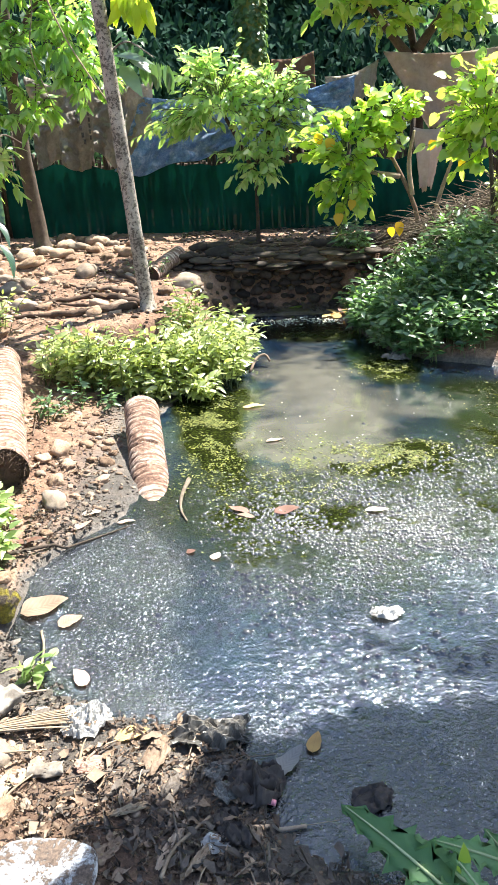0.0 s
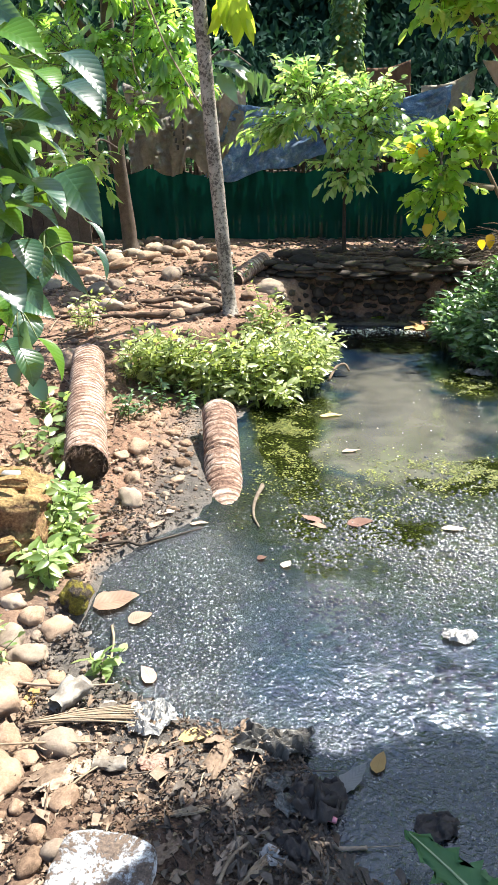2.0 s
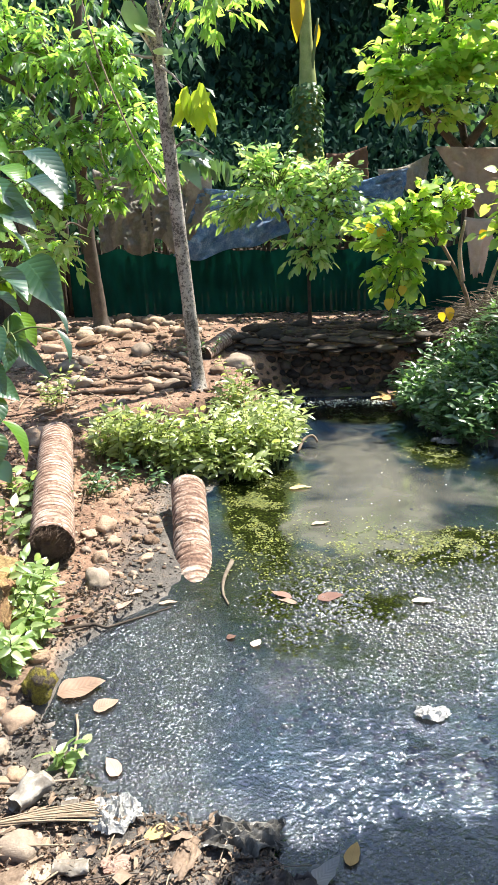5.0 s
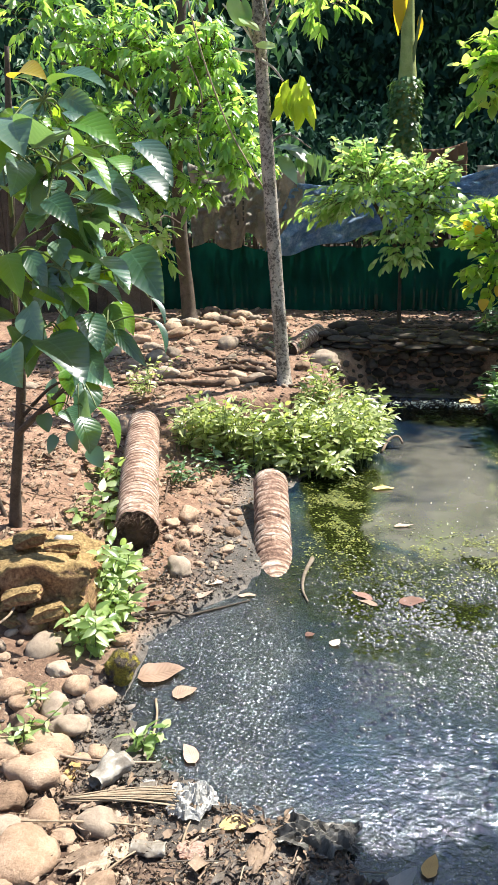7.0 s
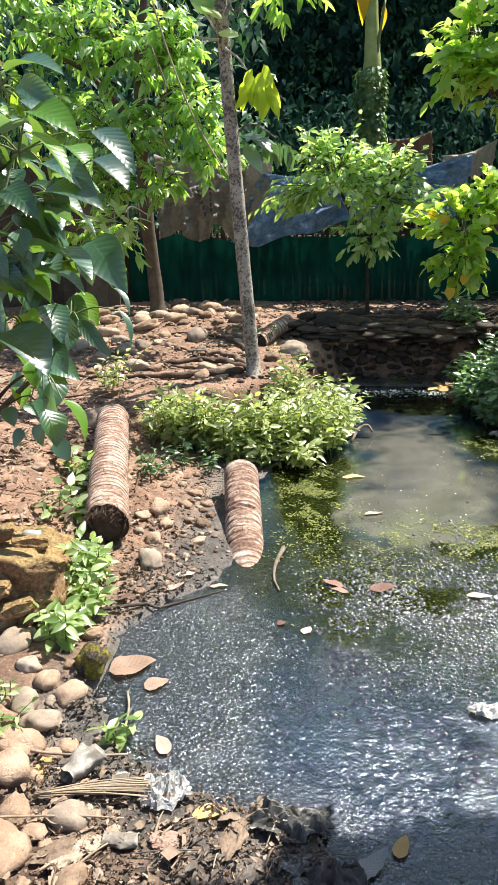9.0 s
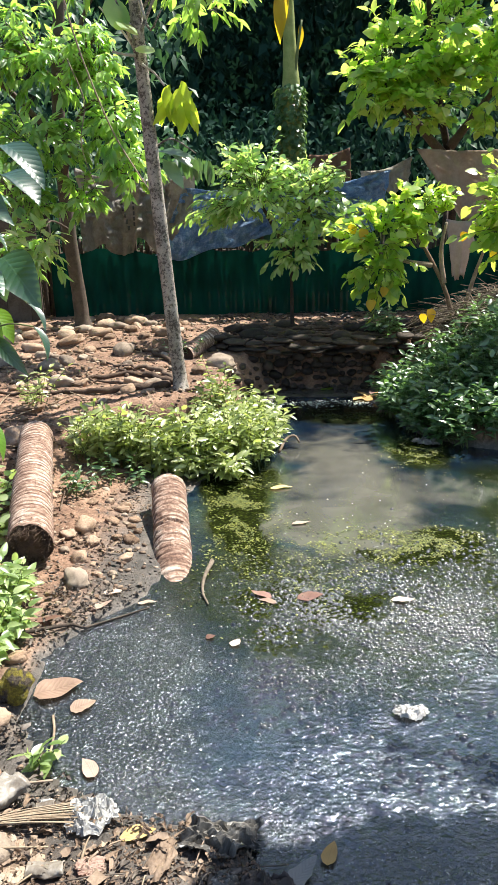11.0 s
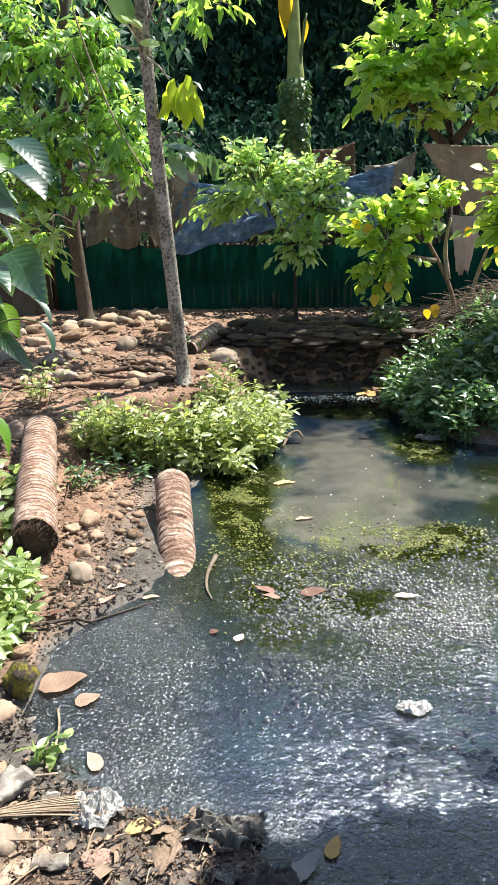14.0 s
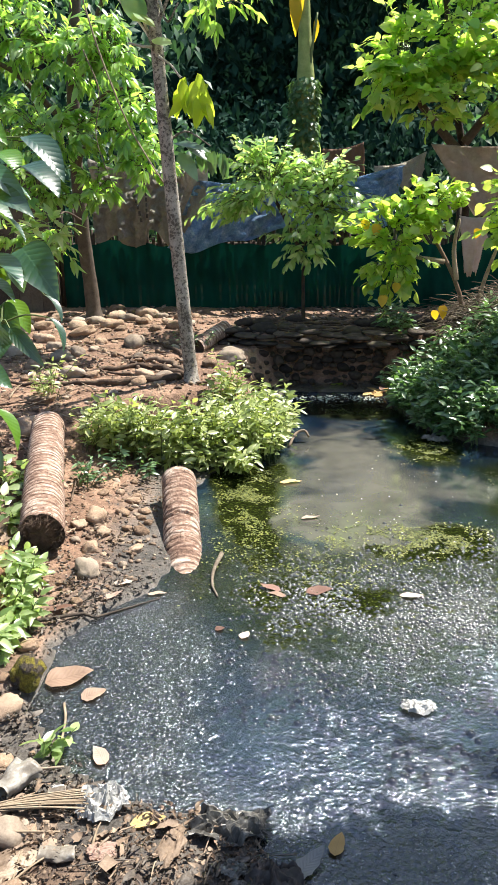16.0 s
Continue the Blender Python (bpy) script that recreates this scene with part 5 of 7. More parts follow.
lime = shrub("shrub", (2.23, 8.0, 0.66), [[(2.23, 8.0, 0.5), (2.1, 8.0, 1.1), (1.84, 8.0, 1.6), (1.5, 7.9, 2.1)], [(2.05, 8.0, 1.25), (2.0, 8.0, 1.6), (2.03, 7.95, 1.9)], [(2.23, 8.0, 0.6), (2.35, 8.0, 1.2), (2.5, 8.0, 1.7)], [(1.9, 8.0, 1.45), (1.6, 7.9, 1.5), (1.3, 7.8, 1.6)]],
             [((1.35, 7.8, 1.85), (0.68, 0.45, 0.5), 90), ((1.75, 7.8, 2.08), (0.46, 0.4, 0.34), 52), ((1.25, 7.8, 1.35), (0.46, 0.35, 0.42), 46)], LEAF_LIME, HEART, 0.145, "broad-leaved lime-green shrub with pale bare stems", PALE_WOOD, 0.032, 6, 51, 0.15, 1.0)
g = Geo()
gold = np.array([(1.2, 7.6, 1.12), (1.34, 7.62, 1.25), (1.85, 7.7, 1.0), (2.4, 7.4, 1.62), (1.1, 7.6, 1.85), (2.15, 7.6, 1.8), (0.98, 7.7, 1.9), (1.78, 7.7, 0.95)])
set_leaves(g, HEART, gold, np.stack([rng.normal(0, 0.3, 8), rng.normal(-0.2, 0.2, 8), -np.ones(8)], -1), np.stack([rng.normal(0, 0.4, 8), -np.ones(8), rng.normal(0.2, 0.3, 8)], -1), rng.uniform(0.10, 0.15, 8))
under("golden_foliage", g, LEAF_GOLD, lime, "old leaves turned golden yellow")
shrub("shrub", (2.75, 7.2, 0.7), [[(2.75, 7.2, 0.55), (2.65, 7.15, 1.3), (2.5, 7.05, 2.0)], [(2.7, 7.2, 1.2), (2.9, 7.0, 1.9), (2.9, 7.0, 2.6)]],
      [((2.45, 7.0, 2.15), (0.6, 0.4, 0.65), 88), ((2.95, 7.0, 2.3), (0.5, 0.5, 0.65), 70), ((2.3, 7.1, 1.75), (0.4, 0.3, 0.36), 32)], LEAF_LIME, HEART, 0.14, "tall lime-green shrub with broad heart-shaped leaves", BARK_BROWN, 0.03, 6, 61, 0.15, 0.95)
shrub("shrub", (3.0, 7.3, 0.8), [[(3.0, 7.3, 0.7), (2.9, 7.2, 1.2)]], [((2.85, 7.1, 1.4), (0.42, 0.4, 0.35), 60)], LEAF_BUSH, OVATE, 0.07, "grey-green bush of small leaves on the brush mound", BARK_BROWN, 0.014, 9, 66)
shrub("broadleaf_tree", (2.8, 10.75, 0.70), [[(2.8, 10.75, 0.6), (2.7, 10.7, 2.4), (2.3, 10.3, 3.8), (2.1, 10.1, 4.9)], [(2.65, 10.6, 2.7), (2.0, 10.3, 3.3), (1.5, 10.0, 3.8)], [(2.6, 10.5, 2.9), (3.1, 10.2, 3.6)]],
                 [((1.88, 9.90, 4.12), (0.83, 0.64, 0.83), 62), ((2.86, 9.90, 4.21), (0.92, 0.64, 0.92), 62), ((2.06, 9.72, 3.32), (0.83, 0.46, 0.46), 42), ((1.35, 9.90, 3.59), (0.46, 0.46, 0.55), 23), ((3.04, 9.81, 3.32), (0.74, 0.46, 0.46), 31), ((3.04, 9.90, 5.37), (0.92, 0.64, 0.74), 46), ((2.35, 10.1, 3.85), (1.4, 0.65, 0.35), 110)], LEAF_BROAD, BROAD, 0.215, "dense broad-leaved tree rising behind the fence", BARK_BROWN, 0.07, 8, 71, 0.02, 1.15)

# ---- banana plant wrapped in ivy ----
banana = thing("banana_plant", (0.47, 13.0, 0.73), "banana plant with an ivy-covered trunk and drooping yellow leaves", "banana plant")
g = Geo()
tube(g, curve_pts([(0.44, 13.0, 0.6), (0.45, 13.0, 2.5), (0.47, 13.0, 4.0), (0.44, 13.0, 5.0), (0.40, 13.0, 6.4)], 30), [0.25, 0.23, 0.19, 0.13, 0.09, 0.07], 14, 0.04)
under("pseudostem", g, simple("banana_stem", [(0.10, 0.12, 0.03), (0.19, 0.23, 0.06), (0.30, 0.33, 0.11)], 6, 0.6, 0.4, 20, 0.01), banana)
g = Geo()
k = 3200
a, z = rng.uniform(0, 6.28, k), rng.uniform(0.8, 4.15, k)
rad = 0.265 - 0.018 * z + rng.uniform(0, 0.06, k)
pos = np.stack([0.46 + rad * np.cos(a), 13 + rad * np.sin(a), z], -1)
set_leaves(g, HEART, pos, np.stack([np.cos(a) * 0.6 + rng.normal(0, 0.4, k), np.sin(a) * 0.6 + rng.normal(0, 0.4, k), -rng.uniform(0.2, 1, k)], -1), np.stack([np.cos(a), np.sin(a), 0.6 * np.ones(k)], -1), rng.uniform(0.05, 0.10, k))
under("ivy", g, LEAF_IVY, banana, "small-leaved ivy clinging to the trunk")
BAN = blade(12, 0.30, 0.3, 0.45, "lance")
for p, d, u, s, m in [((0.38, 12.9, 5.7), (-0.22, -0.25, -1), (-0.3, -1, 0), 0.85, LEAF_GOLD), ((0.5, 12.9, 5.5), (0.18, -0.1, 1), (0, -1, 0.1), 1.6, LEAF_LIME), ((0.42, 12.9, 5.6), (-0.1, -0.1, 1), (0.3, -1, 0.1), 1.8, LEAF_TREE), ((0.62, 12.9, 5.05), (0.1, -0.15, -1), (0.4, -1, 0), 0.35, LEAF_GOLD),
                      ((0.45, 13, 6.3), (1, -0.3, 0.5), (0, -0.3, 1), 2.2, LEAF_TREE), ((0.4, 13, 6.3), (-1, -0.4, 0.5), (0, -0.3, 1), 2.2, LEAF_TREE)]:
    g = Geo()
    set_leaves(g, BAN, np.array([p]), np.array([d]), np.array([u]), [s])
    under("banana_leaf", g, m, banana, "torn yellow hanging leaf" if m is LEAF_GOLD else "")
g = Geo()
tube(g, curve_pts([(0.52, 12.95, 4.2), (0.58, 12.9, 4.7), (0.64, 12.88, 5.1)], 8), [0.035, 0.02], 6)
under("leaf_stalk", g, GREEN_STEM, banana)

# ---- bushes over the water ----
def bush(name, boxes, height, label, mat, length, seed, per=11, out=None, tmpl=None):
    r = np.random.default_rng(seed)
    t = thing(name, (boxes[0][0], boxes[0][1], ground_z(boxes[0][0], boxes[0][1])), label, "bush")
    gl, gs = Geo(), Geo()
    for cx, cy, rx, ry, n, hh in boxes:
        a, q = r.uniform(0, 6.28, n), np.sqrt(r.uniform(0, 1, n))
        bx, by = cx + rx * q * np.cos(a), cy + ry * q * np.sin(a)
        bz = np.maximum(land(bx, by), 0.0) - 0.01
        herbs(gl, gs, list(zip(bx, by, bz)), height * hh, per, length, tmpl or NARROW, seed + n, 0.4, out)
    under("foliage", gl, mat, t, kind="stuff")
    under("twig_growth", gs, GREEN_STEM, t, kind="stuff")
    return t


bush("bush", [(-1.22, 5.2, 0.25, 0.2, 60, 1.0), (-0.72, 5.25, 0.42, 0.24, 130, 1.0), (-0.2, 5.5, 0.36, 0.34, 140, 1.0), (-0.22, 6.05, 0.34, 0.3, 90, 1.0), (0.02, 5.95, 0.16, 0.3, 60, 0.8), (-0.45, 5.05, 0.4, 0.1, 40, 0.6)], 0.44, "sunlit bush of small pale green leaves overhanging the water", LEAF_BUSH, 0.105, 81, 12, (0.1, -0.5), blade(4, 0.36, 0.3, 0.25))
bush("bush", [(2.0, 6.5, 0.5, 0.55, 210, 0.9), (2.6, 6.4, 0.5, 0.6, 180, 1.0), (1.65, 7.1, 0.35, 0.5, 130, 0.85), (2.2, 7.3, 0.5, 0.4, 120, 0.7), (2.1, 5.95, 0.5, 0.2, 60, 0.9), (1.55, 6.45, 0.16, 0.35, 50, 0.75), (1.42, 7.1, 0.12, 0.4, 45, 0.7), (1.72, 6.02, 0.2, 0.12, 34, 0.7), (2.9, 5.65, 0.4, 0.2, 50, 0.9)], 0.40, "dense dark green bush on the bank over the water", LEAF_DEEP, 0.115, 91, 11, (-0.3, -0.4), blade(4, 0.38, 0.3, 0.2))
bush("herb_clump", [(-1.95, 5.85, 0.12, 0.1, 9, 0.9), (-1.42, 5.2, 0.1, 0.12, 9, 0.9)], 0.36, "leafy green herb clump beside the log", LEAF_BUSH, 0.09, 95)
bush("herb_clump", [(-1.22, 4.55, 0.12, 0.15, 8, 0.8), (-0.98, 4.75, 0.12, 0.1, 7, 0.9)], 0.26, "small dark herbs in the shade below the bush", LEAF_DEEP, 0.08, 96, 9)
bush("herb_clump", [(-1.22, 2.95, 0.12, 0.2, 22, 1.0), (-1.10, 2.68, 0.09, 0.14, 14, 0.9), (-1.12, 2.45, 0.10, 0.1, 10, 0.85)], 0.22, "pale green leafy weeds growing beside the mossy block", LEAF_PALE, 0.095, 97, 10, (0.3, -0.3), blade(5, 0.40, 0.35, 0.3))
bush("herb_clump", [(-1.62, 4.1, 0.22, 0.25, 16, 0.9), (-1.5, 3.6, 0.12, 0.2, 8, 0.8)], 0.22, "straggling weeds at the foot of the log", LEAF_PALE, 0.10, 98, 7, None, OVATE)
bush("weed", [(-0.68, 1.90, 0.02, 0.02, 3, 1.0)], 0.15, "small bright green weed rooted in the mud", LEAF_PALE, 0.085, 99, 7, None, OVATE)
bush("weed", [(-1.13, 1.80, 0.03, 0.03, 4, 1.0)], 0.14, "small bright green weed between cobbles", LEAF_PALE, 0.07, 100, 7)
bush("weed", [(-1.18, 2.02, 0.02, 0.02, 3, 1.0)], 0.12, "small bright green weed between cobbles", LEAF_PALE, 0.06, 101, 6)
bush("herb_clump", [(-0.85, 7.75, 0.12, 0.1, 10, 1.0)], 0.2, "low green herbs by the short log", LEAF_DEEP, 0.07, 102, 8)
bush("fern", [(1.45, 8.5, 0.2, 0.15, 16, 1.0), (1.62, 8.2, 0.12, 0.1, 8, 1.0)], 0.36, "feathery green fern hanging off the ledge", LEAF_DEEP, 0.12, 103, 10, (-0.3, -0.6))

# ---- dry brush on the mound ----
g = Geo()
for k in range(1500):
    p = np.array([rng.uniform(2.1, 3.9), rng.uniform(7.4, 8.8), 0])
    p[2] = ground_z(p[0], p[1]) + rng.uniform(0, 0.12)
    d = unit(np.array([rng.normal(-0.7, 0.5), rng.normal(-0.35, 0.5), rng.normal(-0.1, 0.25)])) * rng.uniform(0.2, 0.6)
    q = p + d
    q[2] = max(q[2], ground_z(q[0], q[1]) + 0.02)
    tube(g, curve_pts([p, (p + q) / 2 + [0, 0, rng.uniform(0, 0.1)], q], 5), [0.007, 0.003], 3, cap=False)
lone("brush_pile", g, BRUSH, "heap of dry brown twigs and stalks on the bank", "brush", at=(2.9, 8.0, 0.9), kind="stuff")

bush("herb_clump", [(2.5, 7.75, 0.25, 0.2, 24, 0.9), (3.1, 7.5, 0.3, 0.2, 24, 0.9), (2.7, 8.2, 0.2, 0.2, 12, 0.8)], 0.26, "green herbs sprouting through dry brush", LEAF_DEEP, 0.09, 104, 8)

# ---- woods behind and around ----
# woods, trunks and backdrop get their shade from dark leaf and bark colours
CLUMP = blade(2, 0.5, 0.3, 0.25)


def woods(name, label, n, xr, yr, zr, size, mat, seed, dens=None):
    r = np.random.default_rng(seed)
    x, y, z = r.uniform(*xr, n), r.uniform(*yr, n), zr[0] + (zr[1] - zr[0]) * r.uniform(0, 1, n)
    lim = zr[1] * (0.72 + 0.28 * np.array([noise.noise((a * 0.35, b * 0.35, seed)) for a, b in zip(x, y)]))
    hole = np.array([noise.noise((a * 0.9, b * 0.5, c * 0.9 + seed)) for a, b, c in zip(x, y, z)])
    keep = (z < lim) & (hole > -0.28)
    x, y, z = x[keep], y[keep], z[keep]
    k = len(x)
    g = Geo()
    set_leaves(g, CLUMP, np.stack([x, y, z], -1), np.stack([r.normal(0, 0.7, k), r.normal(-0.3, 0.6, k), r.normal(-0.6, 0.5, k)], -1), np.stack([r.normal(0, 0.6, k), r.normal(-0.4, 0.5, k), np.ones(k)], -1), r.uniform(0.6, 1.2, k) * size)
    return lone(name, g, mat, label, "woods", kind="stuff")


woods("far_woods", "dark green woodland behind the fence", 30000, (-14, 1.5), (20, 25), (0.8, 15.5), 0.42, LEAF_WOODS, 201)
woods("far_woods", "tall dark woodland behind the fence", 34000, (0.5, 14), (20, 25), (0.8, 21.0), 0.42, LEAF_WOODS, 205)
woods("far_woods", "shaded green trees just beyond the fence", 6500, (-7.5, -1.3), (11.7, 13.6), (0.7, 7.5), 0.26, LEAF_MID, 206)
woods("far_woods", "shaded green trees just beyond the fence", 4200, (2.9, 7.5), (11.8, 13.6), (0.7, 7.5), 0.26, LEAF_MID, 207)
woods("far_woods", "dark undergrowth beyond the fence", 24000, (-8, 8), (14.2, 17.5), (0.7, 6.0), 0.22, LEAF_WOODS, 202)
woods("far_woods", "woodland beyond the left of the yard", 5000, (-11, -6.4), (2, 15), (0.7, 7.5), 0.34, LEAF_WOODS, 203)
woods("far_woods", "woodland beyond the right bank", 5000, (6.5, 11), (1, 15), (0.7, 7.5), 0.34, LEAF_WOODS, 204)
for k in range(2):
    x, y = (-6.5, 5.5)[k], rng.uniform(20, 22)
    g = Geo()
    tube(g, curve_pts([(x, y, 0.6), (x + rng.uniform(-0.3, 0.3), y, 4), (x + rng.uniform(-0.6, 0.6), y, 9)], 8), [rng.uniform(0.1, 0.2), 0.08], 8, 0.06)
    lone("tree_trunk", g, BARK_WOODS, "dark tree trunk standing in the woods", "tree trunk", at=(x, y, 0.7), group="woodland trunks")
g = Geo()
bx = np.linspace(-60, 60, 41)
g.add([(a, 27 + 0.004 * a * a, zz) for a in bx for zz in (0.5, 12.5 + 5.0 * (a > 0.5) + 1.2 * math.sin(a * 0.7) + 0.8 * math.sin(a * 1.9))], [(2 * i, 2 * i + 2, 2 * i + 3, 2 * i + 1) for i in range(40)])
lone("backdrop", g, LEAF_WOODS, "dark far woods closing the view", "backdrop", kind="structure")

# ---- tree added out of view on the right bank so its crown shades the near corner ----
shade = thing("added_shade_tree", (3.1, 1.0, 0.1), "tree added on the near bank to shade the near corner, trunk and crown unseen", "tree")
g, tw = Geo(), Geo()
tube(tw, curve_pts([(3.2, 0.3, 0.0), (3.1, 0.8, 1.6), (2.9, 1.6, 3.0), (2.5, 2.3, 4.0)], 16), [0.11, 0.08, 0.04], 9, 0.05)
crown(g, tw, (2.45, 2.4, 4.2), (0.95, 0.40, 0.45), 130, 8, 0.2, OVATE, 0.3, seed=77)
crown(g, tw, (3.3, 2.0, 4.0), (0.9, 0.8, 0.6), 60, 8, 0.2, OVATE, 0.3, seed=78)
crown(g, tw, (2.72, 2.88, 4.2), (0.85, 0.28, 0.3), 100, 8, 0.2, OVATE, 0.3, seed=79)
crown(g, tw, (1.85, 2.5, 4.2), (0.42, 0.3, 0.3), 50, 8, 0.2, OVATE, 0.3, seed=80)
crown(g, tw, (3.55, 3.2, 4.3), (0.85, 0.42, 0.3), 110, 8, 0.2, OVATE, 0.3, seed=81)
crown(g, tw, (3.75, 3.7, 4.4), (0.6, 0.35, 0.3), 60, 8, 0.2, OVATE, 0.3, seed=82)
under("foliage", g, LEAF_TREE, shade, kind="stuff")
under("trunk", tw, BARK_BROWN, shade)
tw = Geo()
tube(tw, curve_pts([(2.6, 2.2, 3.9), (2.0, 2.4, 2.8), (1.5, 2.5, 1.9), (1.2, 2.5, 1.36)], 18), [0.015, 0.004], 6, 0.05)
under("drooping_twig", tw, BARK_BROWN, shade)
for p, d, s in [((1.22, 2.5, 1.36), (-0.35, -0.1, -1), 0.16), ((1.3, 2.5, 1.48), (0.5, -0.1, -0.9), 0.15), ((1.27, 2.5, 1.42), (0.1, -0.3, -1), 0.15)]:
    g = Geo()
    set_leaves(g, HEART, np.array([p]), np.array([d]), np.array([(0.2, -1, 0.3)]), [s])
    under("leaf", g, LEAF_LIME, shade)

# ---- large-leaved shrub close on the bank ----
big = thing("large_leaved_shrub", (-1.86, 3.25, 0.26), "young tree with big ribbed drooping green leaves", "shrub")
g = Geo()
tube(g, curve_pts([(-1.90, 3.27, 0.18), (-1.84, 3.22, 0.5), (-1.68, 3.1, 1.1), (-1.6, 2.98, 1.6), (-1.5, 2.9, 2.3), (-1.45, 2.85, 2.6)], 24), [0.042, 0.029, 0.025, 0.021, 0.015, 0.010], 10, 0.05)
tube(g, curve_pts([(-1.74, 3.13, 0.85), (-1.5, 3.05, 1.05), (-1.3, 2.95, 1.2)], 9), [0.02, 0.008], 7, 0.05)
tube(g, curve_pts([(-1.95, 3.3, 0.2), (-2.02, 3.3, 0.5), (-2.05, 3.32, 0.75)], 8), [0.016, 0.006], 6, 0.05)
under("stem", g, BARK_BROWN, big)


BOUGHS = np.array([(-1.22, 2.65, 2.36), (-1.15, 2.6, 2.12), (-1.05, 2.66, 1.95), (-1.18, 2.6, 1.72), (-0.98, 2.68, 1.72), (-1.22, 2.5, 1.50), (-1.05, 2.72, 1.48), (-1.45, 2.7, 2.2), (-1.3, 2.95, 1.2), (-1.48, 2.7, 1.75)])
for k, b in enumerate(BOUGHS):
    g = Geo()
    z0 = min(2.5, max(0.9, b[2] - 0.28))
    s0 = np.array([np.interp(z0, [0.5, 1.1, 1.6, 2.3, 2.6], [-1.84, -1.68, -1.6, -1.5, -1.45]), np.interp(z0, [0.5, 1.1, 1.6, 2.6], [3.22, 3.1, 2.98, 2.85]), z0])
    tube(g, curve_pts([s0, (s0 + b) / 2 + [0.02, 0, 0.06], b], 9), [0.011, 0.005], 6, 0.05)
    under("branch", g, GREEN_STEM if b[2] > 1.4 else BARK_BROWN, big)


def big_leaf(base, tip, width=0.62, up=(0, -0.55, 1), mat=None, tmpl=None):
    base, tip = np.array(base, float), np.array(tip, float)
    t = tmpl or blade(14, width * 1.08, 0.4, 0.5)
    ripple = t[0].copy()
    ripple[:, 2] += 0.003 * np.sin(ripple[:, 0] * 50 - np.abs(ripple[:, 1]) * 30) * np.clip(np.abs(ripple[:, 1]) * 6, 0, 1)
    d = tip - base
    L = np.linalg.norm(d)
    d = unit(d)
    up = np.array(up, float) + rng.normal(0, 0.38, 3) + np.array([0.2, 0, 0])
    b = unit(np.cross(up, d))
    n = np.cross(d, b)
    g = Geo()
    g.add(base + L * (ripple[:, :1] * d + ripple[:, 1:2] * b + ripple[:, 2:3] * n + 0.5 * ripple[:, :1] * n), t[1], t[2])
    ob = under("leaf", g, mat or LEAF_BIG, big)
    s = Geo()
    hub = BOUGHS[int(np.argmin(np.linalg.norm(BOUGHS - base, axis=1)))]
    tube(s, curve_pts([hub, (hub + base) / 2 + [0, 0, 0.025], base], 7), [0.005, 0.003], 5, cap=False)
    part("leaf_stalk", s, GREEN_STEM, ob)
    return ob


# sunlit copy of the ribbed leaf: the light is in its brighter greens
LEAF_YG = leaf_mat("sunlit_ribbed_leaf", [(0.06, 0.17, 0.02), (0.11, 0.24, 0.03)], (0.42, 0.64, 0.03), 0.33, "object", 0.4, True)
# shiny copy of the ribbed leaf, sheen painted as greyer, paler green
LEAF_SHINE = leaf_mat("shiny_pale_leaf", [(0.04, 0.10, 0.06), (0.09, 0.16, 0.10), (0.18, 0.25, 0.17)], (0.22, 0.40, 0.1), 0.38, "object", 0.2, True, 1.0)
LEAF_ORANGE = leaf_mat("orange_tipped_leaf", [(0.40, 0.22, 0.03), (0.34, 0.28, 0.04)], (0.7, 0.42, 0.03), 0.4, "object", 0.45, True)
big_leaf((-1.17, 2.35, 1.47), (-0.95, 2.20, 1.33), 0.62)
big_leaf((-1.09, 2.50, 1.75), (-0.81, 2.35, 1.66), 0.55)
big_leaf((-1.11, 2.55, 1.66), (-0.86, 2.40, 1.60), 0.35)
big_leaf((-0.89, 2.60, 1.79), (-0.71, 2.45, 1.60), 0.50)
big_leaf((-0.84, 2.60, 2.19), (-0.67, 2.50, 2.02), 0.40)
big_leaf((-0.88, 2.65, 2.09), (-0.71, 2.55, 1.97), 0.60)
big_leaf((-1.12, 2.60, 2.36), (-0.92, 2.50, 2.25), 0.35)
big_leaf((-1.05, 2.50, 2.25), (-0.83, 2.40, 2.14), 0.45, mat=LEAF_YG)
big_leaf((-1.03, 2.40, 2.17), (-0.84, 2.30, 1.99), 0.28, mat=LEAF_YG)
big_leaf((-1.04, 2.50, 1.96), (-0.76, 2.40, 1.90), 0.45)
big_leaf((-1.06, 2.60, 2.08), (-0.79, 2.45, 1.92), 0.30)
big_leaf((-1.17, 2.50, 1.99), (-1.01, 2.40, 1.87), 0.45)
big_leaf((-1.10, 2.60, 1.54), (-1.01, 2.50, 1.40), 0.60)
big_leaf((-1.33, 2.40, 1.43), (-1.25, 2.30, 1.29), 0.90)
big_leaf((-0.99, 2.65, 1.47), (-0.84, 2.60, 1.32), 0.28)
big_leaf((-0.85, 2.70, 1.60), (-0.77, 2.65, 1.49), 0.30)
big_leaf((-0.85, 2.75, 1.50), (-0.79, 2.70, 1.36), 0.30)
big_leaf((-1.21, 2.70, 2.42), (-0.94, 2.60, 2.38), 0.40)
big_leaf((-1.28, 2.50, 2.28), (-1.15, 2.30, 2.12), 0.60, mat=LEAF_SHINE)
big_leaf((-1.21, 2.50, 2.17), (-1.05, 2.35, 2.20), 0.90, mat=LEAF_SHINE)
big_leaf((-1.31, 2.60, 2.43), (-1.13, 2.50, 2.40), 0.50, mat=LEAF_ORANGE)
big_leaf((-1.01, 2.75, 2.15), (-0.91, 2.70, 2.06), 0.80, mat=LEAF_YG)
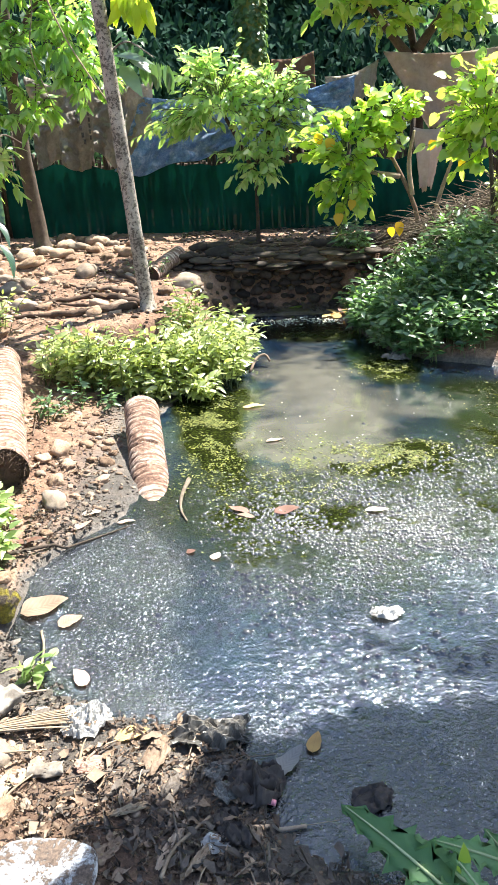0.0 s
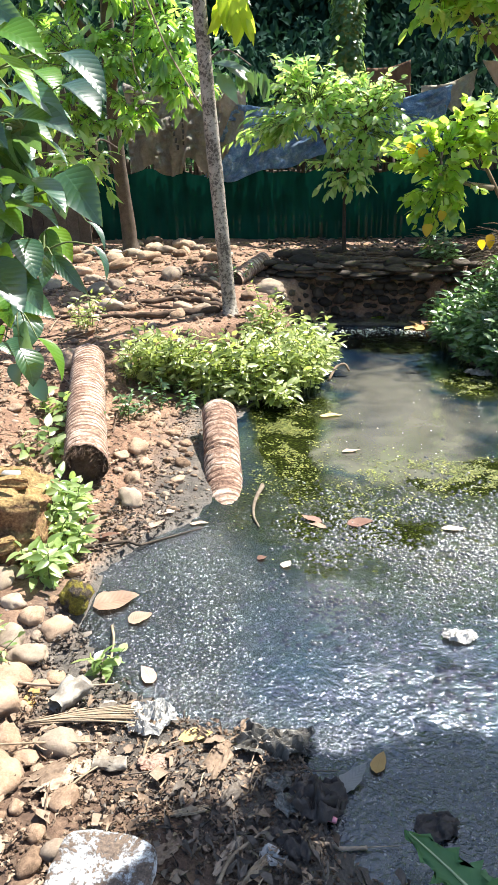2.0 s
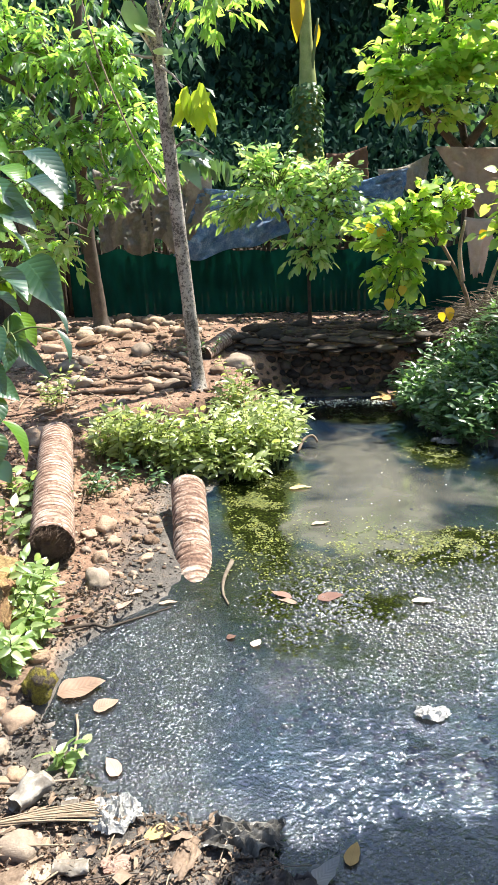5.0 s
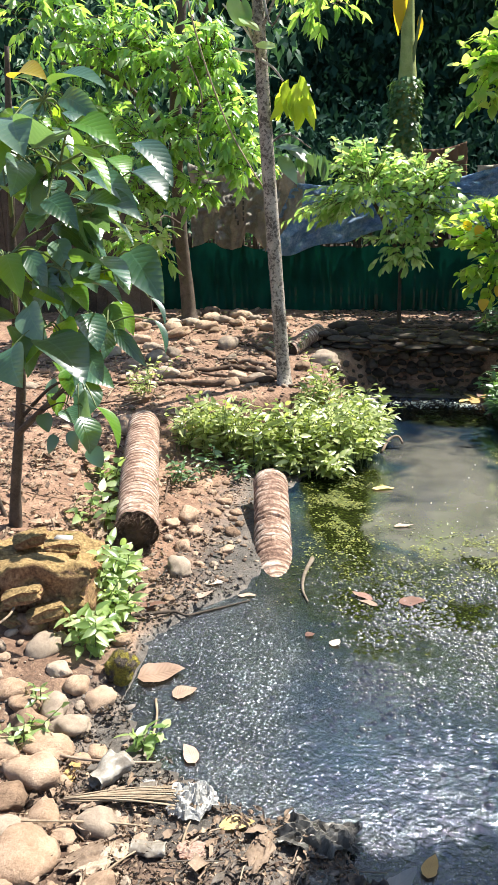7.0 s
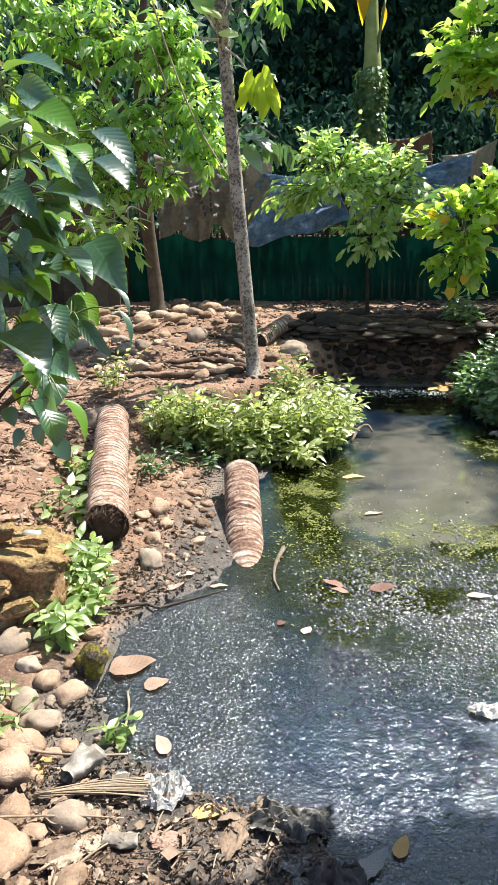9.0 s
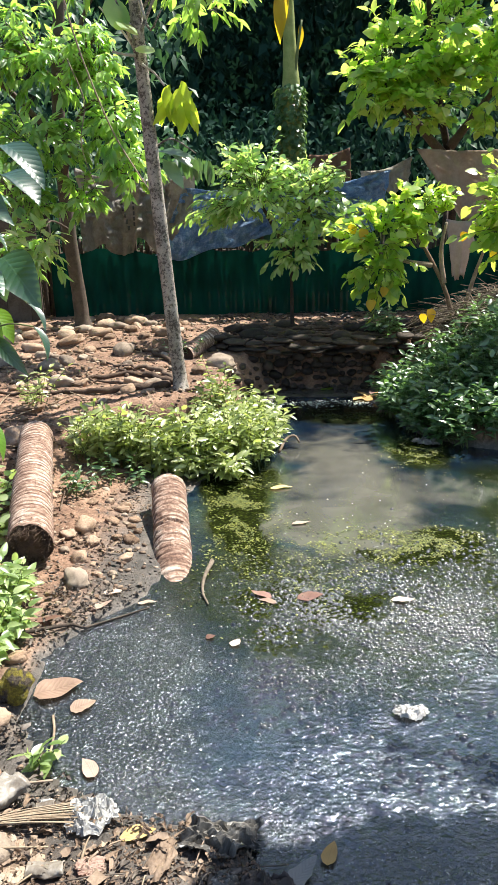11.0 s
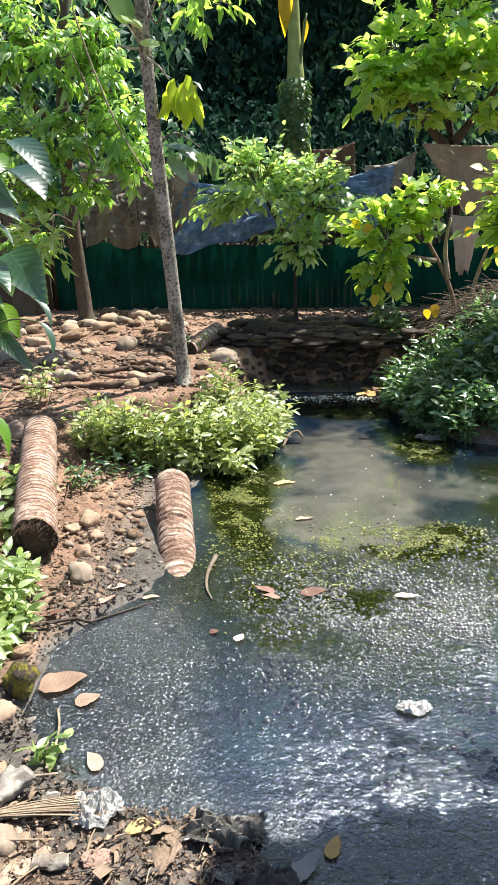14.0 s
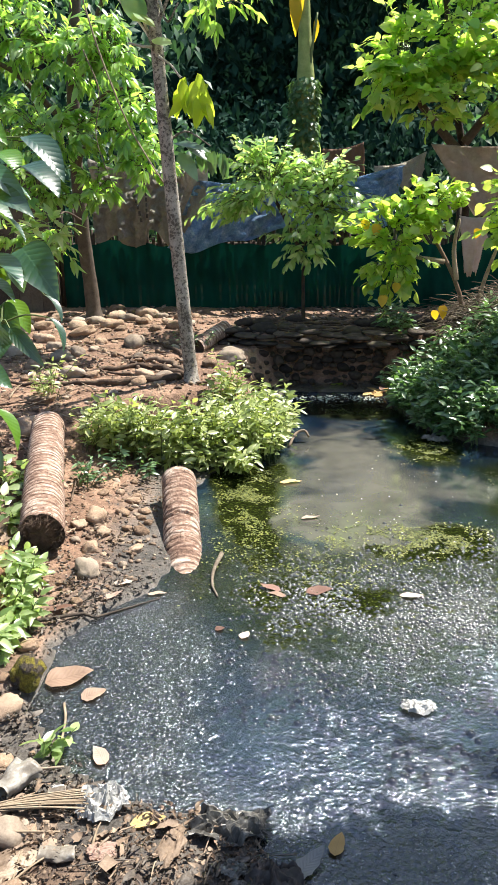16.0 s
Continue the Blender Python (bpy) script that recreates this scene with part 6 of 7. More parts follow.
big_leaf((-1.15, 2.70, 1.38), (-1.06, 2.65, 1.24), 0.50)
big_leaf((-1.42, 2.60, 1.78), (-1.32, 2.50, 1.61), 0.50, mat=LEAF_YG)
big_leaf((-1.39, 2.60, 2.04), (-1.27, 2.50, 1.97), 0.60, mat=LEAF_YG)
big_leaf((-1.08, 2.70, 1.92), (-0.87, 2.60, 1.81), 0.30)
big_leaf((-1.28, 2.75, 1.76), (-1.10, 2.70, 1.67), 0.50)
big_leaf((-1.24, 2.70, 1.50), (-1.12, 2.70, 1.43), 0.60)
big_leaf((-1.09, 2.75, 2.03), (-0.87, 2.70, 1.97), 0.40)
big_leaf((-1.33, 2.80, 2.12), (-1.13, 2.75, 2.09), 0.50)
big_leaf((-1.38, 2.75, 2.35), (-1.22, 2.70, 2.30), 0.50)
big_leaf((-1.18, 2.85, 1.08), (-1.07, 2.80, 0.89), 0.42, mat=LEAF_YG)
big_leaf((-1.36, 2.90, 1.05), (-1.29, 2.85, 0.99), 0.90)
big_leaf((-1.27, 2.85, 1.03), (-1.21, 2.80, 0.86), 0.70)

for p, d, s in [((-1.52, 2.98, 1.00), (0.3, -0.2, -0.6), 0.095), ((-1.46, 3.0, 0.88), (-0.4, -0.3, -0.6), 0.10), ((-1.33, 2.95, 1.06), (0.5, -0.2, -0.6), 0.09), ((-1.36, 2.98, 0.92), (0.1, -0.5, -0.9), 0.11), ((-1.27, 2.95, 0.84), (0.5, -0.1, -0.7), 0.11)]:
    g = Geo()
    set_leaves(g, blade(10, 0.85, 0.25, 0.2, "heart"), np.array([p]), np.array([d]), np.array([(0.6 * math.sin(p[2] * 40), -0.8, 0.6)]), [s])
    under("round_leaf", g, LEAF_BIG, big, "small round dark leaf")
g = Geo()
tube(g, curve_pts([(-1.69, 3.10, 1.02), (-1.52, 2.98, 1.02), (-1.38, 2.97, 1.06), (-1.27, 2.95, 0.86)], 12), [0.006, 0.002], 5)
under("twig", g, BARK_BROWN, big)
r_l = np.random.default_rng(17)
for k in range(92):
    hub = BOUGHS[int(r_l.integers(len(BOUGHS)))] + r_l.normal(0, 0.07, 3) + np.array([-0.12, 0.12, 0])
    out = np.array([r_l.normal(0.35, 0.5), r_l.normal(-0.3, 0.4), -r_l.uniform(0.3, 1.0)])
    big_leaf(hub, hub + unit(out) * r_l.uniform(0.15, 0.25), r_l.uniform(0.42, 0.6), (r_l.normal(0, 0.4), -0.4 + r_l.normal(0, 0.3), 1), mat=(LEAF_BIG, LEAF_BIG, LEAF_SHINE, LEAF_BIG, LEAF_YG)[k % 5])


# ---- mossy brick block and what lies on it ----
block = thing("mossy_block", (-1.60, 2.70, 0.12), "broken block of old brickwork crusted with moss and earth", "masonry block")
bm = bmesh.new()
bmesh.ops.create_cube(bm, size=1.0)
bmesh.ops.subdivide_edges(bm, edges=bm.edges[:], cuts=19, use_grid_fill=True)
for v in bm.verts:
    q = v.co.copy()
    v.co = Vector((q.x * 0.80, q.y * 0.56, q.z * 0.32))
    n3 = noise.noise_vector(v.co * 3.5) * 0.085 + noise.noise_vector(v.co * 11) * 0.045 + noise.noise_vector(v.co * 26) * 0.018
    edge = sum(abs(c) > 0.46 for c in q)
    v.co = v.co * (1 - 0.05 * (edge > 1)) + n3
    if q.z < 0 and q.y < -0.3 and noise.noise(Vector((q.x * 5, 3, q.z * 4))) > 0:
        v.co.y += 0.06
me = bpy.data.meshes.new("body")
bm.to_mesh(me)
bm.free()
me.polygons.foreach_set("use_smooth", [True] * len(me.polygons))
m_b, nt_b, out_b = start("mossy_brickwork")
co_b = nd(nt_b, "ShaderNodeTexCoord").outputs["Object"]
nz_b = nd(nt_b, "ShaderNodeSeparateXYZ", {0: nd(nt_b, "ShaderNodeNewGeometry").outputs["Normal"]}).outputs["Z"]
na, nb = noise_fac(nt_b, co_b, 7, 5), noise_fac(nt_b, co_b, 50, 6, 0.7)
brick_c = ramp(nt_b, nb, [(0.35, (0.09, 0.042, 0.022)), (0.55, (0.27, 0.14, 0.07)), (0.7, (0.42, 0.27, 0.15))])
moss_c = ramp(nt_b, nb, [(0.35, (0.10, 0.062, 0.022)), (0.55, (0.27, 0.178, 0.07)), (0.72, (0.42, 0.31, 0.155))])
mf = nd(nt_b, "ShaderNodeMapRange", {"Value": calc(nt_b, "MULTIPLY_ADD", nz_b, 0.5, na), "From Min": 0.55, "From Max": 0.85}).outputs[0]
finish(nt_b, out_b, Base_Color=mixc(nt_b, mf, brick_c, moss_c), Roughness=0.95, Normal=bump(nt_b, nb, 0.9, 0.012, bump(nt_b, na, 0.4, 0.03)))
me.materials.append(m_b)
ob = new("body", me)
ob.parent = block
ob.location, ob.rotation_euler = (0.0, 0.0, 0.08), (radians(-6), radians(4), radians(14))
bm = bmesh.new()
bmesh.ops.create_cube(bm, size=1.0)
bmesh.ops.subdivide_edges(bm, edges=bm.edges[:], cuts=4, use_grid_fill=True)
for v in bm.verts:
    q = v.co.copy()
    v.co = Vector((q.x * 0.17, q.y * 0.09, q.z * 0.06)) * (1 - 0.07 * (sum(abs(c) > 0.45 for c in q) > 1)) + noise.noise_vector(q * 3) * 0.012 + noise.noise_vector(q * 9) * 0.005
brick_me = bpy.data.meshes.new("brick")
bm.to_mesh(brick_me)
bm.free()
brick_me.materials.append(m_b)
for x, y, z, a in [(0.22, 0.10, 0.265, 0.2), (0.02, 0.16, 0.275, 0.3), (0.30, -0.12, 0.225, 0.35), (0.28, -0.26, 0.10, 0.2), (0.08, -0.27, 0.05, 0.1), (-0.14, -0.29, 0.11, 0.3), (0.18, -0.28, 0.19, 0.25), (0.37, -0.02, 0.09, 1.7), (-0.04, -0.28, 0.18, 0.15)]:
    ob = new("brick", brick_me)
    ob.parent = block
    ob.location, ob.rotation_euler = (x * 0.95, y * 0.93, z - 0.012), (rng.uniform(-0.25, 0.25), rng.uniform(-0.25, 0.25), a + rng.uniform(-0.3, 0.3))
g = Geo()
g.add(BOX_V * (0.085, 0.04, 0.03) + (-1.42, 2.88, 0.375), BOX_F)
lone("white_scrap", g, WHITE_PLASTIC, "scrap of white plastic lying on the mossy block", "litter", at=(-1.40, 2.86, 0.34))

# ---- litter on the near bank ----
def crumple(name, x, y, sx, sy, sz, mat, label, seed, turn=0.0, lift=0.0, category="litter"):
    """A crumpled sheet lying on the ground."""
    g = Geo()
    n = 26
    v = []
    for i in range(n + 1):
        for j in range(n + 1):
            u, w = i / n * 2 - 1, j / n * 2 - 1
            u, w = u * math.sqrt(1 - w * w / 2), w * math.sqrt(1 - u * u / 2)
            q = Vector((u * 1.6 + seed, w * 1.6, seed * 0.37))
            rim = 1.0 - 0.35 * abs(noise.noise(q * 1.7)) * (u * u + w * w)
            z = sz * (0.25 + 0.7 * noise.noise(q) + 0.55 * (1 - 2.2 * abs(noise.noise(q * 1.9))) + 0.3 * (1 - 2.2 * abs(noise.noise(q * 4.1)))) * (1 - 0.75 * max(abs(u), abs(w)) ** 3)
            px, py = u * rim * sx / 2 + 0.1 * sx * noise.noise(q * 1.3 + Vector((9, 0, 0))), w * rim * sy / 2 + 0.1 * sy * noise.noise(q * 1.3 + Vector((0, 9, 0)))
            X, Y = x + px * math.cos(turn) - py * math.sin(turn), y + px * math.sin(turn) + py * math.cos(turn)
            v.append((X, Y, max(z, 0.0)))
    v = np.array(v)
    v[:, 2] += np.maximum(land(v[:, 0], v[:, 1]), 0.0) + 0.006 + lift
    g.add(v, [(i * (n + 1) + j, (i + 1) * (n + 1) + j, (i + 1) * (n + 1) + j + 1, i * (n + 1) + j + 1) for i in range(n) for j in range(n)])
    return lone(name, g, mat, label, category, at=(x, y, float(v[:, 2].min())), smooth=mat not in (FILM, GREY_PLASTIC))


crumple("plastic_bag", -0.455, 1.655, 0.19, 0.18, 0.05, FILM, "crumpled dirty clear plastic bag at the water's edge", 3, 0.3)
crumple("plastic_bag", -0.02, 1.585, 0.28, 0.17, 0.055, GREY_PLASTIC, "muddy crumpled plastic bag half in the water", 5, 0.12)
# soil-spattered foam board with rounded corners
m_w, nt_w, out_w = start("soiled_white_board")
co_w = nd(nt_w, "ShaderNodeTexCoord").outputs["Object"]
wa, wb = noise_fac(nt_w, co_w, 16, 6, 0.7), noise_fac(nt_w, co_w, 120, 5, 0.7)
spat = nd(nt_w, "ShaderNodeMapRange", {"Value": calc(nt_w, "MULTIPLY_ADD", wb, 0.35, wa), "From Min": 0.62, "From Max": 0.72}).outputs[0]
finish(nt_w, out_w, Base_Color=mixc(nt_w, spat, (0.62, 0.64, 0.65), ramp(nt_w, wb, [(0.4, (0.05, 0.033, 0.024)), (0.65, (0.17, 0.12, 0.085))])), Roughness=0.7, Normal=bump(nt_w, spat, 0.7, 0.006, bump(nt_w, wb, 0.4, 0.003)))
g, bv, bn = Geo(), [], 48
for zz, rr in ((-0.012, 0.97), (0.0, 1.0), (0.018, 1.0), (0.028, 0.96), (0.032, 0.88), (0.033, 0.6), (0.032, 0.3)):
    for j in range(bn):
        an = 2 * math.pi * j / bn
        ca, sa = math.cos(an), math.sin(an)
        q = (abs(ca) ** 4 + abs(sa) ** 4) ** -0.25 * rr * (1 + 0.05 * noise.noise((ca * 2, sa * 2, 3)))
        bv.append((0.135 * q * ca, 0.11 * q * sa, zz + 0.005 * noise.noise((ca * 3 * rr, sa * 3 * rr, 8))))
bf = [(i * bn + j, i * bn + (j + 1) % bn, (i + 1) * bn + (j + 1) % bn, (i + 1) * bn + j) for i in range(6) for j in range(bn)] + [tuple(6 * bn + j for j in range(bn)), tuple(j for j in range(bn))[::-1]]
g.add(bv, bf)
me = g.mesh("foam_board", m_w)
ob = tagged(new("foam_board", me), "white foam board with rounded corners spattered with soil", "litter")
ob.location, ob.rotation_euler = (-0.43, 0.985, ground_z(-0.43, 0.98) + 0.03), (radians(5), radians(-2), radians(-7))
crumple("plastic_scrap", 0.0, 1.17, 0.09, 0.07, 0.02, WHITE_PLASTIC, "torn white plastic scrap on dark mud", 11)
crumple("plastic_scrap", 0.69, 2.22, 0.15, 0.09, 0.03, WHITE_PLASTIC, "bleached white refuse floating on the scum", 13)
crumple("plastic_scrap", 1.50, 5.94, 0.26, 0.14, 0.06, GREY_PLASTIC, "pale refuse caught on floating weed", 15)
crumple("rag", 0.12, 1.365, 0.19, 0.17, 0.07, BLACK_RAG, "black sodden rag lump at the waterline", 17)
crumple("rag", 0.05, 1.22, 0.13, 0.15, 0.035, BLACK_RAG, "dark slimy cloth lying in the mud", 19, 0.4)
crumple("rag", 0.47, 1.32, 0.15, 0.11, 0.02, BLACK_RAG, "dark sodden debris surfacing from the water", 23, 0.3)


def crushed_tube(name, a, b, r0, r1, mat, label, category, dent=0.3, seed=0, squash=0.7):
    """An open, dented round vessel lying between two points, with a wall and a rolled rim."""
    a, b = Vector(a), Vector(b)
    fr = (b - a).to_track_quat("Z", "Y").to_matrix()
    n, rows = 28, 14
    g = Geo()
    v = []
    for wall in (1.0, 0.93):
        for i in range(rows + 1):
            t = i / rows
            for j in range(n):
                an = 2 * math.pi * j / n
                k = 1 + dent * noise.noise((math.cos(an) * 1.3 + seed, math.sin(an) * 1.3, t * 2.2)) + 0.4 * dent * noise.noise((math.cos(an) * 3, math.sin(an) * 3 + seed, t * 6))
                r = (r0 + (r1 - r0) * t) * k * wall + (0.002 if i in (0, rows) and wall == 1.0 else 0)
                v.append(fr @ Vector((r * math.cos(an), r * math.sin(an), (b - a).length * (t + 0.10 * noise.noise((math.cos(an), math.sin(an) + seed, t)) * (i in (0, rows))))))
    v = np.array([q[:] for q in v])
    v[:, 2] *= squash
    v += np.array(a[:])
    m = (rows + 1) * n
    f = [(o + i * n + j, o + i * n + (j + 1) % n, o + (i + 1) * n + (j + 1) % n, o + (i + 1) * n + j) for o in (0, m) for i in range(rows) for j in range(n)]
    f += [(e * n + j, e * n + (j + 1) % n, m + e * n + (j + 1) % n, m + e * n + j) for e in (0, rows) for j in range(n)]
    v[:, 2] += max(0.0, ground_z(a.x, a.y)) + 0.002 - v[:, 2].min()
    g.add(v, f)
    return lone(name, g, mat, label, category, at=(float(a.x), float(a.y), float(v[:, 2].min())))


CUP = simple("stained_cup_plastic", [(0.11, 0.08, 0.055), (0.28, 0.245, 0.20), (0.50, 0.48, 0.44)], 13, 0.4, 0.4, 40, 0.004, trans=0.25)
crushed_tube("plastic_cup", (-0.79, 1.635, 0.03), (-0.735, 1.755, 0.035), 0.036, 0.050, CUP, "crushed pale plastic cup stained brown inside", "cup", 0.45, 3, 0.75)
crushed_tube("bottle_neck", (-0.645, 1.675, 0.02), (-0.588, 1.69, 0.02), 0.017, 0.018, CUP, "short pale piece of plastic tube", "litter", 0.12, 6, 0.95)
crushed_tube("shell_scrap", (-0.585, 1.41, 0.02), (-0.478, 1.415, 0.02), 0.030, 0.026, CUP, "curved bleached white scrap lying on the soil", "litter", 0.5, 9, 0.45)


def floating(name, x, y, length, turn, mat, label, width=0.5, lift=0.006, kind="ovate", curl=0.1, group=""):
    """A fallen leaf, slightly cupped."""
    t = blade(10, width, 0.12, -curl * 0.5, kind)
    v = t[0].copy()
    v[:, 2] += 0.02 * np.sin(v[:, 0] * 9 + length * 90) + 0.015 * rng.normal(0, 0.4, len(v))
    v[:, 1] *= 1 + rng.normal(0, 0.05, len(v))
    v[:, 1] += 0.08 * np.sin(v[:, 0] * 2.6 + turn)
    v[:, 0] -= 0.5
    v *= length
    c, s = math.cos(turn), math.sin(turn)
    w = np.stack([v[:, 0] * c - v[:, 1] * s + x, v[:, 0] * s + v[:, 1] * c + y, v[:, 2]], -1)
    w[:, 2] += max(ground_z(x, y), 0.0) + min(lift, 0.008) - w[:, 2].min()
    g = Geo()
    g.add(w, [tuple(reversed(f)) for f in t[1]], t[2])
    return lone(name, g, mat, label, "leaf", at=(x, y, float(w[:, 2].min())), group=group)


FL = "floating leaves"
floating("fallen_leaf", 0.32, 1.55, 0.095, 1.4, YELLOW_LEAF, "yellow-tan leaf floating on the black water", 0.5, group=FL)
floating("fallen_leaf", -0.53, 1.90, 0.10, 2.4, RED_LEAF, "curled pinkish dead leaf on the scum", 0.6, 0.012, curl=0.3, group=FL)
floating("fallen_leaf", -0.77, 2.355, 0.21, 0.45, DEAD_LEAF, "large pale dead leaf lying on wet mud", 0.72, 0.012, group=FL)
floating("fallen_leaf", -0.638, 2.254, 0.11, 0.7, DEAD_LEAF, "pale dead leaf lying on wet mud", 0.75, 0.012, group=FL)
floating("fallen_leaf", -0.035, 2.73, 0.065, 1.2, DEAD_LEAF, "small whitish leaf floating on the water", 0.75, group=FL)
floating("fallen_leaf", 0.075, 3.18, 0.12, 2.9, RED_LEAF, "reddish leaf floating on green scum", 0.45, curl=0.3, group=FL)
floating("fallen_leaf", 0.11, 3.12, 0.10, 2.9, DEAD_LEAF, "pale leaf floating on green scum", 0.45, group=FL)
floating("fallen_leaf", 0.338, 3.167, 0.15, 0.3, RED_LEAF, "rusty leaf sunk in the algae", 0.6, 0.002, group=FL)
floating("fallen_leaf", 0.813, 3.114, 0.13, -0.4, DEAD_LEAF, "pale curled leaf floating on the scum", 0.4, 0.01, curl=0.3, group=FL)
floating("fallen_leaf", 0.20, 4.82, 0.17, 0.1, YELLOW_LEAF, "yellow leaf floating by the milky patch", 0.4, group=FL)
floating("fallen_leaf", 0.325, 4.145, 0.13, 0.2, DEAD_LEAF, "pale leaf floating in the milky patch", 0.35, group=FL)
floating("fallen_leaf", -0.16, 2.78, 0.05, 0.4, RED_LEAF, "small rusty leaf floating on the water", 0.8, group=FL)
floating("fallen_leaf", -0.52, 3.10, 0.10, 0.1, DEAD_LEAF, "pale leaf stuck on wet mud", 0.35, 0.01, group=FL)
floating("fallen_leaf", -0.71, 3.16, 0.11, 0.3, DEAD_LEAF, "pale leaf stuck on wet mud", 0.55, 0.01, group=FL)
floating("fallen_leaf", -0.74, 3.0, 0.13, 0.5, RED_LEAF, "curled reddish leaf on wet mud", 0.4, 0.012, curl=0.35, group=FL)
floating("fallen_leaf", -0.95, 2.82, 0.16, -0.2, RED_LEAF, "curled brown leaf on wet mud", 0.35, 0.015, curl=0.4, group=FL)
floating("fallen_leaf", 0.23, 1.46, 0.13, 0.9, GREY_LEAF, "wilted grey leaf at the water's edge", 0.5, 0.01, curl=0.5, group=FL)
floating("fallen_leaf", -0.90, 1.70, 0.15, 1.7, YELLOW_LEAF, "curled yellow leaf among the cobbles", 0.35, 0.02, curl=0.3, group=FL)
floating("fallen_leaf", -0.29, 1.585, 0.12, 0.1, YELLOW_LEAF, "curled orange-brown leaf on the litter", 0.5, 0.02, curl=0.3, group=FL)
floating("fallen_leaf", 1.13, 7.68, 0.2, 0.3, YELLOW_LEAF, "golden leaf lit at the far waterline", 0.6, 0.02, group=FL)
floating("fallen_leaf", 1.3, 7.75, 0.16, 0.9, YELLOW_LEAF, "golden leaf lit at the far waterline", 0.5, 0.02, group=FL)
for k, (x, y, a) in enumerate([(1.14, 7.72, 0.2), (1.22, 7.66, 1.3), (1.28, 7.78, 2.2), (1.36, 7.7, 0.8), (1.2, 7.8, 2.8)]):
    floating("fallen_leaf", x, y, 0.15 + 0.02 * k, a, (YELLOW_LEAF, RED_LEAF)[k % 3 == 2], "curled golden leaf heaped at the far waterline", 0.6, 0.008, curl=0.45, group=FL)
floating("fallen_leaf", 0.8, 8.05, 0.22, 0.4, LEAF_LIME, "green leaf fallen below the stone wall", 0.45, 0.03, group=FL)


def stick(name, pts, r0, r1, mat, label, category="stick", sides=7, lift=0.0):
    p = curve_pts(pts, 12)
    base = np.maximum(land(p[:, 0], p[:, 1]), 0.0)
    p[:, 2] = np.maximum(p[:, 2] + base, base + 0.6 * r0) + lift
    g = Geo()
    tube(g, p, [r0, r1], sides, 0.12)
    return lone(name, g, mat, label, category, at=tuple(p[0]))


stick("branch", [(-1.06, 2.66, 0.02), (-0.85, 2.80, 0.015), (-0.68, 2.93, 0.008), (-0.5, 3.06, 0.004)], 0.011, 0.003, BARK_BROWN, "dark wet branch lying along the waterline")
stick("branch", [(-0.218, 3.57, 0.02), (-0.245, 3.38, 0.015), (-0.24, 3.22, 0.01), (-0.20, 3.09, -0.005)], 0.014, 0.005, BRUSH, "bent pale stick poking out of the water")
stick("root_loop", [(0.19, 5.72, 0.0), (0.25, 5.86, 0.08), (0.33, 5.90, 0.10), (0.37, 5.86, 0.05)], 0.014, 0.010, PALE_WOOD, "pale looped root arching over the water")
stick("stick", [(0.10, 1.225, 0.01), (0.19, 1.225, 0.012), (0.26, 1.235, 0.01)], 0.006, 0.006, PALE_WOOD, "split pale stick lying on the mud")
stick("stick", [(0.26, 1.235, 0.012), (0.36, 1.25, 0.01)], 0.0015, 0.001, PALE_WOOD, "thin straw trailing over the mud")
stick("pink_scrap", [(0.13, 1.315, 0.03), (0.175, 1.30, 0.03)], 0.009, 0.009, PINK, "short pink plastic tube", "litter", 8)
stick("stick", [(-0.95, 1.72, 0.05), (-0.8, 1.73, 0.06), (-0.62, 1.78, 0.05)], 0.006, 0.004, PALE_WOOD, "thin pale stick across the cobbles")
stick("stick", [(-1.0, 1.36, 0.05), (-0.7, 1.45, 0.05), (-0.55, 1.5, 0.03)], 0.004, 0.003, TWIG, "thin twig lying on the near bank")
stick("stick", [(-0.75, 2.2, 0.0), (-0.70, 2.05, 0.03), (-0.68, 1.85, 0.0)], 0.006, 0.004, TWIG, "twig beside the small weed")
stick("stick", [(-0.14, 1.04, 0.02), (-0.11, 1.13, 0.03), (-0.02, 1.25, 0.02)], 0.006, 0.004, TWIG, "crooked twig on the dark litter")
stick("stick", [(-1.5, 2.2, 0.1), (-1.45, 2.35, 0.12), (-1.5, 2.5, 0.1)], 0.006, 0.005, TWIG, "bent twig by the stones")

# bundle of palm-leaf ribs
bundle = thing("twig_bundle", (-0.68, 1.60, 0.08), "flattened bundle of thin brown palm-leaf ribs", "twig bundle")
for k in range(16):
    g = Geo()
    a, b = np.array([-0.86, 1.545 + rng.normal(0, 0.006), 0.055]), np.array([-0.49, 1.66 + 0.055 * (k / 15 - 0.5) * 1.6, 0.06])
    b[0] += rng.uniform(-0.05, 0.02)
    for p in (a, b):
        p[2] = max(ground_z(p[0], p[1]), 0) + 0.02 + rng.uniform(0, 0.012)
    tube(g, curve_pts([a, (a + b) / 2 + [0, 0, 0.012], b], 6), [0.0035, 0.0025], 4)
    under("rib", g, TWIG, bundle)


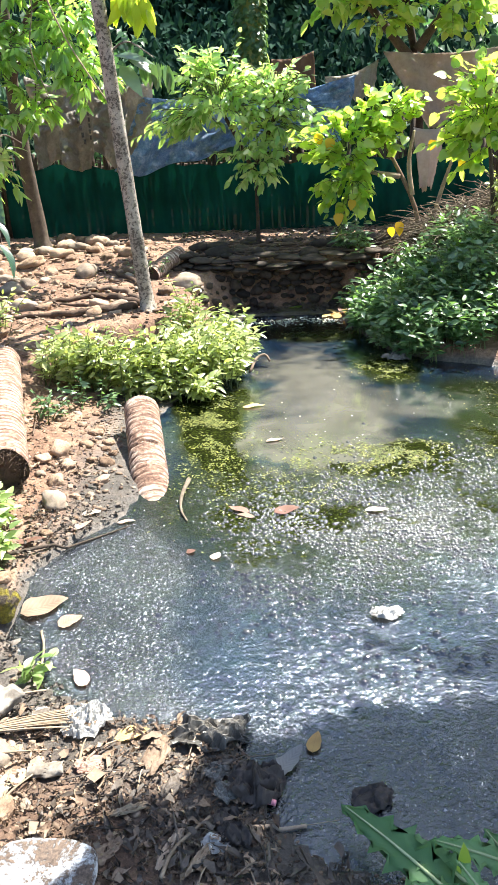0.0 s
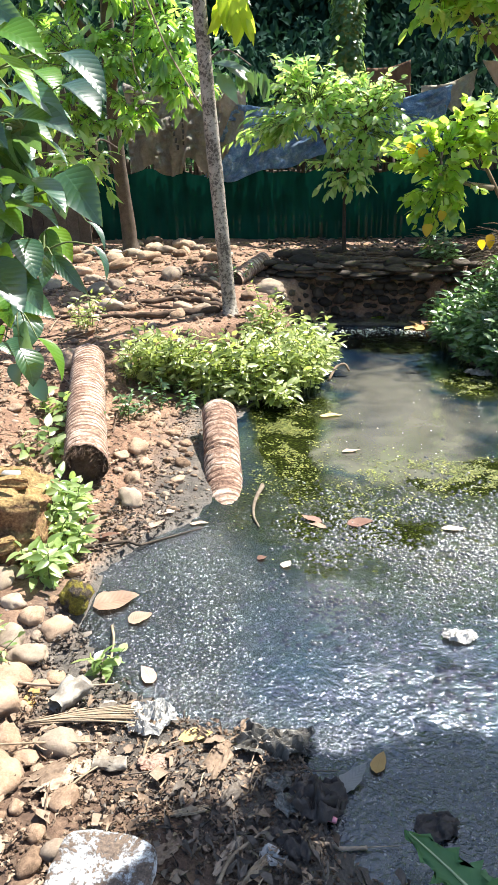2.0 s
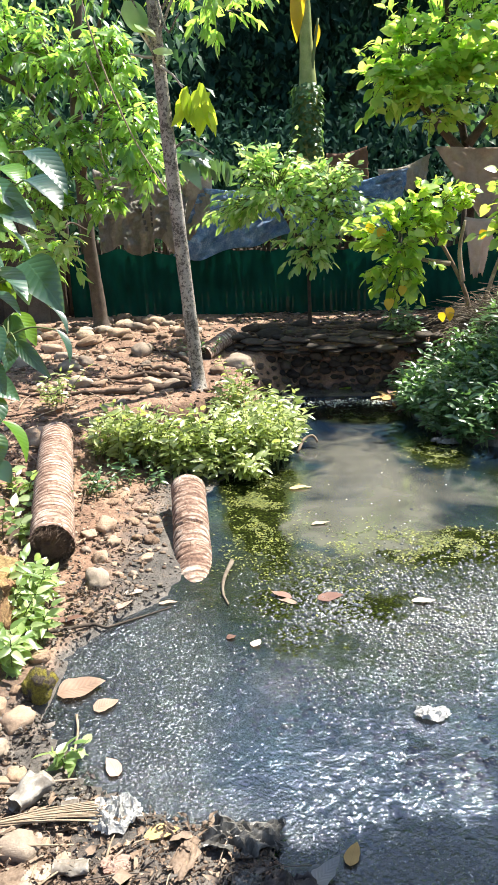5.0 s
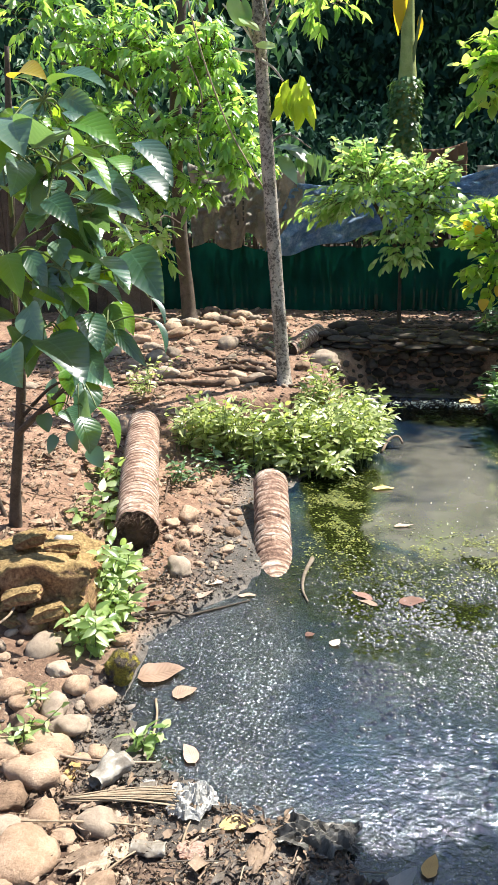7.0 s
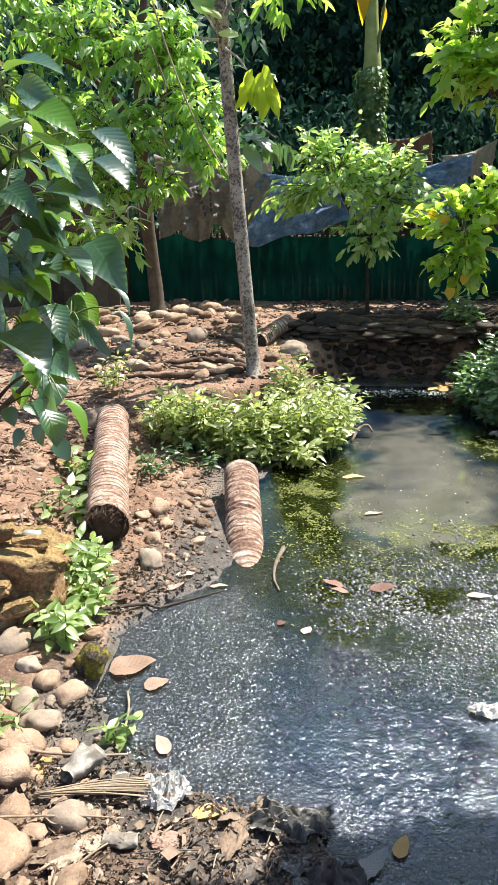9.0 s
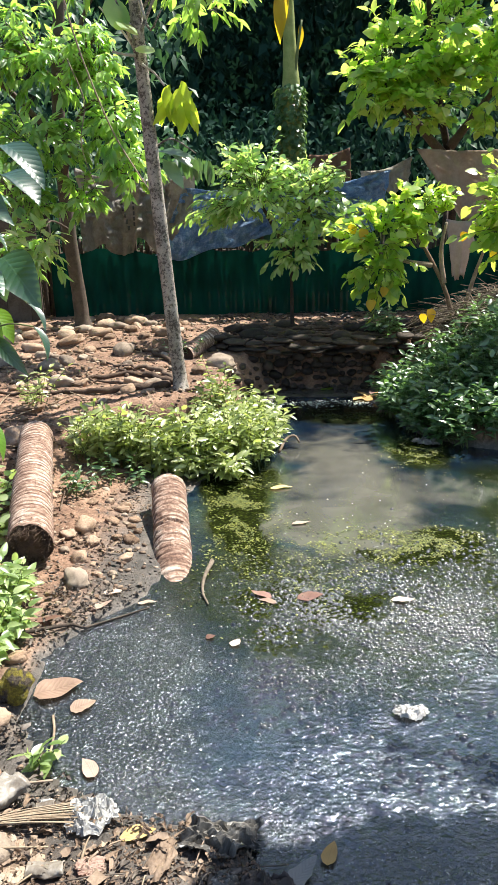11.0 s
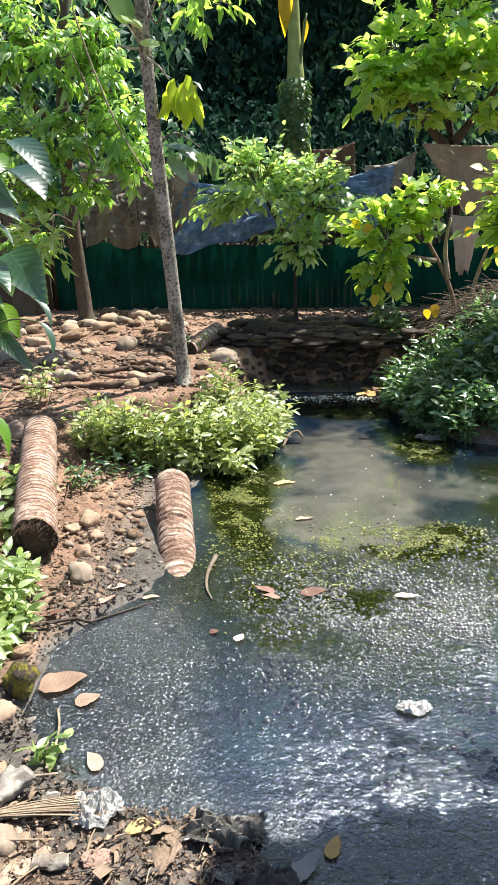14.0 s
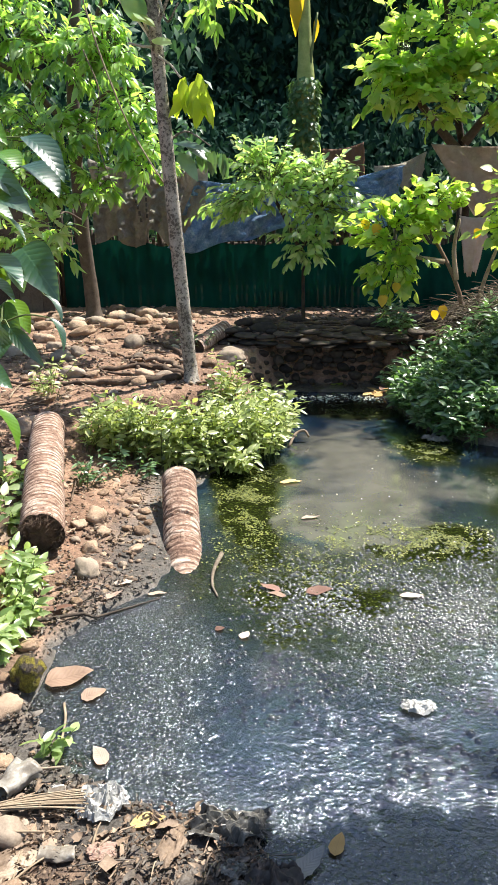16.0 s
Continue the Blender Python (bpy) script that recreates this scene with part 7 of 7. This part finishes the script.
def litter_chips(name, n, area, mat, label, seed, lo=0.02, hi=0.08, slim_=0.45, tilt=0.35):
    r = np.random.default_rng(seed)
    x, y = r.uniform(area[0], area[1], n), r.uniform(area[2], area[3], n)
    z = land(x, y)
    k = z > 0.008
    x, y, z = x[k], y[k], z[k]
    n = len(x)
    a = r.uniform(0, 6.28, n)
    g = Geo()
    for tm, sel in ((blade(4, slim_, 0.5, -0.25), np.arange(n) % 5 == 0), (blade(5, slim_ * 0.3, 0.4, 0.15, "lance"), (np.arange(n) % 5 > 0) & (np.arange(n) % 5 < 4)), (blade(2, slim_ * 1.3, 0.3, 0.3, "round"), np.arange(n) % 5 == 4)):
        m = int(sel.sum())
        set_leaves(g, tm, np.stack([x[sel], y[sel], z[sel] + r.uniform(0.008, 0.03, m)], -1), np.stack([np.cos(a[sel]), np.sin(a[sel]), r.normal(0, 0.22, m)], -1), np.stack([r.normal(0, tilt, m), r.normal(0, tilt, m), np.ones(m)], -1), lo + (hi - lo) * r.uniform(0, 1, m) ** 1.8)
        g.v[-1] = g.v[-1] + r.normal(0, 0.0045, g.v[-1].shape) * (0.5 + 0.5 * (np.arange(len(g.v[-1])) % 3 != 1))[:, None]
    return lone(name, g, mat, label, "leaf litter", kind="stuff")


litter_chips("leaf_litter", 1300, (-1.3, 0.18, 0.7, 1.75), CHIP, "dry dead leaves, bark and wood chips over the bank", 301, 0.01, 0.05)
litter_chips("wood_chips", 170, (-1.2, 0.0, 0.9, 1.65), PALE_WOOD, "pale split chips and bleached leaves on the soil", 310, 0.025, 0.085, 0.6, 0.3)
litter_chips("leaf_litter", 900, (-0.55, 1.3, 0.6, 1.5), CHIP_DARK, "dark sodden leaf litter and bark on the mud", 302, 0.01, 0.05)
litter_chips("bark_strips", 340, (-0.4, 0.7, 0.8, 1.45), CHIP_DARK, "long dark fibrous bark strips on the mud", 307, 0.04, 0.12, 0.16, 0.25)
litter_chips("mud_litter", 1100, (-1.0, -0.3, 1.62, 3.3), CHIP_DARK, "dark sodden scraps along the muddy margin", 308, 0.01, 0.05)
litter_chips("leaf_litter", 500, (-1.6, -0.7, 2.4, 4.9), CHIP, "dry leaves and chips along the waterline", 303, 0.015, 0.07)
litter_chips("leaf_litter", 900, (-4.2, -0.9, 5.2, 10.0), CHIP, "dry leaves scattered on the terrace", 304, 0.03, 0.12)
litter_chips("leaf_litter", 700, (-3.6, -1.4, 3.0, 5.5), CHIP, "dry leaves and stalks on the earth slope", 305, 0.03, 0.13)
litter_chips("leaf_litter", 500, (-2.4, -1.2, 3.0, 4.8), CHIP, "dry leaves heaped round the young tree", 309, 0.03, 0.12)
# ledge leaves take the dark chip colour in place of shade
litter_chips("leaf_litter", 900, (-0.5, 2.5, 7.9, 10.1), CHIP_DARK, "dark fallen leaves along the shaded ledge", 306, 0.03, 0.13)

# larger chips and slabs
for k, (x, y, l, w, t, m) in enumerate([(-0.53, 1.43, 0.12, 0.05, 0.1, PALE_WOOD), (-0.20, 1.485, 0.19, 0.085, 1.35, PALE_WOOD), (-0.25, 1.585, 0.14, 0.03, 2.3, PALE_WOOD), (-0.69, 1.35, 0.24, 0.085, 0.95, PALE_WOOD), (-0.41, 1.455, 0.10, 0.07, 0.4, RED_LEAF), (-0.13, 1.36, 0.13, 0.06, 1.0, CHIP_DARK), (-0.40, 1.43, 0.08, 0.06, 0.3, RED_LEAF), (-0.12, 1.15, 0.18, 0.035, 1.2, PALE_WOOD), (-0.05, 1.10, 0.16, 0.03, 1.0, TWIG), (-0.75, 1.60, 0.2, 0.05, 1.0, PALE_WOOD),
                                          (-0.62, 1.38, 0.1, 0.08, 0.7, PALE_WOOD), (-0.66, 1.30, 0.16, 0.05, 0.8, PALE_WOOD), (0.0, 1.42, 0.09, 0.08, 0.2, GREY_PLASTIC), (-0.25, 1.25, 0.13, 0.03, 0.5, TWIG), (0.03, 1.34, 0.08, 0.1, 1.2, GREY_PLASTIC), (-0.3, 1.1, 0.12, 0.05, 0.9, PALE_WOOD), (-0.62, 1.71, 0.06, 0.035, 0.15, WHITE_PLASTIC)]):
    crumple("bark_slab" if m in (PALE_WOOD, TWIG, CHIP_DARK) else "litter_scrap", x, y, l, w, 0.016, m, "split pale bark slab lying among the litter" if m in (PALE_WOOD, TWIG, CHIP_DARK) else "scrap of refuse pressed into the litter", 60 + k, t, 0.008, "bark" if m in (PALE_WOOD, TWIG, CHIP_DARK) else "litter")

r_s = np.random.default_rng(91)
for k in range(26):
    x, y, a, l = r_s.uniform(-0.75, 0.35), r_s.uniform(0.9, 1.5), r_s.uniform(0.2, 1.9), r_s.uniform(0.08, 0.24)
    if ground_z(x, y) < 0.02:
        continue
    stick("stick", [(x, y, 0.015), (x + l / 2 * math.cos(a), y + l / 2 * math.sin(a) + r_s.normal(0, 0.012), 0.03), (x + l * math.cos(a), y + l * math.sin(a), 0.015)], r_s.uniform(0.002, 0.006), 0.002, (TWIG, PALE_WOOD, CHIP_DARK)[k % 3], "thin dry stalk lying on the litter", sides=5)

for k in range(44):
    x, y, a, l = r_s.uniform(-2.6, -1.0), r_s.uniform(3.0, 6.8), r_s.uniform(0, 3.1), r_s.uniform(0.15, 0.5)
    stick("stick", [(x, y, 0.02), (x + l / 2 * math.cos(a), y + l / 2 * math.sin(a) + r_s.normal(0, 0.03), 0.04), (x + l * math.cos(a), y + l * math.sin(a), 0.02)], r_s.uniform(0.004, 0.009), 0.003, (TWIG, ROOT)[k % 2], "dry twig lying on the earth slope", sides=5)

# ---- broad weed by the near corner ----
weed = thing("broad_weed", (0.72, 0.86, 0.06), "coarse weed with large wavy lobed green leaves and pale midribs", "weed")


def weed_leaf(base, tip, width, up=(0, -0.2, 1), seed=0):
    base, tip = np.array(base, float), np.array(tip, float)
    rows, cols = 22, 4
    d = tip - base
    L = np.linalg.norm(d)
    d = unit(d)
    b = unit(np.cross(np.array(up, float), d))
    n = np.cross(d, b)
    v, uv = [], []
    for i in range(rows + 1):
        s = i / rows
        env = math.sin(math.pi * (0.06 + 0.94 * s) ** 0.8) ** 0.7 if s < 1 else 0.02
        for j in range(-cols, cols + 1):
            q = j / cols
            lobe = 1 - 0.6 * abs(math.sin(s * 21 + (1.2 if q > 0 else 0) + seed)) - 0.3 * abs(noise.noise((s * 14, q, seed)))
            o = q * width / 2 * env * (lobe if abs(q) > 0.6 else 1)
            z = -0.16 * s * s + 0.10 * abs(o) / width + 0.018 * math.sin(s * 26 + j + seed) * abs(q)
            v.append(base + L * (s * d + z * n) + o * b)
            uv.append((s, 0.5 + 0.5 * q))
    m = 2 * cols + 1
    g = Geo()
    g.add(v, [(i * m + j, i * m + j + 1, (i + 1) * m + j + 1, (i + 1) * m + j) for i in range(rows) for j in range(m - 1)], uv)
    lf = under("leaf", g, LEAF_WEED, weed)
    r = Geo()
    tube(r, [base + L * (s * d + (-0.16 * s * s + 0.012) * n) for s in np.linspace(-0.12, 0.96, 14)], [0.007, 0.002], 5)
    part("midrib", r, PALE_STEM, lf, "pale green midrib")


PALE_STEM = simple("pale_midrib", [(0.30, 0.36, 0.18), (0.42, 0.48, 0.26)], 20, 0.5, 0.1)
weed_leaf((0.64, 0.90, 0.09), (0.36, 1.23, 0.15), 0.20, seed=1)
weed_leaf((0.66, 0.96, 0.10), (0.50, 1.12, 0.13), 0.16, seed=2)
weed_leaf((0.82, 0.98, 0.12), (0.58, 1.06, 0.18), 0.12, (0, -0.3, 1), 3)
weed_leaf((0.74, 0.90, 0.10), (0.98, 1.12, 0.20), 0.12, seed=4)
weed_leaf((0.66, 0.86, 0.10), (0.50, 0.94, 0.18), 0.13, seed=5)
weed_leaf((0.76, 0.86, 0.10), (0.78, 1.04, 0.24), 0.11, (0, -0.8, 0.6), 6)
weed_leaf((0.70, 0.84, 0.12), (0.62, 0.98, 0.20), 0.10, (0.3, -0.5, 1), 7)
weed_leaf((0.80, 0.92, 0.12), (0.72, 1.10, 0.16), 0.11, (-0.2, -0.3, 1), 8)
weed_leaf((0.86, 0.90, 0.12), (0.90, 1.06, 0.16), 0.11, (0.2, -0.3, 1), 9)
weed_leaf((0.60, 0.84, 0.10), (0.44, 0.86, 0.16), 0.11, (0.1, -0.3, 1), 10)
g = Geo()
set_leaves(g, OVATE, np.array([(0.63, 0.99, 0.12)]), np.array([(0.1, 0.1, 1)]), np.array([(0.3, -1, 0)]), [0.09])
under("young_leaf", g, LEAF_LIME, weed, "bright young upright leaf")

# ---- scum: bubbles, floating weed, specks ----
HEMI_V, HEMI_F = [], []
for i, (zz, rr) in enumerate([(0.0, 1.0), (0.5, 0.87), (0.87, 0.5)]):
    HEMI_V += [(rr * math.cos(a), rr * math.sin(a), zz) for a in np.linspace(0, 2 * math.pi, 8, endpoint=False)]
HEMI_V.append((0, 0, 1))
HEMI_F = [(i * 8 + j, i * 8 + (j + 1) % 8, (i + 1) * 8 + (j + 1) % 8, (i + 1) * 8 + j) for i in range(2) for j in range(8)] + [(16 + j, 16 + (j + 1) % 8, 24) for j in range(8)]


def bubbles(name, n, cx, cy, sx, sy, r0, r1, label, seed, mat=None):
    r = np.random.default_rng(seed)
    x, y = r.normal(cx, sx, n), r.normal(cy, sy, n)
    k = (shore_dist(x, y) < -0.03) & (np.abs(x - cx) < 2.2 * sx) & (fnoise(x, y, 4.0, seed * 0.1) + 0.5 * fnoise(x, y, 13.0, seed * 0.2) > r.uniform(-0.45, 0.25, n))
    x, y = x[k], y[k]
    s = r0 + (r1 - r0) * r.uniform(0, 1, len(x)) ** 3
    st = np.array(HEMI_V)[None] * s[:, None, None] * np.array([1, 1, 0.75]) + np.stack([x, y, np.full(len(x), -0.001)], -1)[:, None]
    g = Geo()
    g.add_many(st, HEMI_F)
    return lone(name, g, mat or BUBBLE, label, "bubbles", kind="stuff")


bubbles("bubbles", 7000, 0.85, 2.95, 0.45, 0.28, 0.004, 0.016, "glinting gas bubbles on the scum", 401)
bubbles("bubbles", 3600, 0.35, 3.0, 0.30, 0.38, 0.003, 0.011, "glinting gas bubbles on the scum", 402)
bubbles("bubbles", 240, 0.9, 2.02, 0.3, 0.14, 0.008, 0.019, "dark gas bubbles on the oily film", 403, BUBBLE_DARK)
bubbles("bubbles", 520, 0.12, 2.45, 0.18, 0.2, 0.005, 0.016, "dark gas bubbles on the oily film", 404, BUBBLE_DARK)
bubbles("bubbles", 3200, 1.5, 3.3, 0.45, 0.42, 0.004, 0.015, "glinting gas bubbles among the algae", 405)
bubbles("bubbles", 900, 0.5, 2.2, 0.5, 0.35, 0.002, 0.008, "scattered small bubbles on the oily film", 408, BUBBLE_DARK)
bubbles("foam", 900, 0.7, 7.55, 0.5, 0.10, 0.004, 0.012, "white foam specks along the far waterline", 406, SCUM_WHITE)
bubbles("foam", 420, 0.9, 4.0, 0.7, 0.7, 0.002, 0.008, "pale specks floating on the water", 407, SCUM_WHITE)


def weed_mat_(name, n, cx, cy, sx, sy, label, seed):
    r = np.random.default_rng(seed)
    x, y = r.normal(cx, sx, n), r.normal(cy, sy, n)
    k = (shore_dist(x, y) < -0.04) & (fnoise(x, y, 7.0, seed * 0.3) + 0.6 * fnoise(x, y, 19.0, seed * 0.7) > r.uniform(-0.15, 0.2, n))
    x, y = x[k], y[k]
    n = len(x)
    g = Geo()
    set_leaves(g, blade(2, 0.5, 0.3, 0.1), np.stack([x, y, r.uniform(0.0005, 0.006, n)], -1), np.stack([r.normal(0, 1, n), r.normal(0, 1, n), r.normal(0, 0.15, n)], -1), np.stack([r.normal(0, 0.2, n), r.normal(0, 0.2, n), np.ones(n)], -1), r.uniform(0.008, 0.026, n))
    return lone(name, g, WEED, label, "pond weed", kind="stuff")


weed_mat_("pond_weed", 7000, -0.10, 4.45, 0.13, 0.42, "yellow-green weed floating beside the log", 501)
weed_mat_("pond_weed", 5000, 1.02, 3.82, 0.30, 0.13, "yellow-green weed at the edge of the milky patch", 502)
weed_mat_("pond_weed", 2400, 1.36, 5.7, 0.14, 0.2, "raft of green weed on the water", 503)
weed_mat_("pond_weed", 1500, 0.3, 3.4, 0.3, 0.25, "olive weed floating near the log", 504)
weed_mat_("pond_weed", 300, 0.9, 6.9, 0.25, 0.12, "dark weed near the far bank", 505)
weed_mat_("pond_weed", 700, 1.95, 4.7, 0.25, 0.45, "dark green weed near the right bank", 506)
weed_mat_("pond_weed", 160, 0.55, 4.05, 0.08, 0.1, "small raft of weed in the milky patch", 507)
